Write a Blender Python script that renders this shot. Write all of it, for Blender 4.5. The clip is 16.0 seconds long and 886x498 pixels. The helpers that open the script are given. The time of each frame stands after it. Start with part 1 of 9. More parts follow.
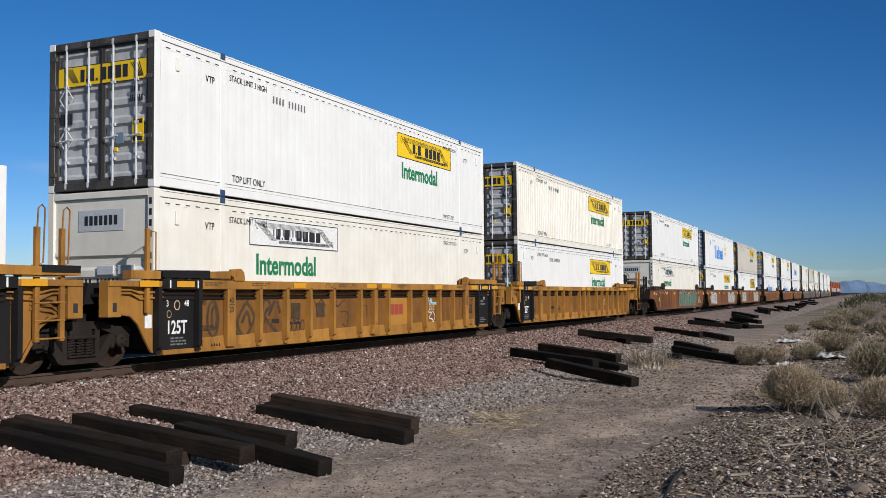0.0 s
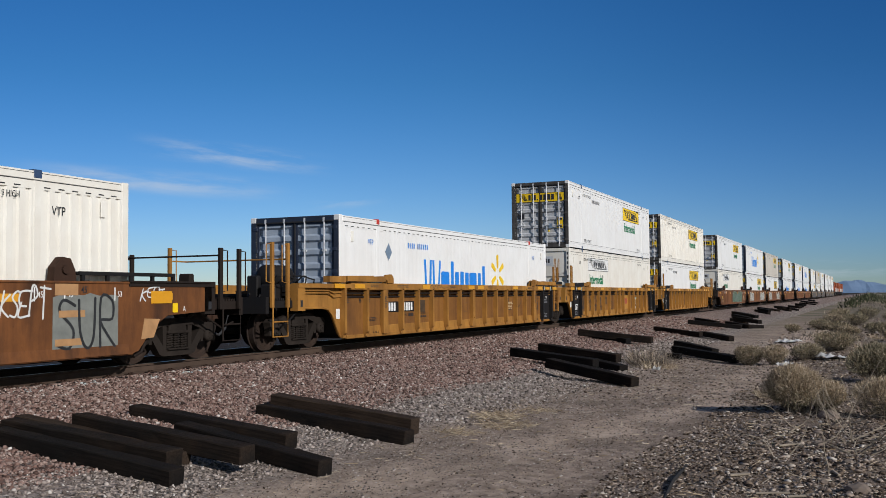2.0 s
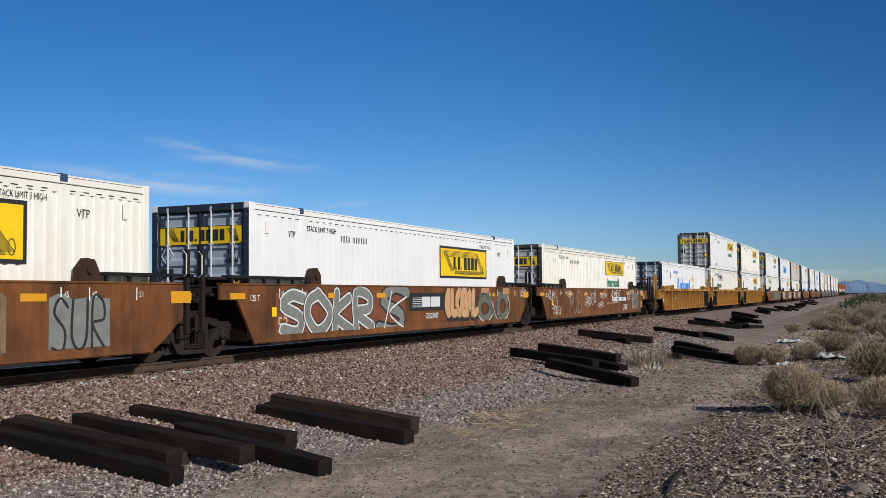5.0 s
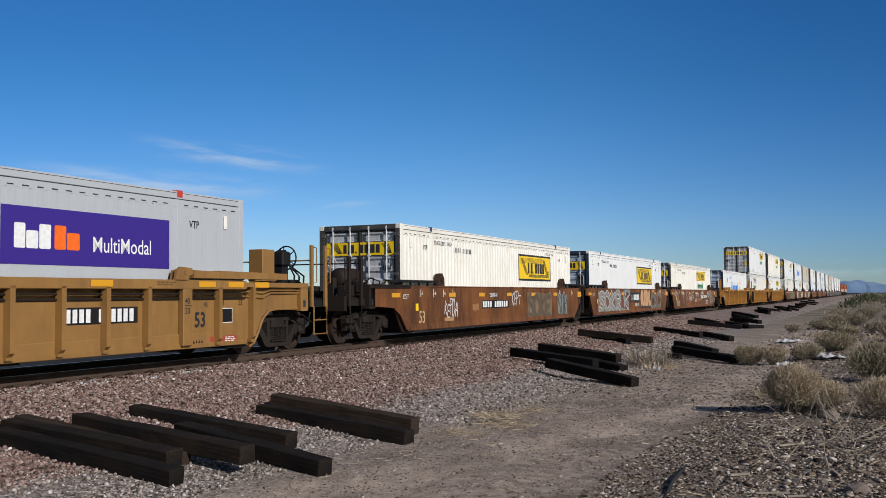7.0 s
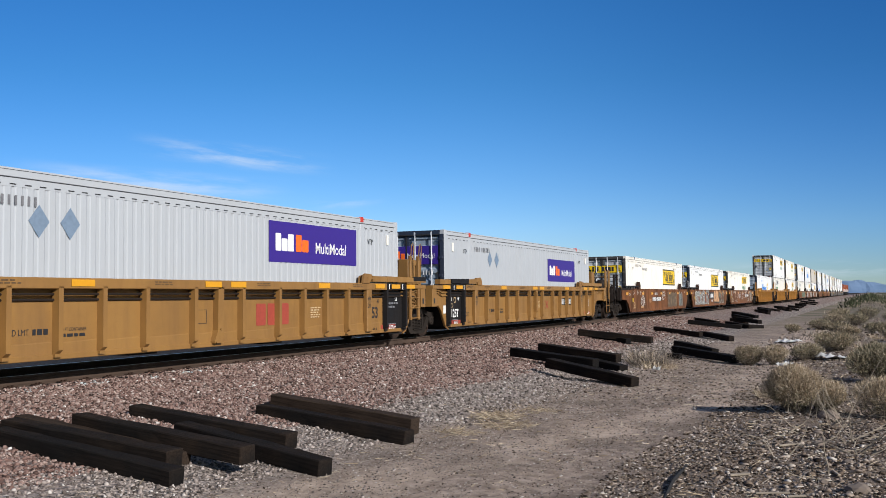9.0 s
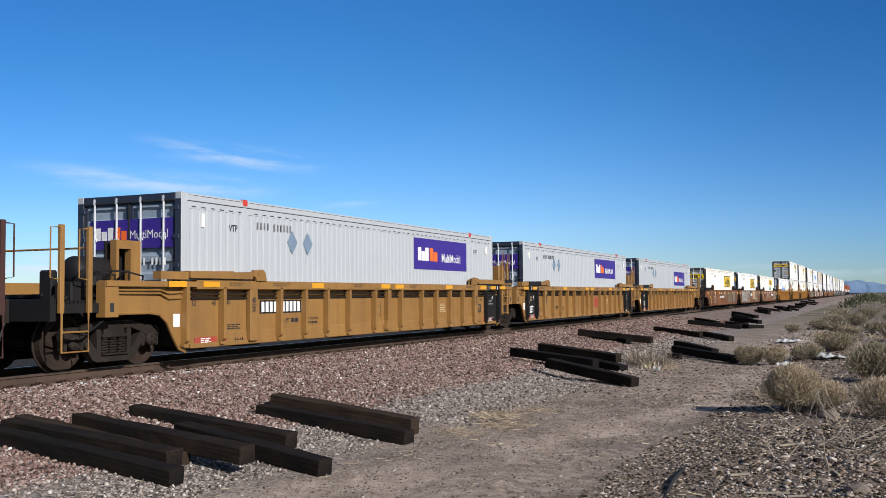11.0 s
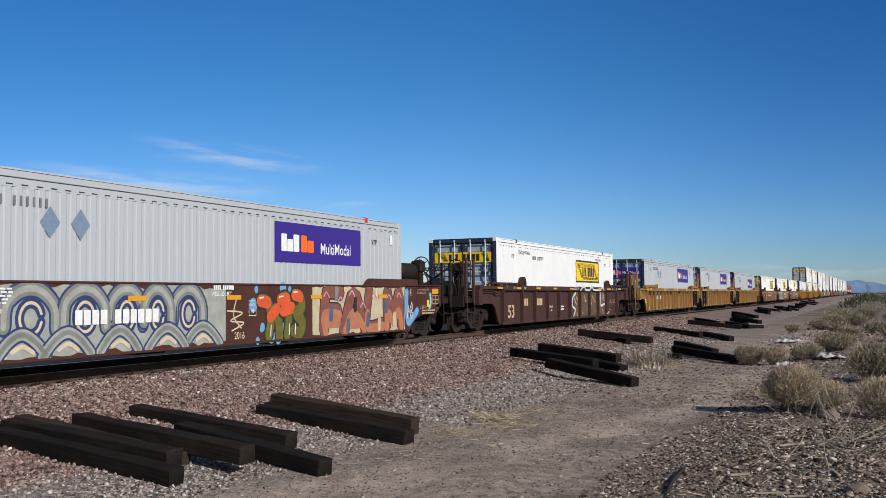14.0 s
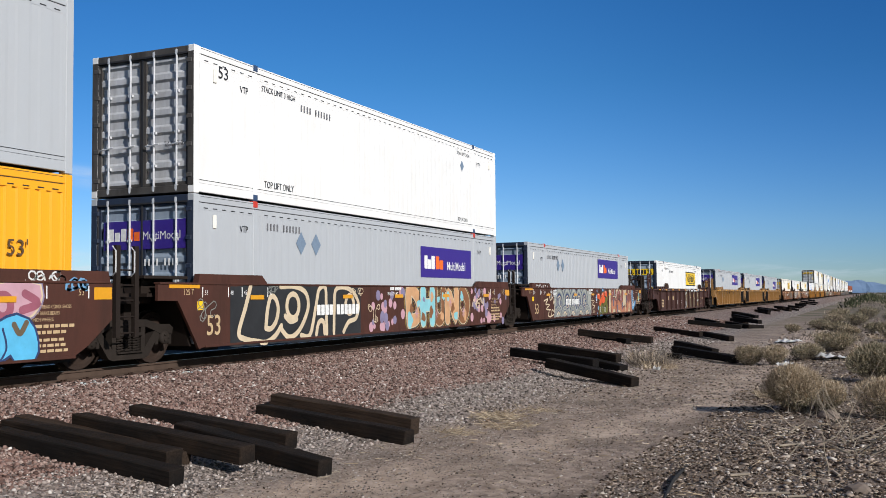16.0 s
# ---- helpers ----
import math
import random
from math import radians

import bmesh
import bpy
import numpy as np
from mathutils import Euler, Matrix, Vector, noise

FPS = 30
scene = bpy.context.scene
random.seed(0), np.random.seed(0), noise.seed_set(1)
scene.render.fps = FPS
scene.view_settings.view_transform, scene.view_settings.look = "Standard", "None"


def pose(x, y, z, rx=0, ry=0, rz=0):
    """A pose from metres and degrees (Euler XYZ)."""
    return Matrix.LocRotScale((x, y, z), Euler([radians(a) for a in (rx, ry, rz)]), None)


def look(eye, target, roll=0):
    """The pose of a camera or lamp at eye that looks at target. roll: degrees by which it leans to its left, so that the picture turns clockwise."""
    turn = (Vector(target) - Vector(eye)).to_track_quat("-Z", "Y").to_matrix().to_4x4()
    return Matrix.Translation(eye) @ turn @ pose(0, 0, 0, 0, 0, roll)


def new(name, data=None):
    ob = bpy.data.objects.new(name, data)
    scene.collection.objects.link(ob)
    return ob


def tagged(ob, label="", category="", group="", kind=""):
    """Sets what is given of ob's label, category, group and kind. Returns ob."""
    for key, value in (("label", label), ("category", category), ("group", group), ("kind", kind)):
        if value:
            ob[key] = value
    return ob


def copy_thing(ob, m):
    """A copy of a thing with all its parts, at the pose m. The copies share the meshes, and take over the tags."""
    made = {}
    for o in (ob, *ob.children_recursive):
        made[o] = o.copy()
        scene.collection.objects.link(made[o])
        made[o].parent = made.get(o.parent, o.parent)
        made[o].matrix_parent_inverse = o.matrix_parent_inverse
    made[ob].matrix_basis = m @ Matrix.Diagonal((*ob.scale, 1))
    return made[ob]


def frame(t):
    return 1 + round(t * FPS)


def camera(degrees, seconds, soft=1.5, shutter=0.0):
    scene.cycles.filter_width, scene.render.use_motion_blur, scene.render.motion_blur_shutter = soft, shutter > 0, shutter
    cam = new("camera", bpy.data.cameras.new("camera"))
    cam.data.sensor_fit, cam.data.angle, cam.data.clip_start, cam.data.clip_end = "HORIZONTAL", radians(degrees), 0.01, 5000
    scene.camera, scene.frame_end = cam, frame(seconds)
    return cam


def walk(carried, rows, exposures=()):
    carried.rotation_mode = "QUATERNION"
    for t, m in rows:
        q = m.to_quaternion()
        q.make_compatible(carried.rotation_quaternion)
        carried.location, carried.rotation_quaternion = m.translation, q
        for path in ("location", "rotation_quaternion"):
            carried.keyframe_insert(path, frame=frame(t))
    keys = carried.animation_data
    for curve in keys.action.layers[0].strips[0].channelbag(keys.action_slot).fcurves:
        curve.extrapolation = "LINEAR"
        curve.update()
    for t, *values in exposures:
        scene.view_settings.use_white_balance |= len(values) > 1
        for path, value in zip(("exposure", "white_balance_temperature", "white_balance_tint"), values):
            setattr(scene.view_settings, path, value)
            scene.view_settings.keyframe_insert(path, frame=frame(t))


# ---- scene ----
# ---------------------------------------------------------------- camera
cam = camera(49.67, 16.0, soft=0.75)
EYE = (0.0, -11.90, 1.202)
AIM = look(EYE, (EYE[0] + 91.088, EYE[1] + 40.973, EYE[2] + 4.916), -0.54)
walk(cam, [(0.0, AIM), (16.0, AIM)], [
    (0.0, -0.02), (0.5, -0.18), (1.0, -0.20), (1.5, -0.18), (2.0, -0.19), (2.5, -0.15), (3.0, -0.09), (3.5, -0.07), (4.0, -0.07), (6.5, -0.06), (7.0, -0.06), (7.5, 0.08), (8.0, 0.20),
    (8.5, 0.26), (9.0, 0.28), (11.5, 0.35), (12.0, 0.36), (12.5, 0.29), (13.0, 0.08), (13.5, 0.05), (14.0, 0.08), (14.5, 0.17), (15.0, 0.22), (15.5, 0.20), (16.0, 0.17)])

# ---------------------------------------------------------------- world and sun
SUN_AZ = math.atan2(-0.917, -0.40)      # direction towards the sun, on plan
SUN_EL = radians(26)
world = bpy.data.worlds.new("sky")
scene.world = world
world.use_nodes = True
wn, wl = world.node_tree.nodes, world.node_tree.links
wn.clear()
w_out = wn.new("ShaderNodeOutputWorld")
w_bg = wn.new("ShaderNodeBackground")
w_sky = wn.new("ShaderNodeTexSky")
w_sky.sky_type = "NISHITA"
w_sky.sun_disc = False
w_sky.sun_elevation = SUN_EL
w_sky.sun_rotation = math.pi / 2 - SUN_AZ
w_sky.altitude = 300
w_sky.air_density = 1.0
w_sky.dust_density = 0.0
w_sky.ozone_density = 2.0
w_bg.inputs["Strength"].default_value = 0.070
wl.new(w_bg.outputs[0], w_out.inputs[0])
# thin cirrus: wisps in one part of the sky and a soft bank low down
w_co = wn.new("ShaderNodeTexCoord")


def sky_math(op, a, b=None, c=None):
    q = wn.new("ShaderNodeMath")
    q.operation = op
    for i, v in enumerate((a, b, c)):
        if isinstance(v, (int, float)):
            q.inputs[i].default_value = v
        elif v is not None:
            wl.new(v, q.inputs[i])
    return q.outputs[0]


def sky_range(v, a, b):
    q = wn.new("ShaderNodeMapRange")
    q.interpolation_type = "SMOOTHSTEP"
    q.inputs["From Min"].default_value, q.inputs["From Max"].default_value = a, b
    wl.new(v, q.inputs["Value"])
    return q.outputs[0]


def cloud(az, el, wide, tall, tilt, scale, lo, hi, amount):
    """Streaky noise round one direction of the sky (degrees)."""
    c = Vector((math.cos(radians(az)) * math.cos(radians(el)), math.sin(radians(az)) * math.cos(radians(el)), math.sin(radians(el))))
    t = Vector((math.sin(radians(az)), -math.cos(radians(az)), 0))
    off = wn.new("ShaderNodeVectorMath"); off.operation = "SUBTRACT"
    wl.new(w_co.outputs["Generated"], off.inputs[0]); off.inputs[1].default_value = c
    dot = wn.new("ShaderNodeVectorMath"); dot.operation = "DOT_PRODUCT"
    wl.new(off.outputs[0], dot.inputs[0]); dot.inputs[1].default_value = t
    sp = wn.new("ShaderNodeSeparateXYZ")
    wl.new(off.outputs[0], sp.inputs[0])
    up = sky_math("MULTIPLY_ADD", dot.outputs["Value"], tilt, sp.outputs["Z"])
    mask = sky_math("MULTIPLY", sky_range(sky_math("ABSOLUTE", dot.outputs["Value"]), wide, wide * 0.2), sky_range(sky_math("ABSOLUTE", up), tall, tall * 0.1))
    co = wn.new("ShaderNodeCombineXYZ")
    wl.new(sky_math("MULTIPLY", dot.outputs["Value"], 1.0), co.inputs[0])
    wl.new(sky_math("MULTIPLY", up, 7.0), co.inputs[1])
    nz = wn.new("ShaderNodeTexNoise")
    nz.inputs["Scale"].default_value = scale
    nz.inputs["Detail"].default_value = 7
    nz.inputs["Roughness"].default_value = 0.6
    wl.new(co.outputs[0], nz.inputs["Vector"])
    return sky_math("MULTIPLY", sky_math("MULTIPLY", sky_range(nz.outputs["Fac"], lo, hi), mask), amount)


w_sep = wn.new("ShaderNodeSeparateXYZ")
wl.new(w_co.outputs["Generated"], w_sep.inputs[0])
w_sat = wn.new("ShaderNodeHueSaturation")
w_sat.inputs["Saturation"].default_value = 1.33
wl.new(w_sky.outputs[0], w_sat.inputs["Color"])
# desert air: deep blue overhead, paler and cool towards the horizon
w_hi = wn.new("ShaderNodeMix")
w_hi.data_type = "RGBA"
w_hi.inputs["A"].default_value = (0.80, 1.0, 1.62, 1)
w_hi.inputs["B"].default_value = (0.56, 0.95, 1.30, 1)
w_el = wn.new("ShaderNodeMapRange")
w_el.inputs["From Min"].default_value, w_el.inputs["From Max"].default_value = 0.0, 0.22
wl.new(w_sep.outputs["Z"], w_el.inputs["Value"])
wl.new(w_el.outputs[0], w_hi.inputs["Factor"])
w_tint = wn.new("ShaderNodeMix")
w_tint.data_type, w_tint.blend_type = "RGBA", "MULTIPLY"
w_tint.inputs["Factor"].default_value = 1.0
wl.new(w_sat.outputs[0], w_tint.inputs["A"])
wl.new(w_hi.outputs["Result"], w_tint.inputs["B"])
w_mix = wn.new("ShaderNodeMix")
w_mix.data_type = "RGBA"
# the sky deepens towards the south-east, across the light
w_side = wn.new("ShaderNodeVectorMath"); w_side.operation = "DOT_PRODUCT"
wl.new(w_co.outputs["Generated"], w_side.inputs[0]); w_side.inputs[1].default_value = (0.41, -0.91, 0.0)
w_deep = wn.new("ShaderNodeMix")
w_deep.data_type, w_deep.blend_type = "RGBA", "MULTIPLY"
w_deep.inputs["B"].default_value = (0.62, 0.74, 0.84, 1)
wl.new(w_tint.outputs["Result"], w_deep.inputs["A"])
wl.new(sky_range(w_side.outputs["Value"], 0.0, 0.5), w_deep.inputs["Factor"])
w_mix.inputs["B"].default_value = (8.5, 9.6, 11.0, 1)
w_north = wn.new("ShaderNodeMix")
w_north.data_type, w_north.blend_type = "RGBA", "MULTIPLY"
w_north.inputs["B"].default_value = (0.80, 0.86, 0.91, 1)
wl.new(w_deep.outputs["Result"], w_north.inputs["A"])
wl.new(sky_range(sky_math("MULTIPLY", w_side.outputs["Value"], -1.0), 0.08, 0.6), w_north.inputs["Factor"])
w_pale = wn.new("ShaderNodeHueSaturation")
w_pale.inputs["Saturation"].default_value = 0.85
wl.new(w_sky.outputs[0], w_pale.inputs["Color"])
w_near = wn.new("ShaderNodeVectorMath"); w_near.operation = "DOT_PRODUCT"
wl.new(w_co.outputs["Generated"], w_near.inputs[0]); w_near.inputs[1].default_value = (math.cos(SUN_AZ), math.sin(SUN_AZ), 0.25)
w_halo = wn.new("ShaderNodeMix")
w_halo.data_type = "RGBA"
wl.new(sky_range(w_near.outputs["Value"], -0.30, 0.45), w_halo.inputs["Factor"])
wl.new(w_north.outputs["Result"], w_halo.inputs["A"])
wl.new(w_pale.outputs[0], w_halo.inputs["B"])
wl.new(w_halo.outputs["Result"], w_mix.inputs["A"])
veil = sky_math("ADD", cloud(36.5, 8.3, 0.11, 0.016, 0.10, 9.0, 0.40, 0.72, 0.55), cloud(41.0, 6.7, 0.15, 0.016, 0.05, 7.0, 0.34, 0.70, 0.62))
veil = sky_math("ADD", veil, cloud(47.5, 1.9, 0.10, 0.020, 0.0, 14.0, 0.40, 0.66, 0.7))
veil = sky_math("ADD", veil, cloud(30.0, 5.7, 0.05, 0.010, -0.10, 9.0, 0.45, 0.75, 0.35))
veil = sky_math("ADD", veil, cloud(3.0, 1.3, 0.10, 0.012, 0.0, 12.0, 0.45, 0.7, 0.35))
wl.new(veil, w_mix.inputs["Factor"])
wl.new(w_mix.outputs["Result"], w_bg.inputs["Color"])

sun_data = bpy.data.lights.new("sun", "SUN")
sun_data.energy = 4.6
sun_data.angle = radians(0.53)
sun_data.color = (1.0, 0.968, 0.945)
sun = new("sun", sun_data)
sun_dir = Vector((math.cos(SUN_AZ) * math.cos(SUN_EL), math.sin(SUN_AZ) * math.cos(SUN_EL), math.sin(SUN_EL)))
sun.matrix_world = look(sun_dir * 60, (0, 0, 0))


# ---------------------------------------------------------------- materials
def shader(name):
    m = bpy.data.materials.new(name)
    m.use_nodes = True
    n, l = m.node_tree.nodes, m.node_tree.links
    return m, n, l, n["Principled BSDF"]


def noise_node(n, l, scale, detail=5.0, rough=0.6, stretch=None, space="Object"):
    co = n.new("ShaderNodeTexCoord")
    nz = n.new("ShaderNodeTexNoise")
    nz.inputs["Scale"].default_value = scale
    nz.inputs["Detail"].default_value = detail
    nz.inputs["Roughness"].default_value = rough
    if stretch:
        mp = n.new("ShaderNodeMapping")
        mp.inputs["Scale"].default_value = stretch
        l.new(co.outputs[space], mp.inputs[0])
        l.new(mp.outputs[0], nz.inputs["Vector"])
    else:
        l.new(co.outputs[space], nz.inputs["Vector"])
    return nz.outputs["Fac"]


def ramp_node(n, l, value, stops):
    r = n.new("ShaderNodeValToRGB")
    e = r.color_ramp.elements
    while len(e) < len(stops):
        e.new(0.5)
    for k, (pos, col) in enumerate(stops):
        e[k].position = pos
        e[k].color = (col, col, col, 1) if isinstance(col, (int, float)) else (*col, 1)
    l.new(value, r.inputs[0])
    return r.outputs[0]


def mix_node(n, l, fac, a, b, mode="MIX"):
    x = n.new("ShaderNodeMix")
    x.data_type, x.blend_type = "RGBA", mode
    for key, v in (("Factor", fac), ("A", a), ("B", b)):
        if isinstance(v, (int, float)):
            x.inputs[key].default_value = v
        elif isinstance(v, tuple):
            x.inputs[key].default_value = (*v, 1)
        else:
            l.new(v, x.inputs[key])
    return x.outputs["Result"]


def bump_node(n, l, height, strength, dist, bsdf):
    b = n.new("ShaderNodeBump")
    b.inputs["Strength"].default_value = strength
    b.inputs["Distance"].default_value = dist
    l.new(height, b.inputs["Height"])
    l.new(b.outputs[0], bsdf.inputs["Normal"])


def painted(name, col, dirt=(0.16, 0.11, 0.07), amount=0.35, rough=0.45, streak=0.5, metal=0.0, vary=0.0):
    """Weathered paint on steel: broad fading, vertical streaks of grime, fine specks."""
    m, n, l, b = shader(name)
    broad = ramp_node(n, l, noise_node(n, l, 1.1, 6, 0.62), [(0.36, 0.0), (0.66, 1.0)])
    runs = ramp_node(n, l, noise_node(n, l, 1.0, 5, 0.6, (3.0, 3.0, 0.55)), [(0.45, 0.0), (0.80, 1.0)])
    specks = ramp_node(n, l, noise_node(n, l, 38, 3, 0.7), [(0.62, 0.0), (0.74, 1.0)])
    c = mix_node(n, l, broad, col, tuple(v * (1 - 0.55 * amount) + d * 0.55 * amount for v, d in zip(col, dirt)))
    f = n.new("ShaderNodeMath"); f.operation = "MULTIPLY"; f.inputs[1].default_value = amount * streak
    l.new(runs, f.inputs[0])
    c = mix_node(n, l, f.outputs[0], c, dirt)
    g = n.new("ShaderNodeMath"); g.operation = "MULTIPLY"; g.inputs[1].default_value = amount * 0.6
    l.new(specks, g.inputs[0])
    c = mix_node(n, l, g.outputs[0], c, tuple(v * 0.6 for v in dirt))
    if vary:
        info = n.new("ShaderNodeObjectInfo")
        hs = n.new("ShaderNodeHueSaturation")
        mr = n.new("ShaderNodeMapRange")
        mr.inputs["To Min"].default_value, mr.inputs["To Max"].default_value = 1 - vary, 1 + vary
        l.new(info.outputs["Random"], mr.inputs["Value"])
        l.new(mr.outputs[0], hs.inputs["Value"])
        l.new(c, hs.inputs["Color"])
        c = hs.outputs[0]
    l.new(c, b.inputs["Base Color"])
    b.inputs["Metallic"].default_value = metal
    b.inputs["Specular IOR Level"].default_value = 0.15 if rough >= 0.55 else 0.4
    rr = n.new("ShaderNodeMapRange")
    rr.inputs["To Min"].default_value, rr.inputs["To Max"].default_value = rough, min(1, rough + 0.3)
    l.new(runs, rr.inputs["Value"])
    l.new(rr.outputs[0], b.inputs["Roughness"])
    bump_node(n, l, noise_node(n, l, 2.2, 4), 0.12, 0.03, b)
    return m


def plain(name, col, rough=0.55, metal=0.0, spot=0.2, scale=14):
    m, n, l, b = shader(name)
    f = ramp_node(n, l, noise_node(n, l, scale, 5), [(0.3, 0.0), (0.7, 1.0)])
    c = mix_node(n, l, f, col, tuple(v * (1 - spot) for v in col))
    l.new(c, b.inputs["Base Color"])
    b.inputs["Roughness"].default_value = rough
    b.inputs["Metallic"].default_value = metal
    return m


WHITE = painted("white_container_paint", (0.73, 0.73, 0.715), (0.38, 0.33, 0.27), 0.24, 0.4)
CREAM = painted("aged_white_container_paint", (0.72, 0.70, 0.635), (0.38, 0.28, 0.17), 0.34, 0.45)
GREYC = painted("light_grey_container_paint", (0.375, 0.395, 0.415), (0.27, 0.26, 0.245), 0.18, 0.42)
BEIGE = painted("dusty_grey_container_paint", (0.52, 0.48, 0.42), (0.3, 0.25, 0.2), 0.35, 0.5)
AMBER = painted("amber_container_paint", (0.78, 0.34, 0.012), (0.45, 0.22, 0.03), 0.15, 0.4)
DOORW = painted("white_door_paint", (0.52, 0.53, 0.545), (0.08, 0.07, 0.06), 0.6, 0.45, 0.9)
DOORB = painted("blue_grey_door_paint", (0.34, 0.40, 0.48), (0.12, 0.12, 0.12), 0.4, 0.45)
DOORT = painted("slate_door_paint", (0.27, 0.33, 0.40), (0.06, 0.07, 0.09), 0.5, 0.45)
NAVYTRIM = painted("navy_door_trim", (0.020, 0.030, 0.055), (0.012, 0.012, 0.014), 0.5, 0.5)
GRIMETRIM = painted("grimy_door_trim", (0.085, 0.080, 0.075), (0.02, 0.017, 0.015), 0.9, 0.55, 1.0)
GALV = plain("galvanised_steel", (0.62, 0.63, 0.64), 0.5, 0.25)
# black of rubber parts, also drawn as shade in slots and scoops
SEALSHADE = plain("black_rubber_seal", (0.02, 0.02, 0.022), 0.7)
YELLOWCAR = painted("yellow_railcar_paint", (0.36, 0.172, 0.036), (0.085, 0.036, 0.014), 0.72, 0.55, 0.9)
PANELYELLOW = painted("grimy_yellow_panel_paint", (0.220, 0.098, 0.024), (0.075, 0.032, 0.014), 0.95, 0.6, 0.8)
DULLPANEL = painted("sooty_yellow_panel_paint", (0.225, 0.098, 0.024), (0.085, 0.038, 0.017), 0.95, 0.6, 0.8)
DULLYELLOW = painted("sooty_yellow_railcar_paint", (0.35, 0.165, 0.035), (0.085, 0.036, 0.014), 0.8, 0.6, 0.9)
CLEANYELLOW = painted("ochre_railcar_paint", (0.255, 0.132, 0.036), (0.12, 0.058, 0.020), 0.60, 0.5, 0.8)
ORANGEBROWN = painted("orange_brown_railcar_paint", (0.180, 0.068, 0.022), (0.035, 0.019, 0.013), 1.0, 0.6, 1.0)
MAROON = painted("maroon_railcar_paint", (0.060, 0.028, 0.024), (0.03, 0.02, 0.018), 0.6, 0.6, 0.9)
BROWNCAR = painted("brown_railcar_paint", (0.072, 0.028, 0.020), (0.03, 0.018, 0.014), 0.65, 0.6, 0.9)
GREYCAR = painted("dark_grey_railcar_paint", (0.10, 0.09, 0.085), (0.05, 0.04, 0.03), 0.7, 0.6, 0.9)
BLACKP = painted("black_railcar_paint", (0.010, 0.010, 0.011), (0.022, 0.017, 0.014), 0.6, 0.55)
# dark brown of sooty end gear, also used to paint shade on recessed parts
DARKBROWN = painted("sooty_brown_railcar_paint", (0.020, 0.014, 0.011), (0.012, 0.009, 0.008), 0.7, 0.65)
RUST = painted("rusty_casting", (0.050, 0.025, 0.016), (0.02, 0.014, 0.011), 0.9, 0.75)
TRUCKM = painted("grimy_cast_steel", (0.026, 0.020, 0.016), (0.009, 0.007, 0.006), 0.9, 0.75)
WHEELM = painted("wheel_steel", (0.045, 0.030, 0.023), (0.012, 0.010, 0.009), 0.8, 0.6, 1.0, 0.3)
TREAD = plain("polished_steel", (0.42, 0.41, 0.40), 0.28, 0.95)
RAILM = painted("rail_rust", (0.075, 0.050, 0.037), (0.03, 0.021, 0.016), 0.8, 0.75)
REFL = plain("amber_reflector", (0.62, 0.285, 0.012), 0.35, 0, 0.1)
INKBLACK = plain("black_lettering", (0.02, 0.02, 0.022), 0.5)
INKGREY = plain("thin_grey_lettering", (0.16, 0.16, 0.17), 0.5)
INKWHITE = plain("white_lettering", (0.75, 0.75, 0.73), 0.5)
INKTAN = plain("faded_tan_lettering", (0.50, 0.36, 0.20), 0.6)
INKGREEN = plain("green_lettering", (0.012, 0.19, 0.075), 0.5)
INKBLUE = plain("blue_lettering", (0.012, 0.22, 0.72), 0.45)
INKORANGE = plain("orange_lettering", (0.85, 0.14, 0.01), 0.45)
INKFADE = plain("faded_brown_lettering", (0.10, 0.055, 0.022), 0.6)
INKRED = plain("dull_red_lettering", (0.32, 0.05, 0.03), 0.6)
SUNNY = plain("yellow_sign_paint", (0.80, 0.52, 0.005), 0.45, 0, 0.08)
PURPLE = plain("purple_sign_paint", (0.034, 0.014, 0.20), 0.45, 0, 0.08)
PLACARD = plain("blue_grey_placard", (0.20, 0.27, 0.36), 0.4, 0.2)
CASTBLUE = plain("blue_casting", (0.03, 0.06, 0.13), 0.5)
CASTRED = plain("red_casting", (0.5, 0.04, 0.025), 0.5)


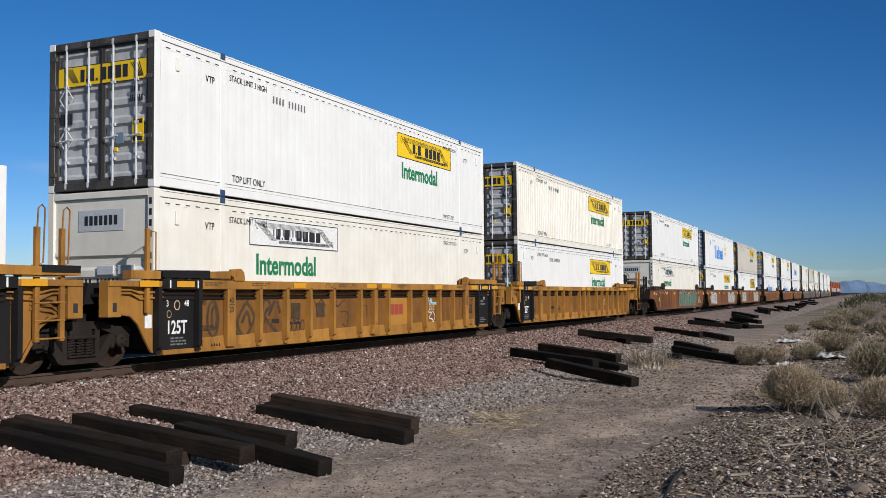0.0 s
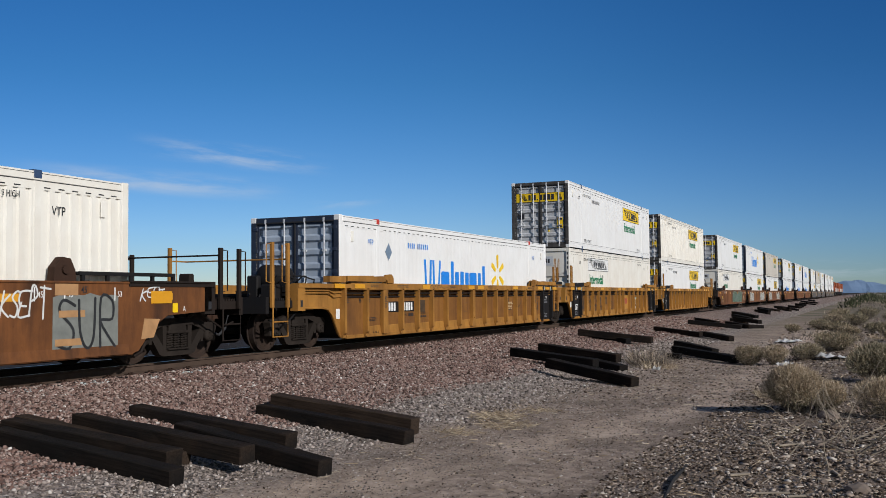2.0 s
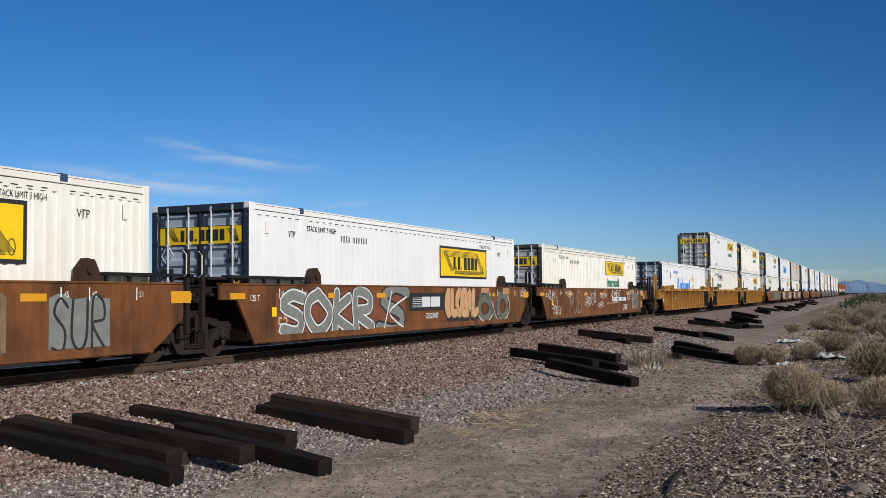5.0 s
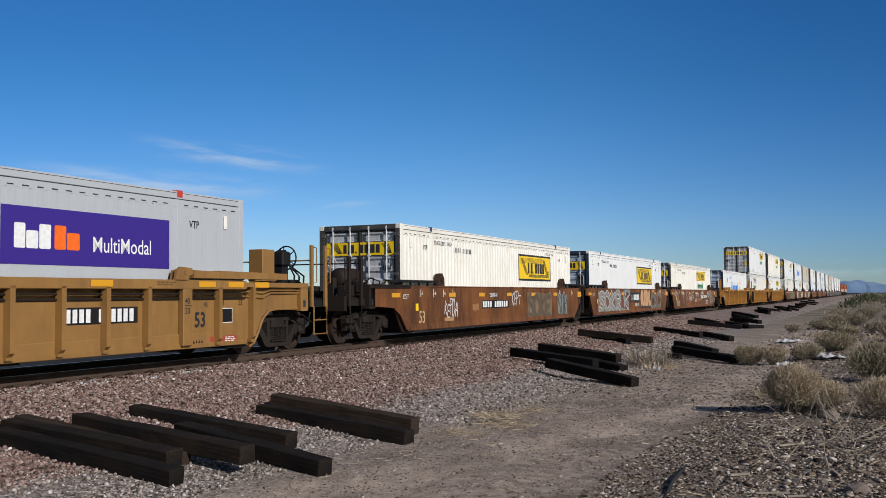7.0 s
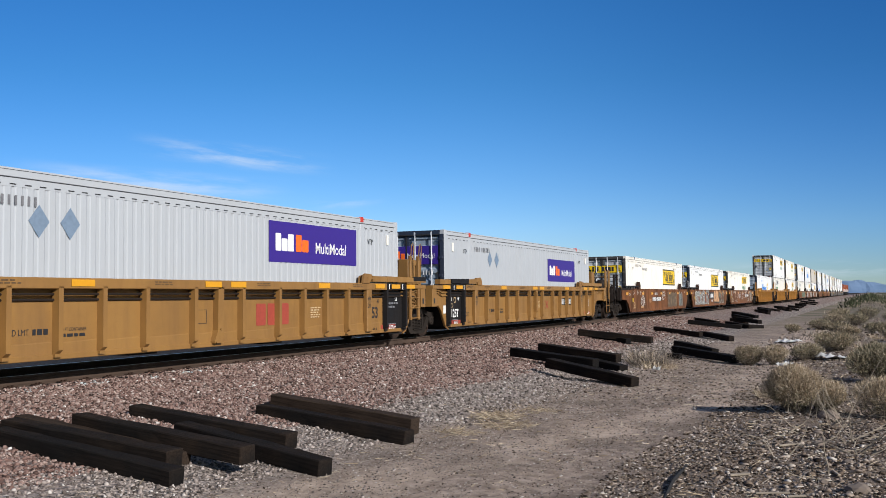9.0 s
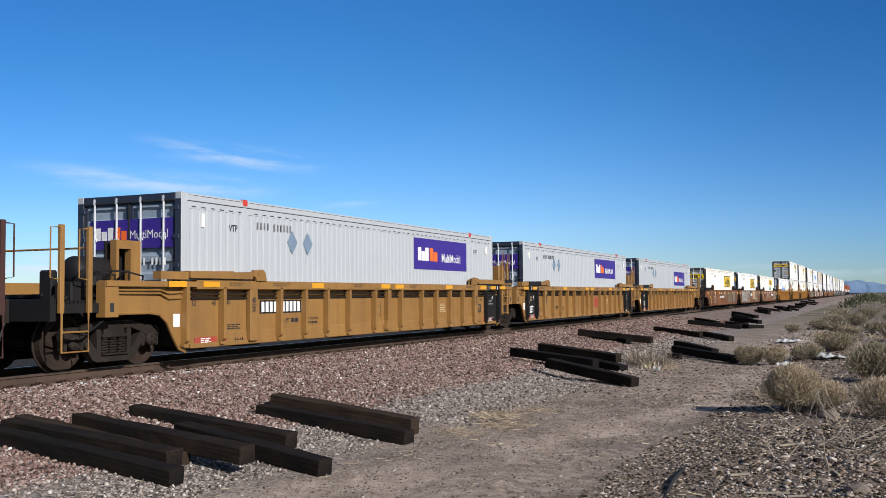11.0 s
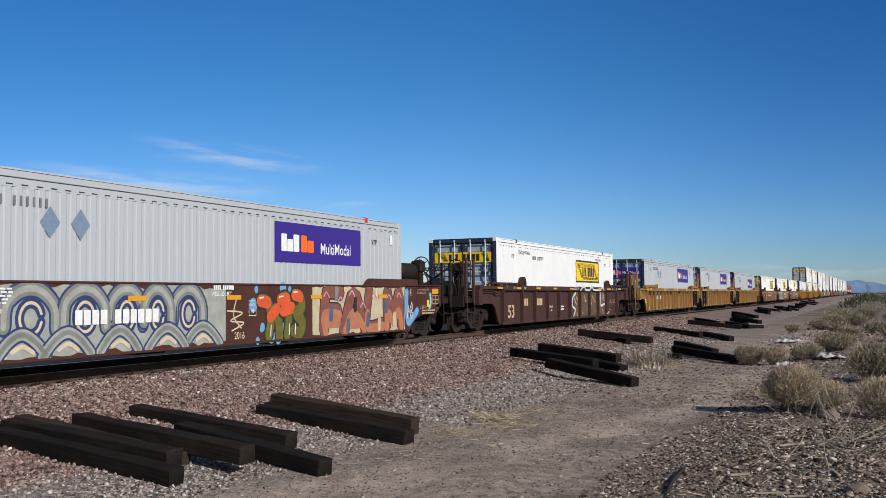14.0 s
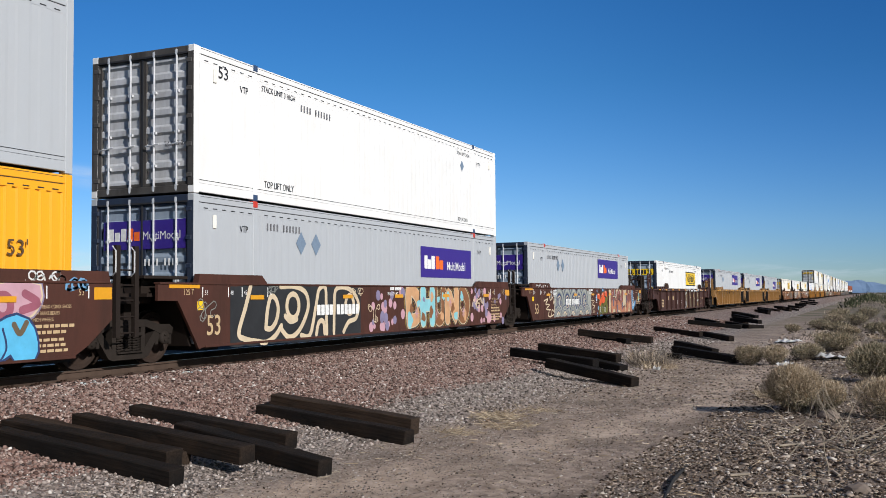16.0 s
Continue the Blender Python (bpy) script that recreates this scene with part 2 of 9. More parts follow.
# ---------------------------------------------------------------- mesh building
class Shape:
    """Collects corners and faces for one mesh."""

    def __init__(self):
        self.v, self.f = [], []

    def add(self, verts, faces):
        k = len(self.v)
        self.v += [tuple(p) for p in verts]
        self.f += [tuple(i + k for i in f) for f in faces]
        return self

    def box(self, x0, x1, y0, y1, z0, z1, c=0.0):
        if c <= 0:
            return self.add([(x, y, z) for z in (z0, z1) for y in (y0, y1) for x in (x0, x1)],
                            [(0, 2, 3, 1), (4, 5, 7, 6), (0, 1, 5, 4), (2, 6, 7, 3), (0, 4, 6, 2), (1, 3, 7, 5)])
        c = min(c, (x1 - x0) * 0.45, (y1 - y0) * 0.45, (z1 - z0) * 0.45)
        bm = bmesh.new()
        bmesh.ops.create_cube(bm, size=1.0)
        for q in bm.verts:
            q.co = ((x0 + x1) / 2 + q.co.x * (x1 - x0), (y0 + y1) / 2 + q.co.y * (y1 - y0), (z0 + z1) / 2 + q.co.z * (z1 - z0))
        bmesh.ops.bevel(bm, geom=list(bm.edges), offset=c, segments=1, affect="EDGES", profile=0.5)
        self.bm(bm)
        return self

    def bm(self, bm):
        bm.verts.index_update()
        self.add([tuple(q.co) for q in bm.verts], [tuple(q.index for q in f.verts) for f in bm.faces])
        bm.free()

    def prism_y(self, pts, y0, y1):
        """A polygon in x, z drawn out along y."""
        n = len(pts)
        area = sum(pts[i][0] * pts[(i + 1) % n][1] - pts[(i + 1) % n][0] * pts[i][1] for i in range(n))
        if area < 0:
            pts = pts[::-1]
        v = [(x, y0, z) for x, z in pts] + [(x, y1, z) for x, z in pts]
        return self.add(v, [tuple(range(n)), tuple(range(2 * n - 1, n - 1, -1))] + [((i + 1) % n, i, i + n, (i + 1) % n + n) for i in range(n)])

    def tube(self, pts, r, seg=8):
        pts = [Vector(p) for p in pts]
        k0 = len(self.v)
        for i, p in enumerate(pts):
            d = (pts[min(i + 1, len(pts) - 1)] - pts[max(i - 1, 0)]).normalized()
            a = d.cross(Vector((0.13, 0.21, 0.97)) if abs(d.z) < 0.9 else Vector((0.97, 0.2, 0.1))).normalized()
            b = d.cross(a)
            rr = r[i] if isinstance(r, (list, tuple)) else r
            self.v += [tuple(p + (a * math.cos(2 * math.pi * s / seg) + b * math.sin(2 * math.pi * s / seg)) * rr) for s in range(seg)]
        for i in range(len(pts) - 1):
            for s in range(seg):
                a, b = k0 + i * seg + s, k0 + i * seg + (s + 1) % seg
                self.f.append((a, b, b + seg, a + seg))
        self.f.append(tuple(k0 + s for s in range(seg))[::-1])
        self.f.append(tuple(k0 + (len(pts) - 1) * seg + s for s in range(seg)))
        return self

    def lathe_y(self, prof, seg=24, cx=0.0, cz=0.0):
        """Rings of (radius, y) turned about an axis along y."""
        k0 = len(self.v)
        for r, y in prof:
            self.v += [(cx + r * math.cos(2 * math.pi * s / seg), y, cz + r * math.sin(2 * math.pi * s / seg)) for s in range(seg)]
        for i in range(len(prof) - 1):
            for s in range(seg):
                a, b = k0 + i * seg + s, k0 + i * seg + (s + 1) % seg
                self.f.append((a, a + seg, b + seg, b))
        self.f.append(tuple(k0 + s for s in range(seg)))
        self.f.append(tuple(k0 + (len(prof) - 1) * seg + s for s in range(seg))[::-1])
        return self

    def mesh(self, name, material, smooth=False):
        me = bpy.data.meshes.new(name)
        me.from_pydata(self.v, [], self.f)
        me.materials.append(material)
        if smooth:
            me.polygons.foreach_set("use_smooth", [True] * len(me.polygons))
        me.update()
        return me


def part(name, shape, material, parent=None, label="", at=None, smooth=False):
    """One mesh object, under a thing or a part. shape: a Shape or a mesh that is shared."""
    me = shape.mesh(name, material, smooth) if isinstance(shape, Shape) else shape
    ob = new(name, me)
    if parent is not None:
        ob.parent = parent
    if at is not None:
        ob.matrix_basis = at
    if label:
        ob["label"] = label
    return ob


WORDS = {}


def word_mesh(text, height, material, bold=0.0, width=1.0):
    """Lettering with the built-in font, facing -y, its capital height given, starting at x = 0."""
    key = (text, height, material.name, bold, width)
    if key not in WORDS:
        cu = bpy.data.curves.new("lettering", "FONT")
        cu.body, cu.size, cu.extrude, cu.offset = text, height / 0.73, 0.0, bold * height
        cu.resolution_u = 3
        ob = bpy.data.objects.new("lettering", cu)
        scene.collection.objects.link(ob)
        bpy.context.view_layer.update()
        me = bpy.data.meshes.new_from_object(ob.evaluated_get(bpy.context.evaluated_depsgraph_get()))
        bpy.data.objects.remove(ob)
        for q in me.vertices:
            q.co = (q.co.x * width, 0.0, q.co.y)
        me.materials.clear()
        me.materials.append(material)
        me.update()
        WORDS[key] = me
    return WORDS[key]


def word(name, text, height, material, parent, x, y, z, bold=0.0, width=1.0, turn=0):
    return part(name, word_mesh(text, height, material, bold, width), material, parent, at=pose(x, y, z) @ pose(0, 0, 0, 0, turn, 0))


def bars(name, material, parent, x, y, z, sizes, height, gap=0.3, thick=0.002):
    """A row of plain bars in place of marks, each a part: sizes are (width, height) in units of the height."""
    for w, h in sizes:
        if h:
            c = min(w, h) * height * 0.08
            x0, x1, z0, z1 = x, x + w * height, z, z + h * height
            s = Shape()
            pts = [(x0 + c, z0), (x1 - c, z0), (x1, z0 + c), (x1, z1 - c), (x1 - c, z1), (x0 + c, z1), (x0, z1 - c), (x0, z0 + c)]
            s.prism_y(pts, y - thick, y)
            part(name, s, material, parent)
        x += (w + gap * (0.5 if h else 1)) * height
    return x


def outline(shape, pts, y, width, closed=False):
    """A flat painted stroke along points in x, z, facing -y."""
    n = len(pts)
    k = len(shape.v)
    for i in range(n):
        a, b = pts[(i - 1) % n if closed else max(i - 1, 0)], pts[(i + 1) % n if closed else min(i + 1, n - 1)]
        dx, dz = b[0] - a[0], b[1] - a[1]
        q = math.hypot(dx, dz) or 1
        nx, nz = -dz / q * width / 2, dx / q * width / 2
        shape.v += [(pts[i][0] - nx, y, pts[i][1] - nz), (pts[i][0] + nx, y, pts[i][1] + nz)]
    for i in range(n if closed else n - 1):
        j = (i + 1) % n
        shape.f.append((k + 2 * i, k + 2 * j, k + 2 * j + 1, k + 2 * i + 1))


def holder(name, label, category, group="", kind=""):
    return tagged(new(name), label, category, group, kind)


# ---------------------------------------------------------------- ground
def level(x, y):
    """Height of the gravel bank, track bed and dirt road across the line (rail tops are at 0)."""
    ys = (-400, -60, -14, -11.4, -10.2, -9.0, -7.0, -5.7, -3.5, -2.0, -0.5, 0.1, 2.5, 3.1, 6.0, 9.0, 40, 400)
    zs = (-0.9, -0.75, -0.62, -0.60, -0.66, -0.71, -0.71, -0.66, -0.42, -0.29, -0.19, -0.17, -0.17, -0.19, -0.5, -0.8, -0.9, -0.9)
    return np.interp(y, ys, zs)


def rough_level(x, y):
    z = float(level(x, y))
    if -40 < y < 0.2 and -20 < x < 200:
        k = min(1.0, max(0.0, (0.2 - y) / 1.5))
        z += k * (0.05 * noise.noise((x * 0.35, y * 0.5, 3.1)) + 0.022 * noise.noise((x * 1.7, y * 1.7, 7.7)))
        if y < -9.6:
            z += min(1, (-9.6 - y) / 1.0) * 0.05 * (noise.noise((x * 1.1, y * 1.1, 1.7)) + 0.4)
    return z


def ground_material():
    m, n, l, b = shader("gravel_and_desert_soil")
    co = n.new("ShaderNodeTexCoord")
    sep = n.new("ShaderNodeSeparateXYZ")
    l.new(co.outputs["Object"], sep.inputs[0])
    wob = noise_node(n, l, 0.55, 5, 0.6)
    big = noise_node(n, l, 0.16, 4, 0.6)

    def edge(y0, y1, amp):
        """0 to 1 across y0..y1 with a wandering border."""
        a = n.new("ShaderNodeMath"); a.operation = "MULTIPLY_ADD"
        l.new(wob, a.inputs[0]); a.inputs[1].default_value = amp
        l.new(sep.outputs["Y"], a.inputs[2])
        r = n.new("ShaderNodeMapRange")
        r.inputs["From Min"].default_value, r.inputs["From Max"].default_value = y0 + amp / 2, y1 + amp / 2
        l.new(a.outputs[0], r.inputs["Value"])
        return r.outputs[0]

    # stones of the bank, each cell its own tint
    vor = n.new("ShaderNodeTexVoronoi")
    vor.inputs["Scale"].default_value = 24
    l.new(co.outputs["Object"], vor.inputs["Vector"])
    tint = n.new("ShaderNodeSeparateColor")
    l.new(vor.outputs["Color"], tint.inputs[0])
    pink = ramp_node(n, l, tint.outputs[0], [(0.0, (0.06, 0.043, 0.038)), (0.35, (0.155, 0.10, 0.088)), (0.7, (0.22, 0.15, 0.128)), (0.93, (0.31, 0.25, 0.21)), (1.0, (0.5, 0.46, 0.43))])
    gray = ramp_node(n, l, tint.outputs[1], [(0.0, (0.07, 0.058, 0.050)), (0.5, (0.22, 0.182, 0.155)), (1.0, (0.42, 0.36, 0.315))])
    soil_n = noise_node(n, l, 3.0, 8, 0.7)
    soil = ramp_node(n, l, soil_n, [(0.30, (0.08, 0.058, 0.044)), (0.5, (0.18, 0.135, 0.102)), (0.72, (0.30, 0.232, 0.178))])
    road = ramp_node(n, l, noise_node(n, l, 6.0, 7, 0.7), [(0.34, (0.16, 0.119, 0.090)), (0.5, (0.31, 0.239, 0.187)), (0.66, (0.45, 0.356, 0.285))])
    grit = n.new("ShaderNodeTexVoronoi")
    grit.inputs["Scale"].default_value = 46
    l.new(co.outputs["Object"], grit.inputs["Vector"])
    gt = n.new("ShaderNodeSeparateColor")
    l.new(grit.outputs["Color"], gt.inputs[0])
    gritc = ramp_node(n, l, gt.outputs[0], [(0.0, (0.06, 0.045, 0.036)), (0.5, (0.18, 0.137, 0.106)), (0.85, (0.29, 0.23, 0.185)), (1.0, (0.52, 0.47, 0.41))])
    soil = mix_node(n, l, ramp_node(n, l, noise_node(n, l, 1.3, 5), [(0.42, 0.0), (0.62, 0.85)]), soil, gritc)
    base = mix_node(n, l, edge(-7.6, -6.6, 1.6), road, mix_node(n, l, 0.5, road, gritc))
    base = mix_node(n, l, edge(-9.9, -9.1, 1.2), soil, base)
    # pale trodden track that swings away from the bank
    tr = n.new("ShaderNodeMapRange")
    tr.inputs["From Min"].default_value, tr.inputs["From Max"].default_value = 8.0, 16.5
    tr.inputs["To Min"].default_value, tr.inputs["To Max"].default_value = -6.75, -9.30
    l.new(sep.outputs["X"], tr.inputs["Value"])
    df = n.new("ShaderNodeMath"); df.operation = "SUBTRACT"
    l.new(sep.outputs["Y"], df.inputs[0]); l.new(tr.outputs[0], df.inputs[1])
    dw = n.new("ShaderNodeMath"); dw.operation = "MULTIPLY_ADD"
    l.new(wob, dw.inputs[0]); dw.inputs[1].default_value = 0.9; l.new(df.outputs[0], dw.inputs[2])
    da = n.new("ShaderNodeMath"); da.operation = "ABSOLUTE"
    dd = n.new("ShaderNodeMath"); dd.operation = "SUBTRACT"; dd.inputs[1].default_value = 0.45
    l.new(dw.outputs[0], dd.inputs[0]); l.new(dd.outputs[0], da.inputs[0])
    dm = n.new("ShaderNodeMapRange"); dm.interpolation_type = "SMOOTHSTEP"
    dm.inputs["From Min"].default_value, dm.inputs["From Max"].default_value = 0.85, 0.20
    dm.inputs["To Max"].default_value = 0.85
    l.new(da.outputs[0], dm.inputs["Value"])
    sand = ramp_node(n, l, noise_node(n, l, 9.0, 8, 0.75), [(0.32, (0.34, 0.262, 0.200)), (0.5, (0.48, 0.372, 0.288)), (0.68, (0.60, 0.475, 0.375))])
    base = mix_node(n, l, dm.outputs[0], base, sand)
    # damp, darker patches of grit lie across the road
    dk = ramp_node(n, l, noise_node(n, l, 0.9, 6, 0.7), [(0.46, 0.0), (0.62, 0.6)])
    base = mix_node(n, l, dk, base, mix_node(n, l, 0.6, gritc, (0.085, 0.060, 0.043)))
    bank = mix_node(n, l, edge(-5.2, -4.3, 1.5), gray, pink)
    bank = mix_node(n, l, ramp_node(n, l, big, [(0.35, 0.0), (0.7, 0.5)]), bank, gray)
    c = mix_node(n, l, edge(-6.5, -5.6, 1.6), base, bank)
    # far desert turns to pale sand with scrub
    far = n.new("ShaderNodeMapRange")
    far.inputs["From Min"].default_value, far.inputs["From Max"].default_value = 45, 90
    l.new(sep.outputs["X"], far.inputs["Value"])
    scrub = ramp_node(n, l, noise_node(n, l, 0.25, 6, 0.7), [(0.42, (0.21, 0.165, 0.125)), (0.62, (0.085, 0.08, 0.045))])
    side = n.new("ShaderNodeMath"); side.operation = "LESS_THAN"; side.inputs[1].default_value = -6.0
    l.new(sep.outputs["Y"], side.inputs[0])
    fm = n.new("ShaderNodeMath"); fm.operation = "MULTIPLY"
    l.new(far.outputs[0], fm.inputs[0]); l.new(side.outputs[0], fm.inputs[1])
    c = mix_node(n, l, fm.outputs[0], c, scrub)
    # ground from the near rail onward is darkened like the shade under the train
    undertrain_shade = n.new("ShaderNodeMapRange")
    undertrain_shade.inputs["From Min"].default_value, undertrain_shade.inputs["From Max"].default_value = 0.35, 0.62
    l.new(sep.outputs["Y"], undertrain_shade.inputs["Value"])
    c = mix_node(n, l, undertrain_shade.outputs[0], c, (0.026, 0.020, 0.016))
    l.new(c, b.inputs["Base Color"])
    b.inputs["Roughness"].default_value = 0.95
    b.inputs["Specular IOR Level"].default_value = 0.2
    hb = mix_node(n, l, edge(-6.5, -5.6, 1.6), noise_node(n, l, 14, 8, 0.75), vor.outputs["Distance"])
    bump_node(n, l, hb, 0.9, 0.03, b)
    return m


def build_ground():
    xs = np.concatenate([[-4000, -1500, -500, -150, -60, -25], np.arange(-10, 4, 0.6), np.arange(4, 26, 0.16), np.arange(26, 60, 0.5), np.arange(60, 200, 4), [220, 300, 450, 700, 1200, 2400, 4800]])
    ys = np.concatenate([[-4500, -1500, -500, -200, -100, -60, -40, -30], np.arange(-24, -13, 0.6), np.arange(-13, 0.3, 0.16), np.arange(0.3, 4, 0.4), [5, 6, 9, 14, 40, 120, 400, 1500, 4500]])
    s = Shape()
    for y in ys:
        s.v += [(float(x), float(y), rough_level(float(x), float(y))) for x in xs]
    w = len(xs)
    for j in range(len(ys) - 1):
        s.f += [(j * w + i, j * w + i + 1, (j + 1) * w + i + 1, (j + 1) * w + i) for i in range(w - 1)]
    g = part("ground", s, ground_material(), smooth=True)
    tagged(g, "pink-grey gravel bank sloping to a brown dirt road and desert", "ground", kind="structure")


build_ground()

TRACK_Y = 1.295


def build_track():
    track = holder("railway_track", "worn steel rails with rusty webs on dark timber sleepers", "railway track", kind="structure")
    for side in (-1, 1):
        yc = TRACK_Y + side * 0.755
        s = Shape()
        prof = [(-0.070, -0.165), (0.070, -0.165), (0.070, -0.150), (0.012, -0.128), (0.010, -0.045), (0.036, -0.033), (0.036, -0.008), (0.028, 0.0), (-0.028, 0.0), (-0.036, -0.008), (-0.036, -0.033), (-0.010, -0.045), (-0.012, -0.128), (-0.070, -0.150)]
        xs = (-300, 0, 30, 100, 600)
        for x in xs:
            s.v += [(x, yc + a, b) for a, b in prof]
        k = len(prof)
        for i in range(len(xs) - 1):
            for j in range(k):
                a, b2 = i * k + j, i * k + (j + 1) % k
                s.f.append((a, b2, b2 + k, a + k))
        rail = part("rail", s, RAILM, track)
        h = Shape().box(-300, 600, yc - 0.026, yc + 0.026, 0.0005, 0.003)
        part("rail_head", h, TREAD, rail, "polished running surface")
    sl = Shape().box(-0.115, 0.115, -1.3, 1.3, -0.35, -0.158, 0.012).mesh("sleeper", TIEWOOD)
    pl = Shape().box(-0.09, 0.09, -0.19, 0.19, -0.160, -0.145, 0.004)
    for q in (-0.13, 0.13):
        pl.box(-0.05, -0.02, q - 0.02, q + 0.02, -0.145, -0.125)
        pl.box(0.02, 0.05, q - 0.02, q + 0.02, -0.145, -0.125)
    pl = pl.mesh("tie_plate", RUST)
    for i in range(150):
        x = 4 + i * 0.53 + random.uniform(-0.03, 0.03)
        part("sleeper", sl, TIEWOOD, track, at=pose(x, TRACK_Y + random.uniform(-0.04, 0.02), 0, 0, 0, random.uniform(-1, 1)))
        if i < 50:
            part("tie_plate", pl, RUST, track, at=pose(x, TRACK_Y - 0.755, 0))
    far = Shape()
    for i in range(360):
        x = 84 + i * 0.53
        far.box(x - 0.115, x + 0.115, TRACK_Y - 1.3, TRACK_Y + 1.3, -0.35, -0.158)
    far_o = part("sleepers", far, TIEWOOD, track)
    tagged(far_o, kind="stuff")


def tie_material(name, tone, brown):
    m, n, l, b = shader(name)
    grain = noise_node(n, l, 3.0, 8, 0.7, (0.6, 14, 14))
    blot = noise_node(n, l, 2.5, 4)
    info = n.new("ShaderNodeObjectInfo")
    c = ramp_node(n, l, grain, [(0.3, (0.004, 0.0042, 0.0045)), (0.6, (0.0080, 0.0078, 0.0078)), (0.85, (0.019, 0.018, 0.017))])
    warm = ramp_node(n, l, grain, [(0.3, (0.010 * tone, 0.0072 * tone, 0.0055 * tone)), (0.7, (0.036 * tone, 0.025 * tone, 0.018 * tone))])
    add = n.new("ShaderNodeMath"); add.operation = "MULTIPLY_ADD"; add.use_clamp = True
    add.inputs[2].default_value = brown
    l.new(info.outputs["Random"], add.inputs[0]); l.new(ramp_node(n, l, blot, [(0.4, 0.2), (0.7, 1.0)]), add.inputs[1])
    l.new(mix_node(n, l, add.outputs[0], c, warm), b.inputs["Base Color"])
    b.inputs["Roughness"].default_value = 0.95
    b.inputs["Specular IOR Level"].default_value = 0.08
    bump_node(n, l, grain, 0.5, 0.02, b)
    return m


TIEWOOD = tie_material("creosoted_timber", 1.0, 0.0)
TIEBROWN = tie_material("weathered_brown_timber", 1.5, 1.0)
build_track()


# ---------------------------------------------------------------- loose sleepers beside the track
WARM_TIE = "brown weathered timber railway tie lying on gravel"


def loose_tie(a, b, wide=0.235, tall=0.19, cant=0.0, label="black creosoted timber railway tie lying on gravel"):
    """A tie whose lower edge towards the road runs from a (by the track) to b."""
    a, b = Vector(a), Vector(b)
    d = (b - a)
    length = d.length
    along = d.normalized()
    up = Vector((0, 0, 1))
    across = along.cross(up).normalized()
    if across.x < 0:
        across = -across
    up = across.cross(along) if across.cross(along).z > 0 else along.cross(across)
    s = Shape()
    bm = bmesh.new()
    bmesh.ops.create_cube(bm, size=1.0)
    rnd = random.Random(round(a.x * 100) + round(a.y * 37))
    for q in bm.verts:
        q.co = (q.co.x * length + rnd.uniform(-0.012, 0.012), q.co.y * wide + rnd.uniform(-0.008, 0.008), (q.co.z + 0.5) * tall + rnd.uniform(-0.008, 0.008))
    bmesh.ops.subdivide_edges(bm, edges=[e for e in bm.edges if abs(e.verts[0].co.x - e.verts[1].co.x) > 0.5 * length], cuts=9)
    for q in bm.verts:
        q.co.y += rnd.uniform(-0.006, 0.006)
        q.co.z += rnd.uniform(-0.006, 0.006)
    bmesh.ops.bevel(bm, geom=[e for e in bm.edges if e.calc_length() > 0.1 and len(e.link_faces) == 2 and e.calc_face_angle(0) > 0.8], offset=0.012, segments=1, affect="EDGES")
    s.bm(bm)
    ob = part("railroad_tie", s, TIEBROWN if label == WARM_TIE else TIEWOOD)
    m = Matrix((along, along.cross(up) * -1, up)).transposed().to_4x4()
    if m.determinant() < 0:
        m = Matrix((along, along.cross(up), up)).transposed().to_4x4()
    c = (a + b) / 2 + across * wide / 2 - up * 0.012
    ob.matrix_basis = Matrix.Translation(c) @ m @ pose(0, 0, 0, cant)
    tagged(ob, label, "railroad tie", "loose ties beside the track")
    return ob


loose_tie((7.60, -3.00, -0.375), (7.51, -5.56, -0.650), 0.22, 0.19)
loose_tie((8.02, -2.68, -0.350), (7.86, -5.24, -0.545), 0.23, 0.20, label="black timber tie resting against other ties")
loose_tie((8.34, -2.51, -0.335), (8.21, -5.07, -0.612), 0.23, 0.18, label=WARM_TIE)
loose_tie((8.52, -3.25, -0.318), (8.30, -5.83, -0.530), 0.235, 0.19, label="black timber tie lying across other ties")
loose_tie((9.44, -3.99, -0.489), (8.78, -6.47, -0.700), 0.23, 0.18)
loose_tie((9.91, -2.85, -0.390), (9.80, -5.39, -0.625), 0.235, 0.20)
loose_tie((11.39, -3.83, -0.470), (11.05, -6.36, -0.690), 0.22, 0.18)
loose_tie((12.09, -3.58, -0.460), (11.72, -6.12, -0.670), 0.22, 0.235, label=WARM_TIE)
loose_tie((22.98, -3.39, -0.327), (22.05, -5.82, -0.514), 0.24, 0.21, label="black timber tie lying across other ties")
loose_tie((24.80, -3.52, -0.293), (23.82, -5.92, -0.502), 0.235, 0.21, label="black timber tie lying across other ties")
loose_tie((24.71, -4.33, -0.511), (22.95, -6.23, -0.681), 0.235, 0.18)
loose_tie((20.92, -5.00, -0.440), (19.54, -7.30, -0.705), 0.24, 0.22)
loose_tie((32.59, -2.36, -0.208), (32.42, -4.97, -0.451), 0.24, 0.22, label="black timber tie lying across other ties")
loose_tie((33.28, -2.56, -0.351), (32.26, -4.16, -0.488), 0.24, 0.20)
loose_tie((28.89, -6.33, -0.530), (27.22, -8.31, -0.698), 0.24, 0.20)
loose_tie((30.20, -6.15, -0.434), (28.51, -7.56, -0.581), 0.24, 0.20, label="black timber tie lying across other ties")
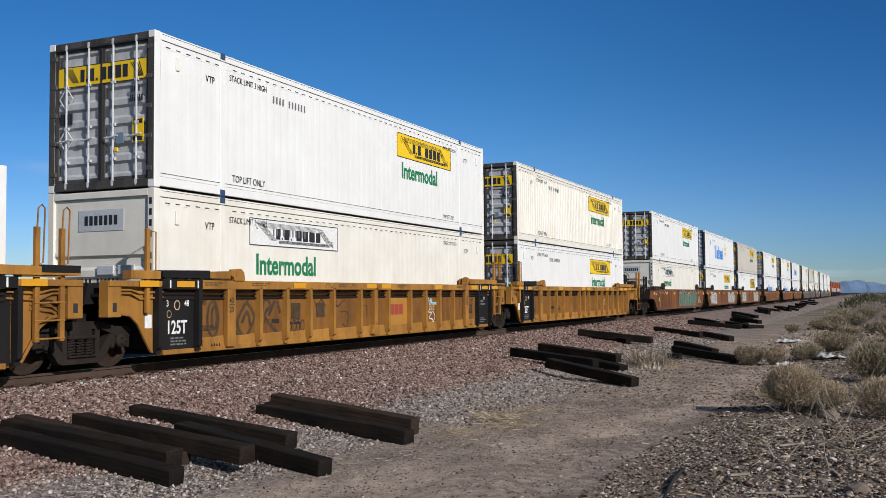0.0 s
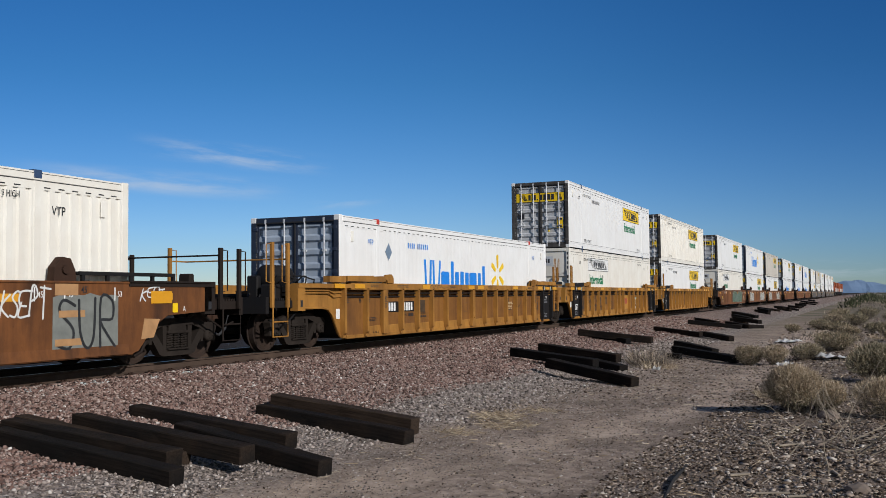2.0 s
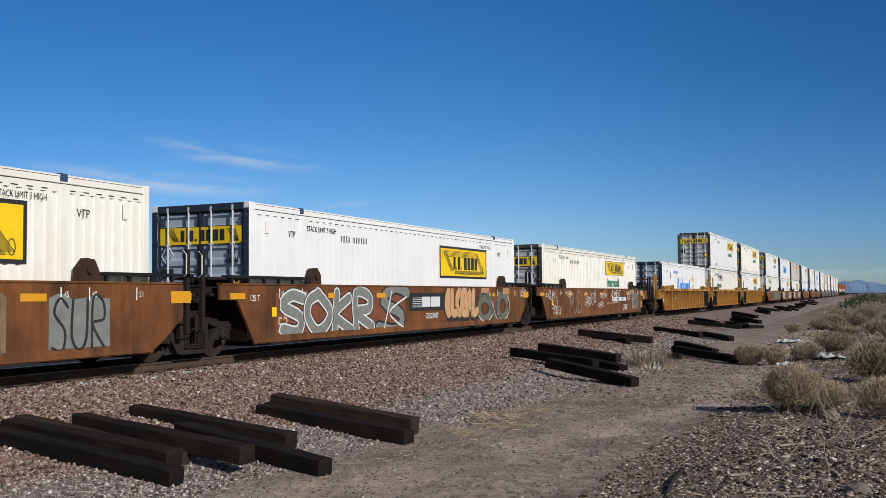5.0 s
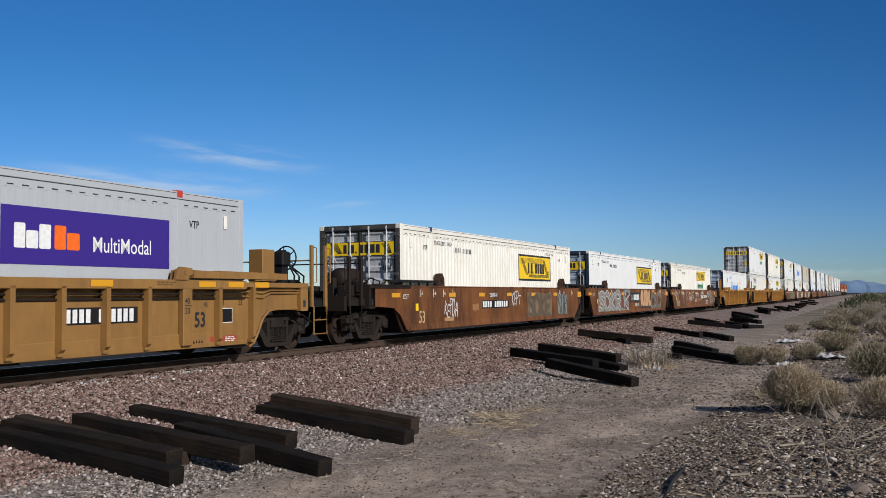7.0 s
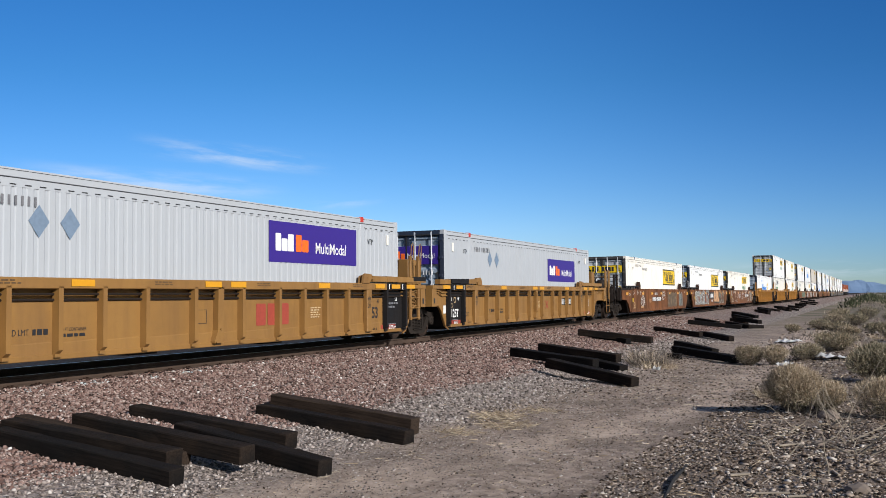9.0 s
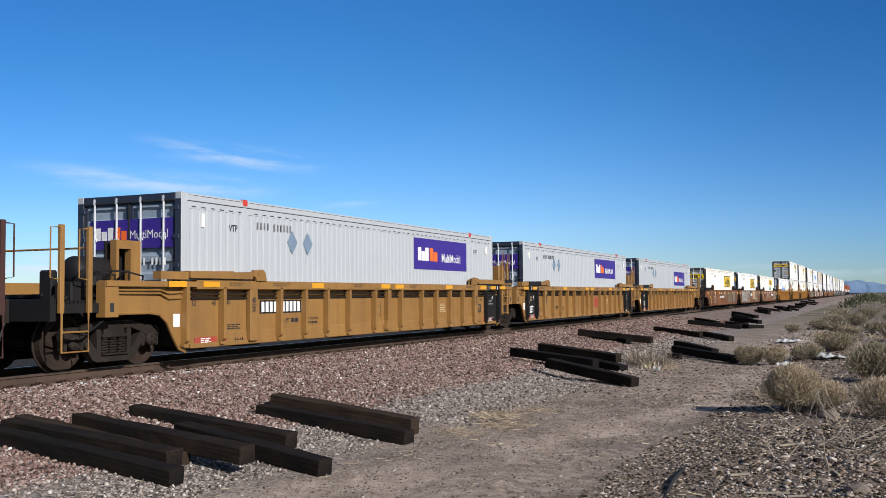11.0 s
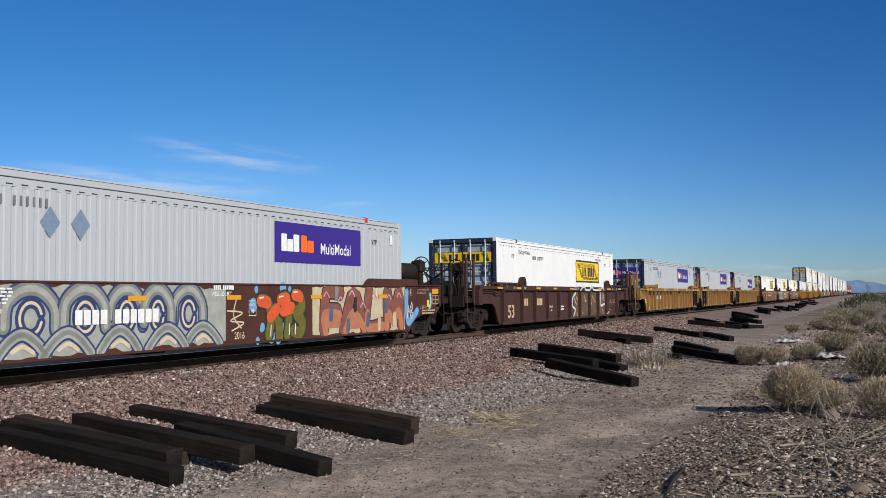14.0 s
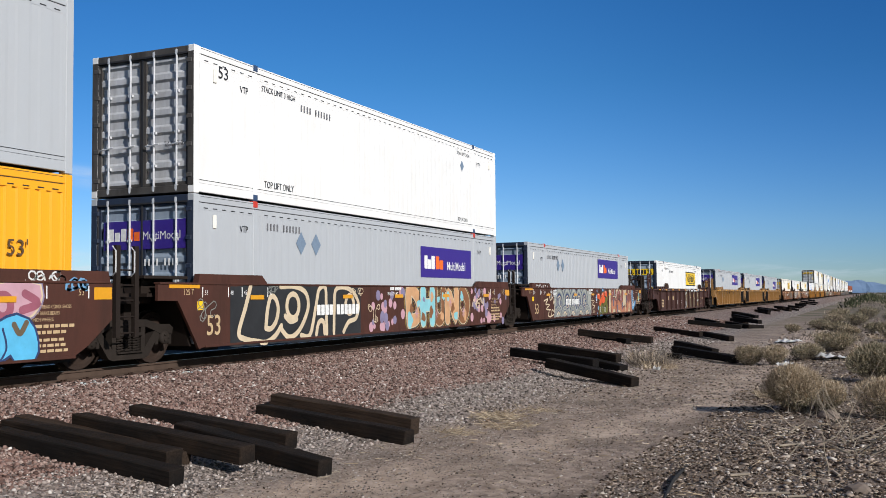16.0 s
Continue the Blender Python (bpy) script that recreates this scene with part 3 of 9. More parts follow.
FAR_TIES = [
    ((41.71, -3.10, -0.38), (40.31, -5.28, -0.58)), ((41.41, -5.10, -0.56), (39.28, -6.59, -0.68)), ((49.62, -3.18, -0.309), (49.51, -5.79, -0.575)), ((51.96, -5.16, -0.58), (53.98, -6.45, -0.70)),
    ((55.74, -2.49, -0.34), (53.62, -3.99, -0.48)), ((54.23, -4.37, -0.50), (52.12, -5.87, -0.63)), ((67.4, -2.99, -0.39), (65.14, -4.27, -0.52)),
    ((59.95, -3.86, -0.46), (57.62, -5.01, -0.59)), ((62.9, -3.6, -0.44), (60.6, -4.8, -0.56)), ((82.29, -3.11, -0.40), (79.89, -4.12, -0.50)),
    ((84.6, -2.6, -0.36), (82.3, -3.8, -0.47)), ((93.37, -2.93, -0.39), (90.97, -3.91, -0.48)), ((97.0, -3.3, -0.40), (94.8, -4.6, -0.54)),
    ((102.64, -3.65, -0.44), (100.34, -4.86, -0.56)), ((116.68, -3.52, -0.44), (114.19, -4.27, -0.52)), ((121.0, -3.2, -0.42), (118.6, -4.2, -0.5)),
    ((143.13, -2.17, -0.32), (141.84, -4.42, -0.53)), ((160.25, -1.9, -0.30), (157.85, -2.89, -0.39)),
]
for k, (a, b) in enumerate(FAR_TIES):
    loose_tie(a, b, 0.24, 0.20)
    if k > 4:
        lift = 0.19
        sx, sy = 0.10 + 0.10 * (k % 3), -0.20 * (k % 3)
        loose_tie((a[0] + sx, a[1] + sy, a[2] + lift - 0.1 * sy), (b[0] + sx + 0.3, b[1] + sy, b[2] + lift - 0.1 * sy), 0.24, 0.20, label="black timber tie lying across other ties")
loose_tie((28.05, -6.35, -0.70), (27.95, -6.72, -0.71), 0.25, 0.20, label="short black offcut of a timber tie")


# ---------------------------------------------------------------- loose stones
def stone_material(name, stops, rough=0.9):
    m, n, l, b = shader(name)
    geo = n.new("ShaderNodeNewGeometry")
    c = ramp_node(n, l, geo.outputs["Random Per Island"], stops)
    grain = ramp_node(n, l, noise_node(n, l, 60, 4, 0.6), [(0.3, 0.75), (0.7, 1.15)])
    l.new(mix_node(n, l, 1.0, c, grain, "MULTIPLY"), b.inputs["Base Color"])
    b.inputs["Roughness"].default_value = rough
    b.inputs["Specular IOR Level"].default_value = 0.08
    return m


BALLAST = stone_material("ballast_stone", [(0.0, (0.035, 0.024, 0.020)), (0.22, (0.11, 0.068, 0.056)), (0.45, (0.205, 0.126, 0.104)), (0.68, (0.245, 0.168, 0.142)), (0.90, (0.32, 0.240, 0.203)), (0.98, (0.40, 0.33, 0.29)), (1.0, (0.66, 0.62, 0.58))])
GREYSTONE = stone_material("grey_bank_stone", [(0.0, (0.045, 0.037, 0.032)), (0.30, (0.150, 0.124, 0.108)), (0.6, (0.26, 0.217, 0.191)), (0.90, (0.37, 0.315, 0.280)), (1.0, (0.54, 0.50, 0.46))])
RUBBLE = stone_material("desert_rubble", [(0.0, (0.022, 0.016, 0.012)), (0.3, (0.085, 0.062, 0.046)), (0.55, (0.20, 0.152, 0.115)), (0.8, (0.31, 0.252, 0.207)), (0.95, (0.42, 0.360, 0.305)), (1.0, (0.58, 0.53, 0.47))])

# stones coloured dark for the shade under the cars
SHADESTONE = stone_material("oily_stone", [(0.0, (0.008, 0.007, 0.006)), (0.6, (0.025, 0.020, 0.016)), (1.0, (0.06, 0.048, 0.04))])

ICO_V = np.array([(0, 0, 1), (0.894, 0, 0.447), (0.276, 0.851, 0.447), (-0.724, 0.526, 0.447), (-0.724, -0.526, 0.447), (0.276, -0.851, 0.447),
                  (0.724, 0.526, -0.447), (-0.276, 0.851, -0.447), (-0.894, 0, -0.447), (-0.276, -0.851, -0.447), (0.724, -0.526, -0.447), (0, 0, -1)])
ICO_F = np.array([(0, 1, 2), (0, 2, 3), (0, 3, 4), (0, 4, 5), (0, 5, 1), (1, 6, 2), (2, 7, 3), (3, 8, 4), (4, 9, 5), (5, 10, 1), (1, 10, 6), (2, 6, 7), (3, 7, 8), (4, 8, 9), (5, 9, 10), (6, 11, 7), (7, 11, 8), (8, 11, 9), (9, 11, 10), (10, 11, 6)])


OCT_V = np.array([(1, 0, 0), (0, 1, 0), (-1, 0, 0), (0, -1, 0), (0, 0, 1), (0, 0, -1)], float)
OCT_F = np.array([(0, 1, 4), (1, 2, 4), (2, 3, 4), (3, 0, 4), (1, 0, 5), (2, 1, 5), (3, 2, 5), (0, 3, 5)])


def stones(name, label, material, rects, seed, parent=None):
    """Angular stones strewn over stretches (x0, x1, y0, y1, per square metre, smallest, largest, flatness)."""
    rng = np.random.default_rng(seed)
    vs, fs, k = [], [], 0
    for x0, x1, y0, y1, dens, r0, r1, flat in rects:
        n = int((x1 - x0) * (y1 - y0) * dens)
        px, py = rng.uniform(x0, x1, n), rng.uniform(y0, y1, n)
        keep = (py + 11.9) < 1.2 * px + 1.0
        px, py = px[keep], py[keep]
        n = len(px)
        if not n:
            continue
        r = r0 + (r1 - r0) * rng.random(n) ** 2.2
        pz = np.array([rough_level(a, b) for a, b in zip(px, py)]) + r * 0.25
        base_v, base_f = (ICO_V, ICO_F) if r1 > 0.024 else (OCT_V, OCT_F)
        nv = len(base_v)
        shape_ = base_v[None] * rng.uniform(0.55, 1.35, (n, nv, 1))
        shape_ = shape_ * rng.uniform(0.5, 1.3, (n, 1, 3)) * np.array([1, 1, flat])
        ang = rng.uniform(0, 6.283, n)
        tilt = rng.uniform(-0.6, 0.6, n)
        ca, sa, ct, st = np.cos(ang), np.sin(ang), np.cos(tilt), np.sin(tilt)
        x, y, z = shape_[..., 0], shape_[..., 1], shape_[..., 2]
        y, z = y * ct[:, None] - z * st[:, None], y * st[:, None] + z * ct[:, None]
        x, y = x * ca[:, None] - y * sa[:, None], x * sa[:, None] + y * ca[:, None]
        v = np.stack([x, y, z], -1) * r[:, None, None] + np.stack([px, py, pz], -1)[:, None]
        f = base_f[None] + (k + nv * np.arange(n))[:, None, None]
        vs.append(v.reshape(-1, 3)); fs.append(f.reshape(-1, 3))
        k += nv * n
    v, f = np.concatenate(vs), np.concatenate(fs)
    me = bpy.data.meshes.new(name)
    me.vertices.add(len(v)); me.vertices.foreach_set("co", v.astype(np.float32).ravel())
    me.loops.add(len(f) * 3); me.loops.foreach_set("vertex_index", f.astype(np.int32).ravel())
    me.polygons.add(len(f))
    me.polygons.foreach_set("loop_start", np.arange(0, len(f) * 3, 3, dtype=np.int32))
    me.materials.append(material)
    me.update(calc_edges=True)
    me.validate()
    ob = part(name, me, material)
    tagged(ob, label, "gravel", kind="stuff")
    return ob


stones("ballast", "angular pinkish-grey crushed ballast stones on the bank", BALLAST, [
    (6, 13, -4.7, 0.3, 820, 0.011, 0.034, 0.8), (13, 22, -4.7, 0.3, 470, 0.015, 0.036, 0.8), (22, 36, -4.6, 0.2, 160, 0.022, 0.046, 0.8), (36, 60, -4.8, 0.2, 48, 0.034, 0.062, 0.8)], 1)
stones("oily_ballast", "ballast between the rails, coloured dark for the shade under the train", SHADESTONE, [(6, 22, 0.62, 2.3, 60, 0.022, 0.045, 0.8)], 4)
stones("gravel", "grey gravel at the foot of the bank", GREYSTONE, [
    (6, 13, -6.0, -4.4, 520, 0.008, 0.028, 0.75), (13, 24, -6.5, -4.4, 300, 0.012, 0.034, 0.8), (24, 40, -6.3, -4.3, 80, 0.026, 0.048, 0.8),
    (6, 14, -7.4, -5.8, 170, 0.005, 0.018, 0.6), (14, 26, -7.6, -6.2, 60, 0.008, 0.024, 0.6), (6, 12, -9.4, -7.4, 90, 0.005, 0.016, 0.6), (6, 13, -9.2, -5.9, 70, 0.008, 0.022, 0.6), (13, 20, -9.2, -6.2, 45, 0.010, 0.026, 0.6), (20, 40, -9.4, -6.4, 14, 0.014, 0.036, 0.6)], 2)
stones("rubble", "mixed brown and pale rubble beside the dirt road", RUBBLE, [
    (7, 13, -12.6, -9.3, 640, 0.007, 0.030, 0.40), (13, 20, -13.0, -9.5, 260, 0.010, 0.036, 0.45), (20, 34, -13.5, -9.6, 50, 0.02, 0.05, 0.5), (9, 14, -12.4, -10.4, 60, 0.022, 0.05, 0.4),
    (6, 11, -10.0, -5.6, 330, 0.005, 0.016, 0.55), (11, 18, -10.2, -6.0, 190, 0.007, 0.020, 0.55), (18, 30, -10.0, -6.0, 80, 0.011, 0.028, 0.6), (7, 16, -9.8, -7.5, 16, 0.01, 0.022, 0.5), (16, 40, -9.6, -6.4, 12, 0.012, 0.04, 0.6), (34, 70, -18, -8, 2.5, 0.03, 0.10, 0.6)], 3)
CHALK = stone_material("pale_chips", [(0.0, (0.30, 0.36, 0.36)), (0.5, (0.45, 0.52, 0.51)), (1.0, (0.68, 0.70, 0.68))])
stones("pale_chips", "pale bluish-white stone chips along the rail foot", CHALK, [
    (9.9, 10.9, -0.30, 0.0, 130, 0.015, 0.04, 0.6), (11.7, 12.5, -0.35, -0.02, 150, 0.015, 0.04, 0.6), (13.2, 13.6, -0.35, 0.0, 150, 0.015, 0.04, 0.6), (14.2, 15.0, -0.35, 0.02, 110, 0.015, 0.04, 0.6), (16.6, 17.6, -0.4, 0.0, 60, 0.015, 0.04, 0.6)], 9)


# ---------------------------------------------------------------- desert plants
def blade_material(name, stops):
    m, n, l, b = shader(name)
    geo = n.new("ShaderNodeNewGeometry")
    l.new(ramp_node(n, l, geo.outputs["Random Per Island"], stops), b.inputs["Base Color"])
    b.inputs["Roughness"].default_value = 0.85
    b.inputs["Specular IOR Level"].default_value = 0.2
    return m


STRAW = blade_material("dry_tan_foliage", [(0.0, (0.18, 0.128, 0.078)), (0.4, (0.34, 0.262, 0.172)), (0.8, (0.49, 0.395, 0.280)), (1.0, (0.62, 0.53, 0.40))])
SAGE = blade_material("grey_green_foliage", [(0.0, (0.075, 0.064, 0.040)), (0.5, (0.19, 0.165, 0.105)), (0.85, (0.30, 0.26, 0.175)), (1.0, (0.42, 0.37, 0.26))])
TWIG = blade_material("grey_twigs", [(0.0, (0.055, 0.043, 0.034)), (0.6, (0.15, 0.12, 0.095)), (1.0, (0.29, 0.25, 0.21))])
SCRUB = blade_material("far_green_scrub", [(0.0, (0.025, 0.032, 0.016)), (0.6, (0.05, 0.06, 0.03)), (1.0, (0.12, 0.115, 0.07))])


def blades(shape, rng, centre, direction, length, width):
    """One thin bent blade of two triangles."""
    c, d = centre, direction
    side = np.cross(d, rng.normal(size=3))
    side = side / (np.linalg.norm(side) + 1e-9) * width / 2
    bend = rng.normal(size=3) * length * 0.12
    k = len(shape.v)
    shape.v += [tuple(c - side), tuple(c + side), tuple(c + d * length * 0.55 + bend + side * 0.7), tuple(c + d * length + bend * 1.6)]
    shape.f += [(k, k + 1, k + 2), (k, k + 2, k + 3)]


def shrub(x, y, w, h, seed, tan=0.7, count=5200, label="", blade=0.008):
    """A dry rounded desert bush: woody stems, a grey-green lower body and a straw-coloured top."""
    rng = np.random.default_rng(seed)
    ob = holder("desert_shrub", label or "dry rounded desert shrub with straw-coloured tips", "shrub", "desert shrubs")
    ob.matrix_basis = pose(x, y, rough_level(x, y) - 0.02)
    twigs, tops, low = Shape(), Shape(), Shape()
    lobes = [(rng.uniform(-0.26, 0.26) * w, rng.uniform(-0.26, 0.26) * w, rng.uniform(0.40, 0.70) * h, rng.uniform(0.14, 0.22) * w, rng.uniform(0.18, 0.26) * h) for _ in range(11)]
    lobes += [(0, 0, 0.50 * h, 0.36 * w, 0.42 * h)] * 6
    for i in range(70):
        lx, ly, lz, lr, lh = lobes[i % len(lobes)]
        u = rng.normal(size=3); u /= np.linalg.norm(u)
        tip = np.array([lx + u[0] * lr * 0.9, ly + u[1] * lr * 0.9, max(0.06, lz + u[2] * lh * 0.9)])
        foot = np.array([rng.normal() * 0.06 * w, rng.normal() * 0.06 * w, 0.0])
        mid = foot * 0.4 + tip * 0.6 + rng.normal(size=3) * 0.05 * w
        mid[2] *= 0.8
        twigs.tube([foot, mid, tip], [0.011 * w + 0.003, 0.007, 0.003], 4)
        for _ in range(5):
            b = mid + (tip - mid) * rng.uniform(0, 1)
            e = b + (tip - foot) * 0.22 + rng.normal(size=3) * 0.07 * w
            e[2] = max(e[2], 0.02)
            twigs.tube([b, e], [0.004, 0.002], 3)
    for i in range(count):
        lx, ly, lz, lr, lh = lobes[int(rng.integers(len(lobes)))]
        u = rng.normal(size=3); u /= np.linalg.norm(u)
        rad = rng.uniform(0.55, 1.0) ** 0.5
        c = np.array([lx + u[0] * lr * rad, ly + u[1] * lr * rad, lz + u[2] * lh * rad])
        if c[2] < 0.03:
            c[2] = rng.uniform(0.02, 0.25) * h
        d = u * 0.6 + np.array([0, 0, 0.7]) + rng.normal(size=3) * 0.45
        d /= np.linalg.norm(d)
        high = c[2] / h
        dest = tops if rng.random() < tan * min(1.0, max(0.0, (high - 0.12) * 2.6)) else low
        blades(dest, rng, c, d, rng.uniform(0.035, 0.085) * max(0.6, w), blade * rng.uniform(0.7, 1.5))
    part("stem", twigs, TWIG, ob, "bare grey twigs")
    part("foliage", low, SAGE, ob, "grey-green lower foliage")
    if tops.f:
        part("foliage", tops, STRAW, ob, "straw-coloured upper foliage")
    return ob


shrub(15.65, -10.72, 1.05, 0.80, 1, 1.0, 20000, "", 0.006)
shrub(16.15, -11.15, 0.85, 0.52, 21, 1.0, 9000, "", 0.006)
shrub(15.2, -11.95, 0.95, 0.66, 2, 0.95, 9000, "", 0.005)
shrub(20.7, -11.95, 1.45, 0.86, 3, 0.12, 12000, "dense grey-green desert shrub", 0.010)
shrub(27.2, -8.75, 0.95, 0.58, 4, 0.62, 6500, "", 0.009)
shrub(27.2, -9.40, 0.85, 0.60, 5, 0.85, 5000, "", 0.009)
shrub(28.2, -10.15, 1.05, 0.50, 6, 0.25, 4200, "grey-green desert shrub among dry grass", 0.010)
shrub(31.6, -10.75, 1.5, 0.62, 7, 0.35, 4200, "grey-green desert shrub among dry grass", 0.012)
FAR_SHRUBS = [(41.4, -10.9, 1.3, 0.50), (47.3, -10.3, 1.6, 0.5), (46.3, -12.0, 1.5, 0.5), (38.0, -12.6, 1.3, 0.6), (52.0, -9.4, 1.4, 0.6), (57.0, -11.0, 1.6, 0.7),
              (63.0, -9.6, 1.6, 0.7), (61.0, -13.0, 1.7, 0.8), (70.0, -11.5, 1.8, 0.8), (50.0, -8.2, 1.0, 0.45), (77.0, -9.5, 1.8, 0.8)]
for k, (x, y, w, h) in enumerate(FAR_SHRUBS):
    shrub(x, y, w, h, 40 + k, 0.15 + 0.4 * (k % 3 == 0), 1500, "small grey desert shrub on bare soil", 0.022)


def tuft(x, y, r, h, seed, n=420, lie=0.0, material=STRAW, label="dry tan grass tuft beside the gravel", width=0.006):
    rng = np.random.default_rng(seed)
    s = Shape()
    for _ in range(n):
        a, q = rng.uniform(0, 6.283), r * rng.random() ** 0.7
        c = np.array([q * math.cos(a), q * math.sin(a), 0.0])
        c[2] = rough_level(x + c[0], y + c[1]) - rough_level(x, y) + (rng.uniform(0, 0.03) if lie else 0)
        d = np.array([math.cos(a) * 0.6, math.sin(a) * 0.6, 1.0]) + rng.normal(size=3) * 0.4
        if lie:
            d = np.array([rng.normal() * 0.5, rng.normal(), 0.10])
        d /= np.linalg.norm(d)
        blades(s, rng, c, d, h * rng.uniform(0.5, 1.1), width)
    ob = part("grass_tuft", s, material)
    ob.matrix_basis = pose(x, y, rough_level(x, y))
    tagged(ob, label, "dry grass", "dry grass tufts")


tuft(25.0, -6.55, 0.55, 0.5, 1, 500, width=0.007, material=TWIG)
tuft(25.8, -6.2, 0.4, 0.45, 2, 300, width=0.007)
tuft(24.4, -6.9, 0.45, 0.25, 3, 300, width=0.007)
tuft(14.0, -6.5, 0.42, 0.22, 7, 420, 1.0, label="flattened pale straw lying on gravel", width=0.008)
tuft(13.3, -6.9, 0.45, 0.2, 8, 260, 1.0, label="flattened pale straw lying on gravel", width=0.007)
tuft(12.3, -6.55, 0.35, 0.18, 9, 200, 1.0, label="flattened pale straw lying on gravel", width=0.006)
tuft(14.9, -6.9, 0.4, 0.2, 10, 160, 1.0, label="flattened pale straw lying on gravel", width=0.007)
for k in range(9):
    tuft(18 + (k * 7.3) % 22, -10.2 - (k * 1.37) % 3.2, 0.3, 0.3, 30 + k, 160, width=0.010, material=TWIG if k % 2 else STRAW)


def dead_branches(x, y, seed, n=7, size=0.55, label="bare pale dead branch lying on rubble"):
    rng = np.random.default_rng(seed)
    for _ in range(n):
        s = Shape()
        p = np.array([rng.normal() * 0.12, rng.normal() * 0.12, 0.0])
        d = np.array([rng.normal(), rng.normal(), rng.uniform(0.1, 1.0)]); d /= np.linalg.norm(d)
        pts = [p]
        for k in range(4):
            d = d + rng.normal(size=3) * 0.3
            d /= np.linalg.norm(d)
            q = pts[-1] + d * size / 4
            q[2] = max(0.01, q[2])
            pts.append(q)
            if k > 0:
                e = q + (d + rng.normal(size=3) * 0.6) * size * 0.25
                e[2] = max(0.01, e[2])
                s.tube([q, e], [0.005, 0.002], 4)
        s.tube(pts, [0.010, 0.008, 0.006, 0.005, 0.003], 5)
        ob = part("dead_branch", s, PALEWOOD)
        ob.matrix_basis = pose(x, y, rough_level(x, y))
        tagged(ob, label, "branch", "dead branches")


PALEWOOD = plain("bleached_wood", (0.34, 0.28, 0.21), 0.8, 0, 0.5, 9)
PAPER = plain("white_litter", (0.50, 0.49, 0.47), 0.6, 0, 0.15, 6)
DARKHOSE = plain("cracked_black_rubber", (0.014, 0.012, 0.011), 1.0)
dead_branches(12.3, -11.6, 1, 9, 0.85)
dead_branches(11.6, -11.75, 2, 6, 0.6)
dead_branches(13.3, -10.9, 3, 4, 0.5)
dead_branches(11.3, -10.8, 4, 3, 0.4)
dead_branches(10.2, -11.3, 5, 3, 0.35)
dead_branches(14.3, -11.5, 6, 6, 0.5)


def plank(x, y, yaw, length, wide, thick, label, material):
    s = Shape().box(-length / 2, length / 2, -wide / 2, wide / 2, 0, thick, 0.004)
    ob = part("wood_scrap", s, material)
    ob.matrix_basis = pose(x, y, rough_level(x, y) + 0.012, 4, -3, yaw)
    tagged(ob, label, "wood scrap", "wood scraps")


plank(9.99, -10.62, -62, 0.20, 0.045, 0.02, "short pale splintered board on rubble", PALEWOOD)
plank(9.28, -11.0, -80, 0.30, 0.03, 0.018, "thin pale wooden lath on rubble", PALEWOOD)
plank(9.1, -11.22, -75, 0.16, 0.03, 0.018, "thin pale wooden lath on rubble", PALEWOOD)
plank(10.9, -10.3, 15, 0.26, 0.02, 0.015, "thin pale wooden lath on rubble", PALEWOOD)
plank(12.0, -10.95, -55, 0.30, 0.03, 0.02, "grey weathered stick on rubble", PALEWOOD)
plank(10.3, -11.5, 20, 0.18, 0.03, 0.02, "grey weathered stick on rubble", PALEWOOD)

hose = part("rubber_hose", Shape().tube([(8.5, -10.14, -0.665), (8.96, -10.10, -0.64), (9.6, -10.04, -0.63), (10.3, -10.02, -0.635), (10.55, -10.06, -0.63), (10.72, -10.15, -0.66)], [0.012, 0.016, 0.018, 0.017, 0.016, 0.008], 8), DARKHOSE)
tagged(hose, "bent black rubber strip half buried in rubble", "rubber strip")


def litter(x, y, w, seed):
    rng = np.random.default_rng(seed)
    s = Shape()
    n = 6
    for j in range(n + 1):
        for i in range(n + 1):
            s.v.append(((i / n - 0.5) * w + rng.normal() * 0.01, (j / n - 0.5) * w * 0.9 + rng.normal() * 0.01, 0.03 + abs(rng.normal()) * 0.06))
    for j in range(n):
        for i in range(n):
            s.f.append((j * (n + 1) + i, j * (n + 1) + i + 1, (j + 1) * (n + 1) + i + 1, (j + 1) * (n + 1) + i))
    ob = part("litter", s, PAPER)
    ob.matrix_basis = pose(x, y, rough_level(x, y), 0, 0, seed * 40)
    tagged(ob, "crumpled white plastic litter among shrubs", "litter", "litter")


litter(28.0, -10.85, 0.75, 1)
litter(39.0, -8.83, 0.9, 2)
litter(25.7, -9.75, 0.4, 3)
litter(28.6, -10.2, 0.3, 4)
litter(23.5, -7.0, 0.2, 5)


def boulder(x, y, r, seed, material):
    rng = np.random.default_rng(seed)
    bm = bmesh.new()
    bmesh.ops.create_icosphere(bm, subdivisions=2, radius=r)
    for q in bm.verts:
        q.co *= 1 + 0.22 * noise.noise(q.co * (1.6 / r) + Vector((seed, 0, 0)))
        q.co.z *= 0.6
    s = Shape()
    s.bm(bm)
    ob = part("rock", s, material)
    ob.matrix_basis = pose(x, y, rough_level(x, y) + r * 0.15, 0, 0, seed * 50)
    tagged(ob, "rough grey-brown rock lying on rubble", "rock", "rocks")


ROCKM = painted("rough_rock", (0.20, 0.16, 0.13), (0.09, 0.07, 0.06), 0.6, 0.9)
for k, (x, y, r) in enumerate(((9.45, -11.72, 0.11), (12.2, -11.25, 0.07), (10.9, -11.6, 0.06), (14.9, -11.25, 0.16), (13.0, -11.2, 0.06), (11.9, -10.7, 0.05), (10.0, -11.4, 0.05))):
    boulder(x, y, r, k, ROCKM)

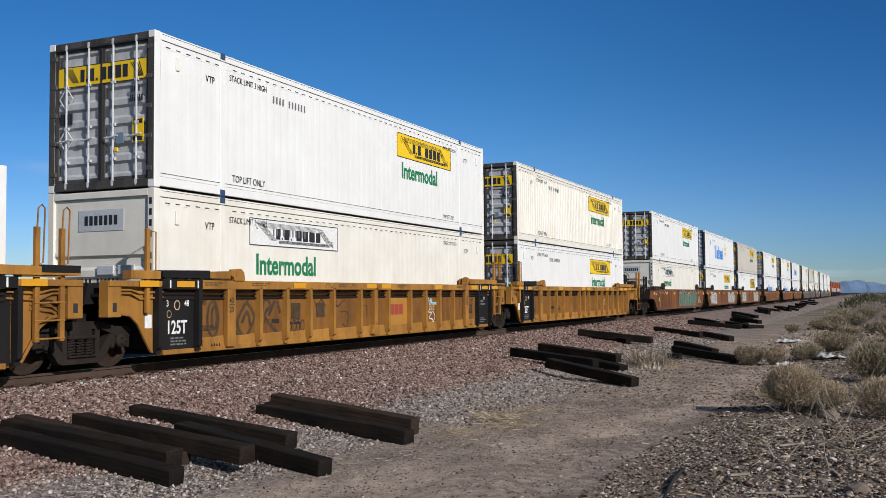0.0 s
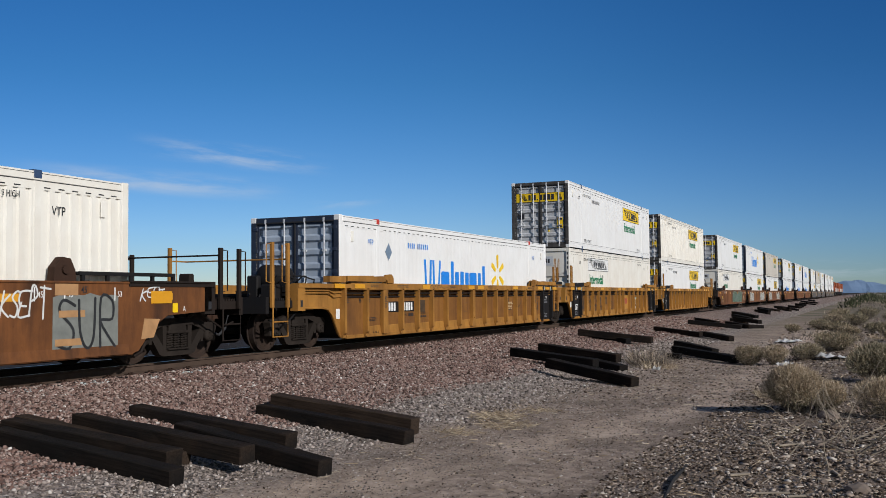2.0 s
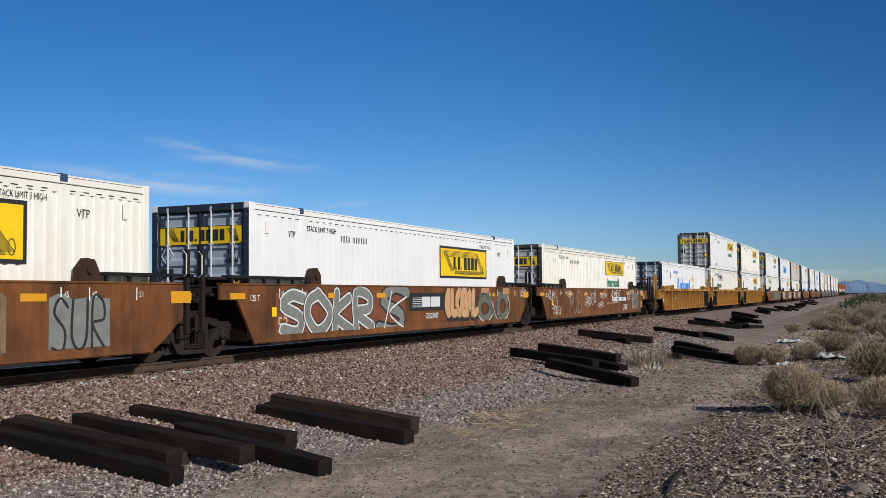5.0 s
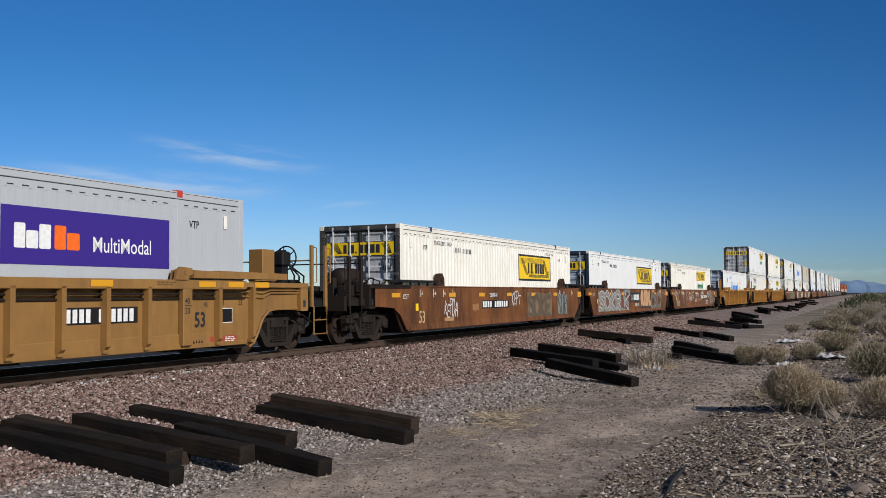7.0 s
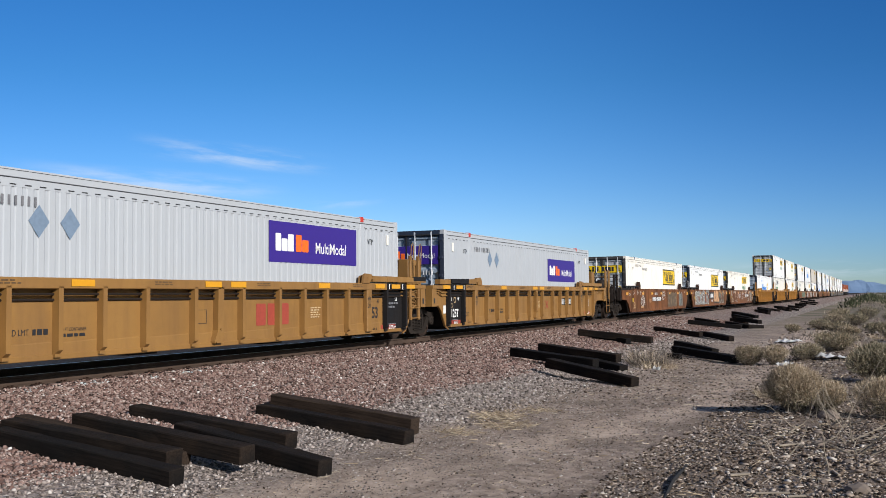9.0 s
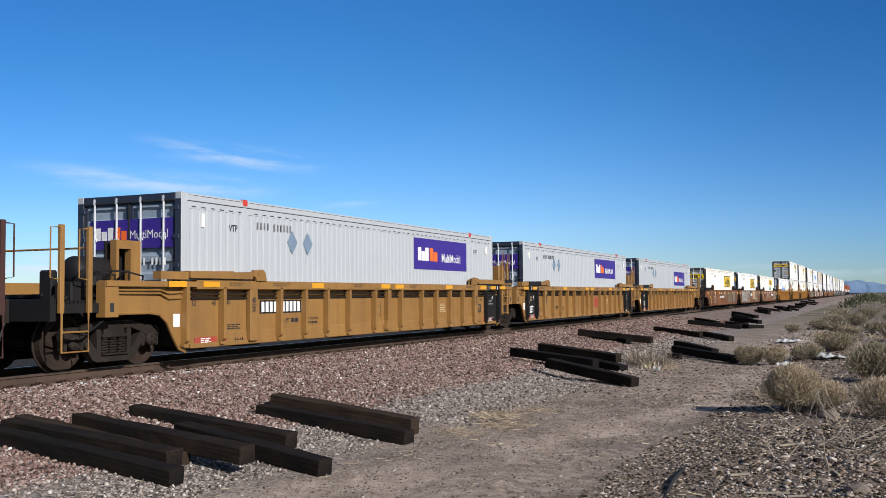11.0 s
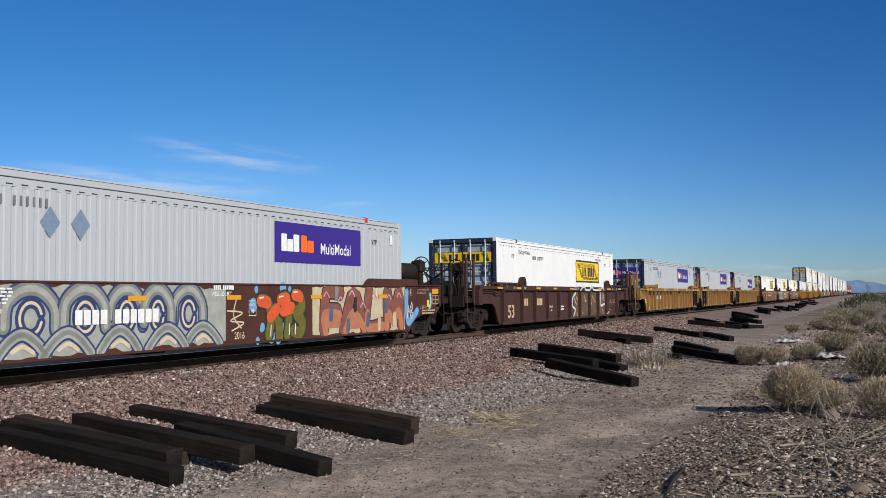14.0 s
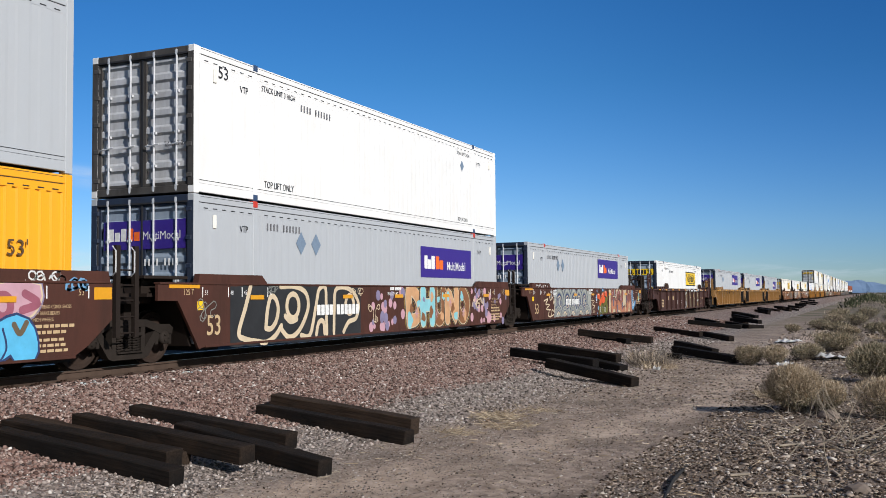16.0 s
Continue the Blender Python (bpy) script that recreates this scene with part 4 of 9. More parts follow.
# scrub towards the horizon
def far_scrub():
    rng = np.random.default_rng(77)
    s = Shape()
    for _ in range(330):
        x = rng.uniform(110, 330) if rng.random() < 0.7 else rng.uniform(330, 900)
        y = -8.5 - rng.random() ** 1.6 * (30 + x * 0.35)
        r = rng.uniform(0.5, 1.3) * (1 if x < 200 else 1.8)
        h = rng.uniform(0.5, 1.0) * (1 if x < 200 else 1.5)
        z = float(level(x, y))
        for _ in range(46):
            u = rng.normal(size=3); u /= np.linalg.norm(u)
            c = np.array([x + u[0] * r, y + u[1] * r, z + abs(u[2]) * h * rng.uniform(0.3, 1)])
            d = u * 0.5 + np.array([0, 0, 0.8])
            blades(s, rng, c, d, h * 0.5, 0.10 * r + 0.04)
    ob = part("scrub", s, SCRUB)
    tagged(ob, "low dark green scrub across the distant desert", "scrub", kind="stuff")


far_scrub()


def dry_field():
    rng = np.random.default_rng(78)
    for material, label, count in ((STRAW, "dry straw-coloured grass along the far track", 24), (TWIG, "grey dead weeds along the far track", 90)):
        s = Shape()
        for _ in range(count):
            x = 36 + rng.random() ** 1.3 * 170
            y = -8.6 - rng.random() ** 1.4 * 11
            r = rng.uniform(0.25, 0.7) * (1 + x / 150)
            z = float(level(x, y)) - 0.02
            for _ in range(40):
                a, q = rng.uniform(0, 6.283), r * rng.random() ** 0.6
                c = np.array([x + q * math.cos(a), y + q * math.sin(a), z])
                d = np.array([rng.normal() * 0.5, rng.normal() * 0.5, 1.0])
                blades(s, rng, c, d / np.linalg.norm(d), rng.uniform(0.12, 0.4), 0.012 + x * 0.0003)
        tagged(part("dry_grass", s, material), label, "dry grass", kind="stuff")


dry_field()


def mountains():
    m, n, l, b = shader("hazy_blue_rock")
    # air haze is put into the rock's blue colour and a faint glow
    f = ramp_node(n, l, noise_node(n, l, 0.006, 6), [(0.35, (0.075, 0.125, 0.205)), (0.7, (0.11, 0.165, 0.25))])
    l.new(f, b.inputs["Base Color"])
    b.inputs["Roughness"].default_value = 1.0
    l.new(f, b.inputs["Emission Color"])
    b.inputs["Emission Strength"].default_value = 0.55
    s = Shape()
    ys = np.arange(-2600, 420, 14.0)
    for j, (dx, q) in enumerate(((0, 0.0), (120, 0.45), (230, 0.85), (330, 1.0), (700, 0.0))):
        for y in ys:
            k = (y + 40) / 100
            ridge = 30 + 26 * math.exp(-((y - 60) / 90) ** 2) + 14 * noise.noise((y * 0.006, 2.2, 0)) + 7 * noise.noise((y * 0.02, 4.2, 0)) + 3 * noise.noise((y * 0.07, 1.2, 0))
            s.v.append((4000 + dx + 30 * noise.noise((y * 0.02, j * 3.1, 5)), float(y), -2 + q * ridge * (1 + 0.15 * noise.noise((y * 0.03, j * 1.7, 9)))))
    w = len(ys)
    for j in range(4):
        s.f += [(j * w + i, (j + 1) * w + i, (j + 1) * w + i + 1, j * w + i + 1) for i in range(w - 1)]
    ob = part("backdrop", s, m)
    tagged(ob, "hazy blue mountain ridge on the horizon", "mountains", kind="structure")


def ground_litter():
    """Broken straw and twigs lying on the road and among the rubble."""
    rng = np.random.default_rng(91)
    for material, label, count in ((STRAW, "scattered broken straw lying on dirt and gravel", 2600), (TWIG, "scattered grey twigs lying on dirt and rubble", 2200)):
        s = Shape()
        for _ in range(count):
            x = 6.5 + rng.random() ** 1.4 * 22
            y = rng.uniform(-13.0, -5.2)
            if rng.random() < 0.45:
                y = rng.uniform(-12.8, -9.8)
            z = float(rough_level(x, y)) + rng.uniform(0.006, 0.02)
            a = rng.uniform(0, 6.283)
            d = np.array([math.cos(a), math.sin(a), rng.normal() * 0.12])
            blades(s, rng, np.array([x, y, z]), d, rng.uniform(0.04, 0.16) * (1 + x / 40), 0.004 + 0.00035 * x)
        tagged(part("straw_litter", s, material), label, "plant litter", kind="stuff")


ground_litter()
mountains()


# ---------------------------------------------------------------- containers
CL, CW, CH = 16.15, 2.59, 2.9          # 53-foot high-cube box
NEAR = -CW / 2                         # outer face of the side that faces the road


def corrugated_side(x0, x1, z0, z1, y, depth, pitch):
    """A pressed steel wall in x, z; its outer ridges lie at y, the valleys further in."""
    n = max(1, round((x1 - x0) / pitch))
    p = (x1 - x0) / n
    line = [(x0, 0.0)]
    for i in range(n):
        for q, d in ((0.30, 0.0), (0.42, 1.0), (0.70, 1.0), (0.82, 0.0)):
            line.append((x0 + (i + q) * p, d))
    line.append((x1, 0.0))
    sgn = 1 if y < 0 else -1
    s = Shape()
    s.v = [(x, y + sgn * d * depth, z) for z in (z0, z1) for x, d in line]
    k = len(line)
    s.f = [(i, i + 1, i + 1 + k, i + k) if sgn > 0 else (i + 1, i, i + k, i + 1 + k) for i in range(k - 1)]
    return s


def ribbed_end(y0, y1, z0, z1, x, depth, rows):
    """A wall across the box's end with pressed horizontal ribs; x: its outermost plane, facing -x."""
    line = [(z0, 0.0)]
    p = (z1 - z0) / rows
    for i in range(rows):
        for q, d in ((0.15, 0.0), (0.30, 1.0), (0.70, 1.0), (0.85, 0.0)):
            line.append((z0 + (i + q) * p, d))
    line.append((z1, 0.0))
    s = Shape()
    s.v = [(x + d * depth, y, z) for y in (y0, y1) for z, d in line]
    k = len(line)
    s.f = [(i, i + k, i + 1 + k, i + 1) for i in range(k - 1)]
    return s


SHARED = {}


def shared(key, make, material, smooth=False):
    if (key, material.name) not in SHARED:
        SHARED[(key, material.name)] = make().mesh(key.split("|")[0], material, smooth)
    return SHARED[(key, material.name)]


MARK = [(0.42, 1), (0.12, 0.2), (0.5, 1), (0.12, 0.2), (0.05, 0), (0.55, 1), (0.55, 1), (0.6, 1), (0.5, 1)]


def yellow_sign(parent, x, z, w, h, ink=INKBLACK, ground=SUNNY, border=0.05, y=None):
    """Yellow panel with a dark border, a sloping scroll of thin lines and a row of bars for the maker's mark."""
    y = NEAR - 0.004 if y is None else y
    p = part("sign_panel", Shape().box(x, x + w, y - 0.002, y, z, z + h), ground, parent, "yellow sign panel")
    fr = Shape()
    b = border
    for a0, a1, c0, c1 in ((x, x + w, z, z + b), (x, x + w, z + h - b, z + h), (x, x + b, z + b, z + h - b), (x + w - b, x + w, z + b, z + h - b)):
        fr.box(a0, a1, y - 0.004, y - 0.002, c0, c1)
    part("sign_border", fr, ink, p)
    hh = h * 0.40
    total = sum(q for q, _ in MARK) + 0.15 * (len(MARK) - 1)
    k = w * 0.50 / (total * hh)
    bars("sign_mark", ink, p, x + w * 0.27, y - 0.003, z + h * 0.28, [(q * k, e) for q, e in MARK], hh, 0.28 * k)
    sc = Shape()
    for i in range(6):
        q = 0.10 + i * 0.022
        outline(sc, [(x + w * (0.08 + q * 0.3), z + h * (0.86 - i * 0.035)), (x + w * 0.72, z + h * (0.86 - i * 0.035))], y - 0.0045, h * 0.013)
        outline(sc, [(x + w * 0.30, z + h * (0.14 + i * 0.02)), (x + w * (0.93 - q * 0.3), z + h * (0.14 + i * 0.02))], y - 0.0045, h * 0.013)
        outline(sc, [(x + w * (0.07 + i * 0.012), z + h * 0.84), (x + w * (0.22 + i * 0.012), z + h * 0.22)], y - 0.0045, h * 0.018)
        outline(sc, [(x + w * (0.73 + i * 0.012), z + h * 0.84), (x + w * (0.88 + i * 0.012), z + h * 0.18)], y - 0.0045, h * 0.018)
    for cx, cz in ((0.075, 0.74), (0.925, 0.26)):
        ring = [(x + w * cx + h * 0.07 * math.cos(a * math.pi / 6), z + h * cz + h * 0.13 * math.sin(a * math.pi / 6)) for a in range(12)]
        outline(sc, ring, y - 0.0045, h * 0.02, True)
    part("sign_scroll", sc, ink, p)
    return p


def purple_sign(parent, x, z, w, h, y=None):
    y = NEAR - 0.004 if y is None else y
    p = part("sign_panel", Shape().box(x, x + w, y - 0.002, y, z, z + h), PURPLE, parent, "purple sign panel")
    bars("sign_mark", INKWHITE, p, x + w * 0.065, y - 0.003, z + h * 0.28, [(0.55, 1), (0.6, 0.72), (0.6, 1)], h * 0.43, 0.10)
    bars("sign_mark", INKORANGE, p, x + w * 0.275, y - 0.003, z + h * 0.28, [(0.62, 1), (0.70, 0.72)], h * 0.43, 0.10)
    word("sign_word", "MultiModal", h * 0.30, INKWHITE, p, x + w * 0.49, y - 0.005, z + h * 0.27, 0.006, 0.86)
    return p


def lozenge(parent, x, z, r, material=PLACARD, y=None):
    y = NEAR - 0.006 if y is None else y
    part("placard", Shape().prism_y([(x - r * 0.8, z), (x, z - r), (x + r * 0.8, z), (x, z + r)], y - 0.004, y), material, parent, "diamond placard holder")


def container(name, paint, doors, label, corr="fine", cast=CASTBLUE, front=False, marks=()):
    """A 53-foot box: near side faces -y, its doors (or, with front, its blank wall) face -x."""
    box_ = holder(name, label, "shipping container", "containers of the train")
    depth, pitch = (0.0028, 0.27) if corr == "fine" else (0.010, 0.22) if corr == "mid" else (0.030, 0.235)
    hl = CL / 2
    key = corr
    trim = {DOORT.name: NAVYTRIM, DOORB.name: NAVYTRIM, DOORW.name: GRIMETRIM}.get(doors.name, doors)
    for side in (-1, 1):
        y = side * CW / 2
        for tag, x0, x1 in (("a", -hl + 0.16, -6.14), ("b", -6.0, 6.0), ("c", 6.14, hl - 0.16)):
            part("side_panel", shared(f"side_panel|{tag}{side}{key}", lambda: corrugated_side(x0, x1, 0.26, CH - 0.30, y, depth, pitch if tag == "b" or corr != "fine" else 0.5), paint), paint, box_)
        yy = (y - 0.006, y + 0.05) if side < 0 else (y - 0.05, y + 0.006)
        part("top_rail", shared(f"top_rail|{side}", lambda: Shape().box(-hl + 0.16, hl - 0.16, *yy, CH - 0.155, CH - 0.012, 0.008).box(-hl + 0.16, hl - 0.16, yy[0] + 0.004 * (side < 0), yy[1] - 0.004 * (side > 0), CH - 0.30, CH - 0.162), paint), paint, box_)
        part("bottom_rail", shared(f"bottom_rail|{side}", lambda: Shape().box(-hl + 0.16, hl - 0.16, *yy, 0.03, 0.20, 0.008).box(-hl + 0.16, hl - 0.16, yy[0] + 0.004 * (side < 0), yy[1] - 0.004 * (side > 0), 0.205, 0.26), paint), paint, box_)
        for px in (-hl, hl - 0.16):
            part("corner_post", shared(f"corner_post|{side}", lambda: Shape().box(0, 0.16, y - 0.008 if side < 0 else y - 0.15, y + 0.15 if side < 0 else y + 0.008, 0, CH, 0.012), paint), paint, box_, at=pose(px, 0, 0))
        for px in (-6.07, 6.07):
            part("lift_post", shared(f"lift_post|{side}", lambda: Shape().box(-0.07, 0.07, y - 0.008 if side < 0 else y - 0.06, y + 0.06 if side < 0 else y + 0.008, 0.16, CH - 0.16, 0.008), paint), paint, box_, at=pose(px, 0, 0))
            for pz in (0.0, CH - 0.13):
                part("casting", shared(f"casting|{side}", lambda: Shape().box(-0.085, 0.085, y - 0.014 if side < 0 else y - 0.16, y + 0.16 if side < 0 else y + 0.014, 0.0, 0.14, 0.012), cast), cast, box_, at=pose(px, 0, pz))
    # dark dashes drawn for the shadows in the scoops under the top rail
    slot = Shape()
    for k in range(54):
        x = -hl + 0.36 + k * (CL - 0.72) / 53
        if min(abs(x - 6.07), abs(x + 6.07)) > 0.12:
            slot.box(x - 0.062, x + 0.062, NEAR - 0.007, NEAR - 0.003, CH - 0.272, CH - 0.254)
    tagged(part("slot_row", shared("slot_row", lambda: slot, SEALSHADE), SEALSHADE, box_), kind="stuff")
    part("seam", shared("seam", lambda: Shape().box(-hl + 0.17, -6.15, NEAR - 0.0075, NEAR - 0.003, 0.262, 0.272).box(-5.99, 5.99, NEAR - 0.0075, NEAR - 0.003, 0.262, 0.272).box(6.15, hl - 0.17, NEAR - 0.0075, NEAR - 0.003, 0.262, 0.272).box(-hl + 0.2, hl - 0.2, NEAR - 0.0085, NEAR - 0.003, CH - 0.166, CH - 0.156).box(-hl + 0.2, hl - 0.2, NEAR - 0.0085, NEAR - 0.003, CH - 0.05, CH - 0.042), SEALSHADE), SEALSHADE, box_)
    part("roof", shared("roof", lambda: Shape().box(-hl + 0.02, hl - 0.02, -CW / 2 + 0.05, CW / 2 - 0.05, CH - 0.05, CH - 0.02), paint), paint, box_)
    part("floor_pan", shared("floor_pan", lambda: Shape().box(-hl + 0.1, hl - 0.1, -CW / 2 + 0.06, CW / 2 - 0.06, 0.04, 0.16), SEALSHADE), SEALSHADE, box_)
    part("front_wall", shared("front_wall", lambda: Shape().box(hl - 0.10, hl - 0.04, -CW / 2 + 0.05, CW / 2 - 0.05, 0.1, CH - 0.05), paint), paint, box_)
    xe = -hl
    part("end_header", shared("end_header", lambda: Shape().box(xe, xe + 0.14, -CW / 2 + 0.15, CW / 2 - 0.15, CH - 0.14, CH - 0.01, 0.01), trim), trim, box_)
    part("end_sill", shared("end_sill", lambda: Shape().box(xe, xe + 0.14, -CW / 2 + 0.15, CW / 2 - 0.15, 0.02, 0.17, 0.01), trim), trim, box_)
    if not front:
        for side in (-1, 1):
            ya, yb = sorted((side * (CW / 2 - 0.012), side * (CW / 2 - 0.147)))
            part("post_face", shared(f"post_face|{side}", lambda: Shape().box(xe - 0.004, xe + 0.10, ya, yb, 0.15, CH - 0.13), trim), trim, box_, "dark painted end frame")
    if front:
        w = part("end_wall", ribbed_end(-CW / 2 + 0.15, CW / 2 - 0.15, 0.17, 1.75, xe + 0.03, 0.05, 4), doors, box_)
        part("end_plate", Shape().box(xe + 0.05, xe + 0.08, -CW / 2 + 0.15, CW / 2 - 0.15, 1.75, CH - 0.14), doors, box_)
        part("door_sign", Shape().box(xe + 0.040, xe + 0.049, -0.55, 0.55, 2.15, 2.55), GALV, box_)
        for k in range(7):
            part("sign_mark", Shape().box(xe + 0.036, xe + 0.040, -0.40 + k * 0.12, -0.32 + k * 0.12, 2.26, 2.44), INKBLACK, box_)
        for k in range(11):
            if k != 4:
                part("number_bar", Shape().box(xe + 0.02, xe + 0.024, 0.5 - k * 0.095, 0.55 - k * 0.095, 1.14, 1.26), INKBLACK, box_)
                part("number_bar", Shape().box(xe - 0.006, xe - 0.001, -1.25, -1.19, 2.6 - k * 0.2, 2.72 - k * 0.2), INKBLACK, box_)
        part("vent_box", Shape().box(xe - 0.005, xe + 0.03, -0.35, 0.05, 1.32, 1.5, 0.01).box(xe - 0.005, xe + 0.03, -0.85, -0.45, 1.32, 1.5, 0.01), GALV, box_)
    else:
        dz0, dz1 = 0.18, CH - 0.15
        for side in (-1, 1):
            y0, y1 = (-CW / 2 + 0.16, -0.02) if side < 0 else (0.02, CW / 2 - 0.16)
            d = part("door", shared(f"door|{side}", lambda: ribbed_end(y0 + 0.06, y1 - 0.06, dz0 + 0.06, dz1 - 0.06, xe + 0.050, 0.042, 7), doors), doors, box_)
            part("door_edge", shared(f"door_edge|{side}", lambda: Shape().box(xe + 0.035, xe + 0.09, y0, y0 + 0.06, dz0, dz1).box(xe + 0.035, xe + 0.09, y1 - 0.06, y1, dz0, dz1).box(xe + 0.035, xe + 0.09, y0 + 0.06, y1 - 0.06, dz0, dz0 + 0.06).box(xe + 0.035, xe + 0.09, y0 + 0.06, y1 - 0.06, dz1 - 0.06, dz1), trim), trim, d)
            for q in (0.30, 0.86):
                part("lock_rod", shared("lock_rod", lambda: Shape().tube([(xe + 0.012, 0, 0.06), (xe + 0.012, 0, CH - 0.05)], 0.021, 8).box(xe + 0.0, xe + 0.05, -0.05, 0.05, 0.55, 0.60).box(xe + 0.0, xe + 0.05, -0.05, 0.05, 1.2, 1.25).box(xe + 0.0, xe + 0.05, -0.05, 0.05, 2.0, 2.05).box(xe - 0.006, xe + 0.04, -0.028, 0.028, 2.74, 2.84).box(xe - 0.006, xe + 0.04, -0.028, 0.028, 0.08, 0.18), GALV), GALV, d, at=pose(0, side * q, 0))
                part("door_handle", shared("door_handle", lambda: Shape().tube([(xe - 0.02, -0.02, 1.0), (xe - 0.03, 0.2, 0.97), (xe - 0.02, 0.30, 0.97)], 0.016, 6), GALV), GALV, d, at=pose(0, side * q - 0.12, 0))
            for hz in (0.35, 0.95, 1.5, 2.05, 2.6):
                part("hinge", shared("hinge", lambda: Shape().box(xe - 0.012, xe + 0.05, -0.07, 0.07, -0.045, 0.045, 0.01), trim), trim, d, at=pose(0, side * (CW / 2 - 0.12), hz))
        # seals round the door leaves, plus a dark line along the header's lower edge
        part("door_seal", shared("door_seal", lambda: Shape().box(xe - 0.004, xe + 0.04, -CW / 2 + 0.16, CW / 2 - 0.16, CH - 0.162, CH - 0.128).box(xe + 0.02, xe + 0.09, -0.022, 0.022, 0.18, CH - 0.16).box(xe + 0.01, xe + 0.09, -CW / 2 + 0.145, -CW / 2 + 0.165, 0.18, CH - 0.16).box(xe + 0.01, xe + 0.09, CW / 2 - 0.165, CW / 2 - 0.145, 0.18, CH - 0.16).box(xe + 0.112, xe + 0.13, -CW / 2 + 0.15, CW / 2 - 0.15, 0.16, CH - 0.14), SEALSHADE), SEALSHADE, box_)
    for mk in marks:
        mk(box_)
    return box_


def small_marks(parent, ink=INKBLACK, low=True, at=(-4.3, 2.22)):
    """Handling marks in the end bays and beside the lifting posts."""
    y = NEAR - 0.012
    word("lettering", "VTP", 0.15, ink, parent, -6.62, y, 2.22, 0.0, 0.8)
    word("lettering", "VTP", 0.15, ink, parent, 6.35, y, 2.22, 0.0, 0.8)
    if low:
        word("lettering", "STACK LIMIT 3 HIGH", 0.13, ink, parent, -5.85, y, 2.40, 0.0, 0.8)
        word("lettering", "STACK LIMIT 3 HIGH", 0.11, ink, parent, 4.75, y, 2.44, 0.0, 0.7)
        word("lettering", "TOP LIFT ONLY", 0.15, ink, parent, -5.75, y, 0.33, 0.0, 0.8)
        word("lettering", "TOP LIFT ONLY", 0.12, ink, parent, 4.75, y, 0.33, 0.0, 0.7)
    nb = Shape()
    for k in range(11):
        if k != 4:
            nb.box(at[0] + k * 0.125, at[0] + k * 0.125 + 0.045, y - 0.002, y, at[1], at[1] + 0.15)
    tagged(part("number_row", nb, INKGREY if ink is INKBLACK else ink, parent), kind="stuff")
    for px in (-7.45, 7.45):
        part("vent", shared("vent", lambda: Shape().box(-0.05, 0.05, NEAR - 0.03, NEAR, 2.25, 2.52, 0.01), CREAM), CREAM, parent, at=pose(px, 0, 0))


def door_labels(parent):
    """Stickers, stencils and placard holders on the doors."""
    xe = -CL / 2 + 0.020
    part("sticker", Shape().box(xe, xe + 0.012, -1.02, -0.76, 0.86, 1.30), SUNNY, parent, "yellow and black safety sticker")
    for z in (0.88, 1.20):
        part("sticker_band", Shape().box(xe - 0.003, xe, -1.0, -0.78, z, z + 0.08), INKBLACK, parent)
    part("data_plate", Shape().box(xe, xe + 0.012, 0.72, 1.02, 1.30, 1.52), INKBLACK, parent, "black data plate")
    part("lock_plate", Shape().box(xe, xe + 0.012, -0.55, -0.38, 0.86, 1.06), PLACARD, parent)
    for z in (1.80, 1.0):
        fr = Shape()
        pts = [(0.87, z - 0.22), (0.70, z), (0.87, z + 0.22), (1.04, z)]
        for a in range(4):
            (y0, z0), (y1, z1) = pts[a], pts[(a + 1) % 4]
            fr.tube([(xe, y0, z0), (xe, y1, z1)], 0.012, 4)
        part("placard_holder", fr, GALV, parent)
    nb = Shape()
    for k in range(6):
        if k < 4:
            nb.box(xe, xe + 0.008, -0.76 - 0.055 * k, -0.73 - 0.055 * k, 1.80, 1.90)
        nb.box(xe, xe + 0.008, -0.72 - 0.055 * k, -0.69 - 0.055 * k, 1.62, 1.74)
    tagged(part("number_row", nb, INKBLACK, parent), kind="stuff")
    part("padlock", Shape().box(xe - 0.04, xe, -0.44, -0.36, 0.70, 0.78, 0.01), SUNNY, parent)


def door_sign_yellow(parent):
    xe = -CL / 2
    p = part("door_sign", Shape().box(xe + 0.026, xe + 0.034, -1.08, 1.08, 2.02, 2.42), SUNNY, parent, "yellow sign across both doors")
    for a, w in ((0.52, 0.10), (0.38, 0.05), (0.30, 0.12), (0.14, 0.05), (0.02, 0.14), (-0.16, 0.14), (-0.34, 0.14), (-0.52, 0.12)):
        part("sign_mark", Shape().box(xe + 0.022, xe + 0.026, a - w, a, 2.10, 2.10 + (0.24 if w > 0.06 else 0.05)), INKBLACK, p)
    fr = Shape().box(xe + 0.023, xe + 0.026, -1.08, 1.08, 2.02, 2.035).box(xe + 0.023, xe + 0.026, -1.08, 1.08, 2.405, 2.42)
    for k in range(5):
        fr.add([(xe + 0.022, 0.95 - k * 0.05, 2.38), (xe + 0.022, 0.93 - k * 0.05, 2.38), (xe + 0.022, 0.68 - k * 0.03, 2.1), (xe + 0.022, 0.70 - k * 0.03, 2.1)], [(0, 1, 2, 3)])
        fr.add([(xe + 0.022, -0.70 - k * 0.05, 2.36), (xe + 0.022, -0.72 - k * 0.05, 2.36), (xe + 0.022, -0.92 - k * 0.025, 2.08), (xe + 0.022, -0.90 - k * 0.025, 2.08)], [(0, 1, 2, 3)])
    part("sign_border", fr, INKBLACK, p)
    door_labels(parent)


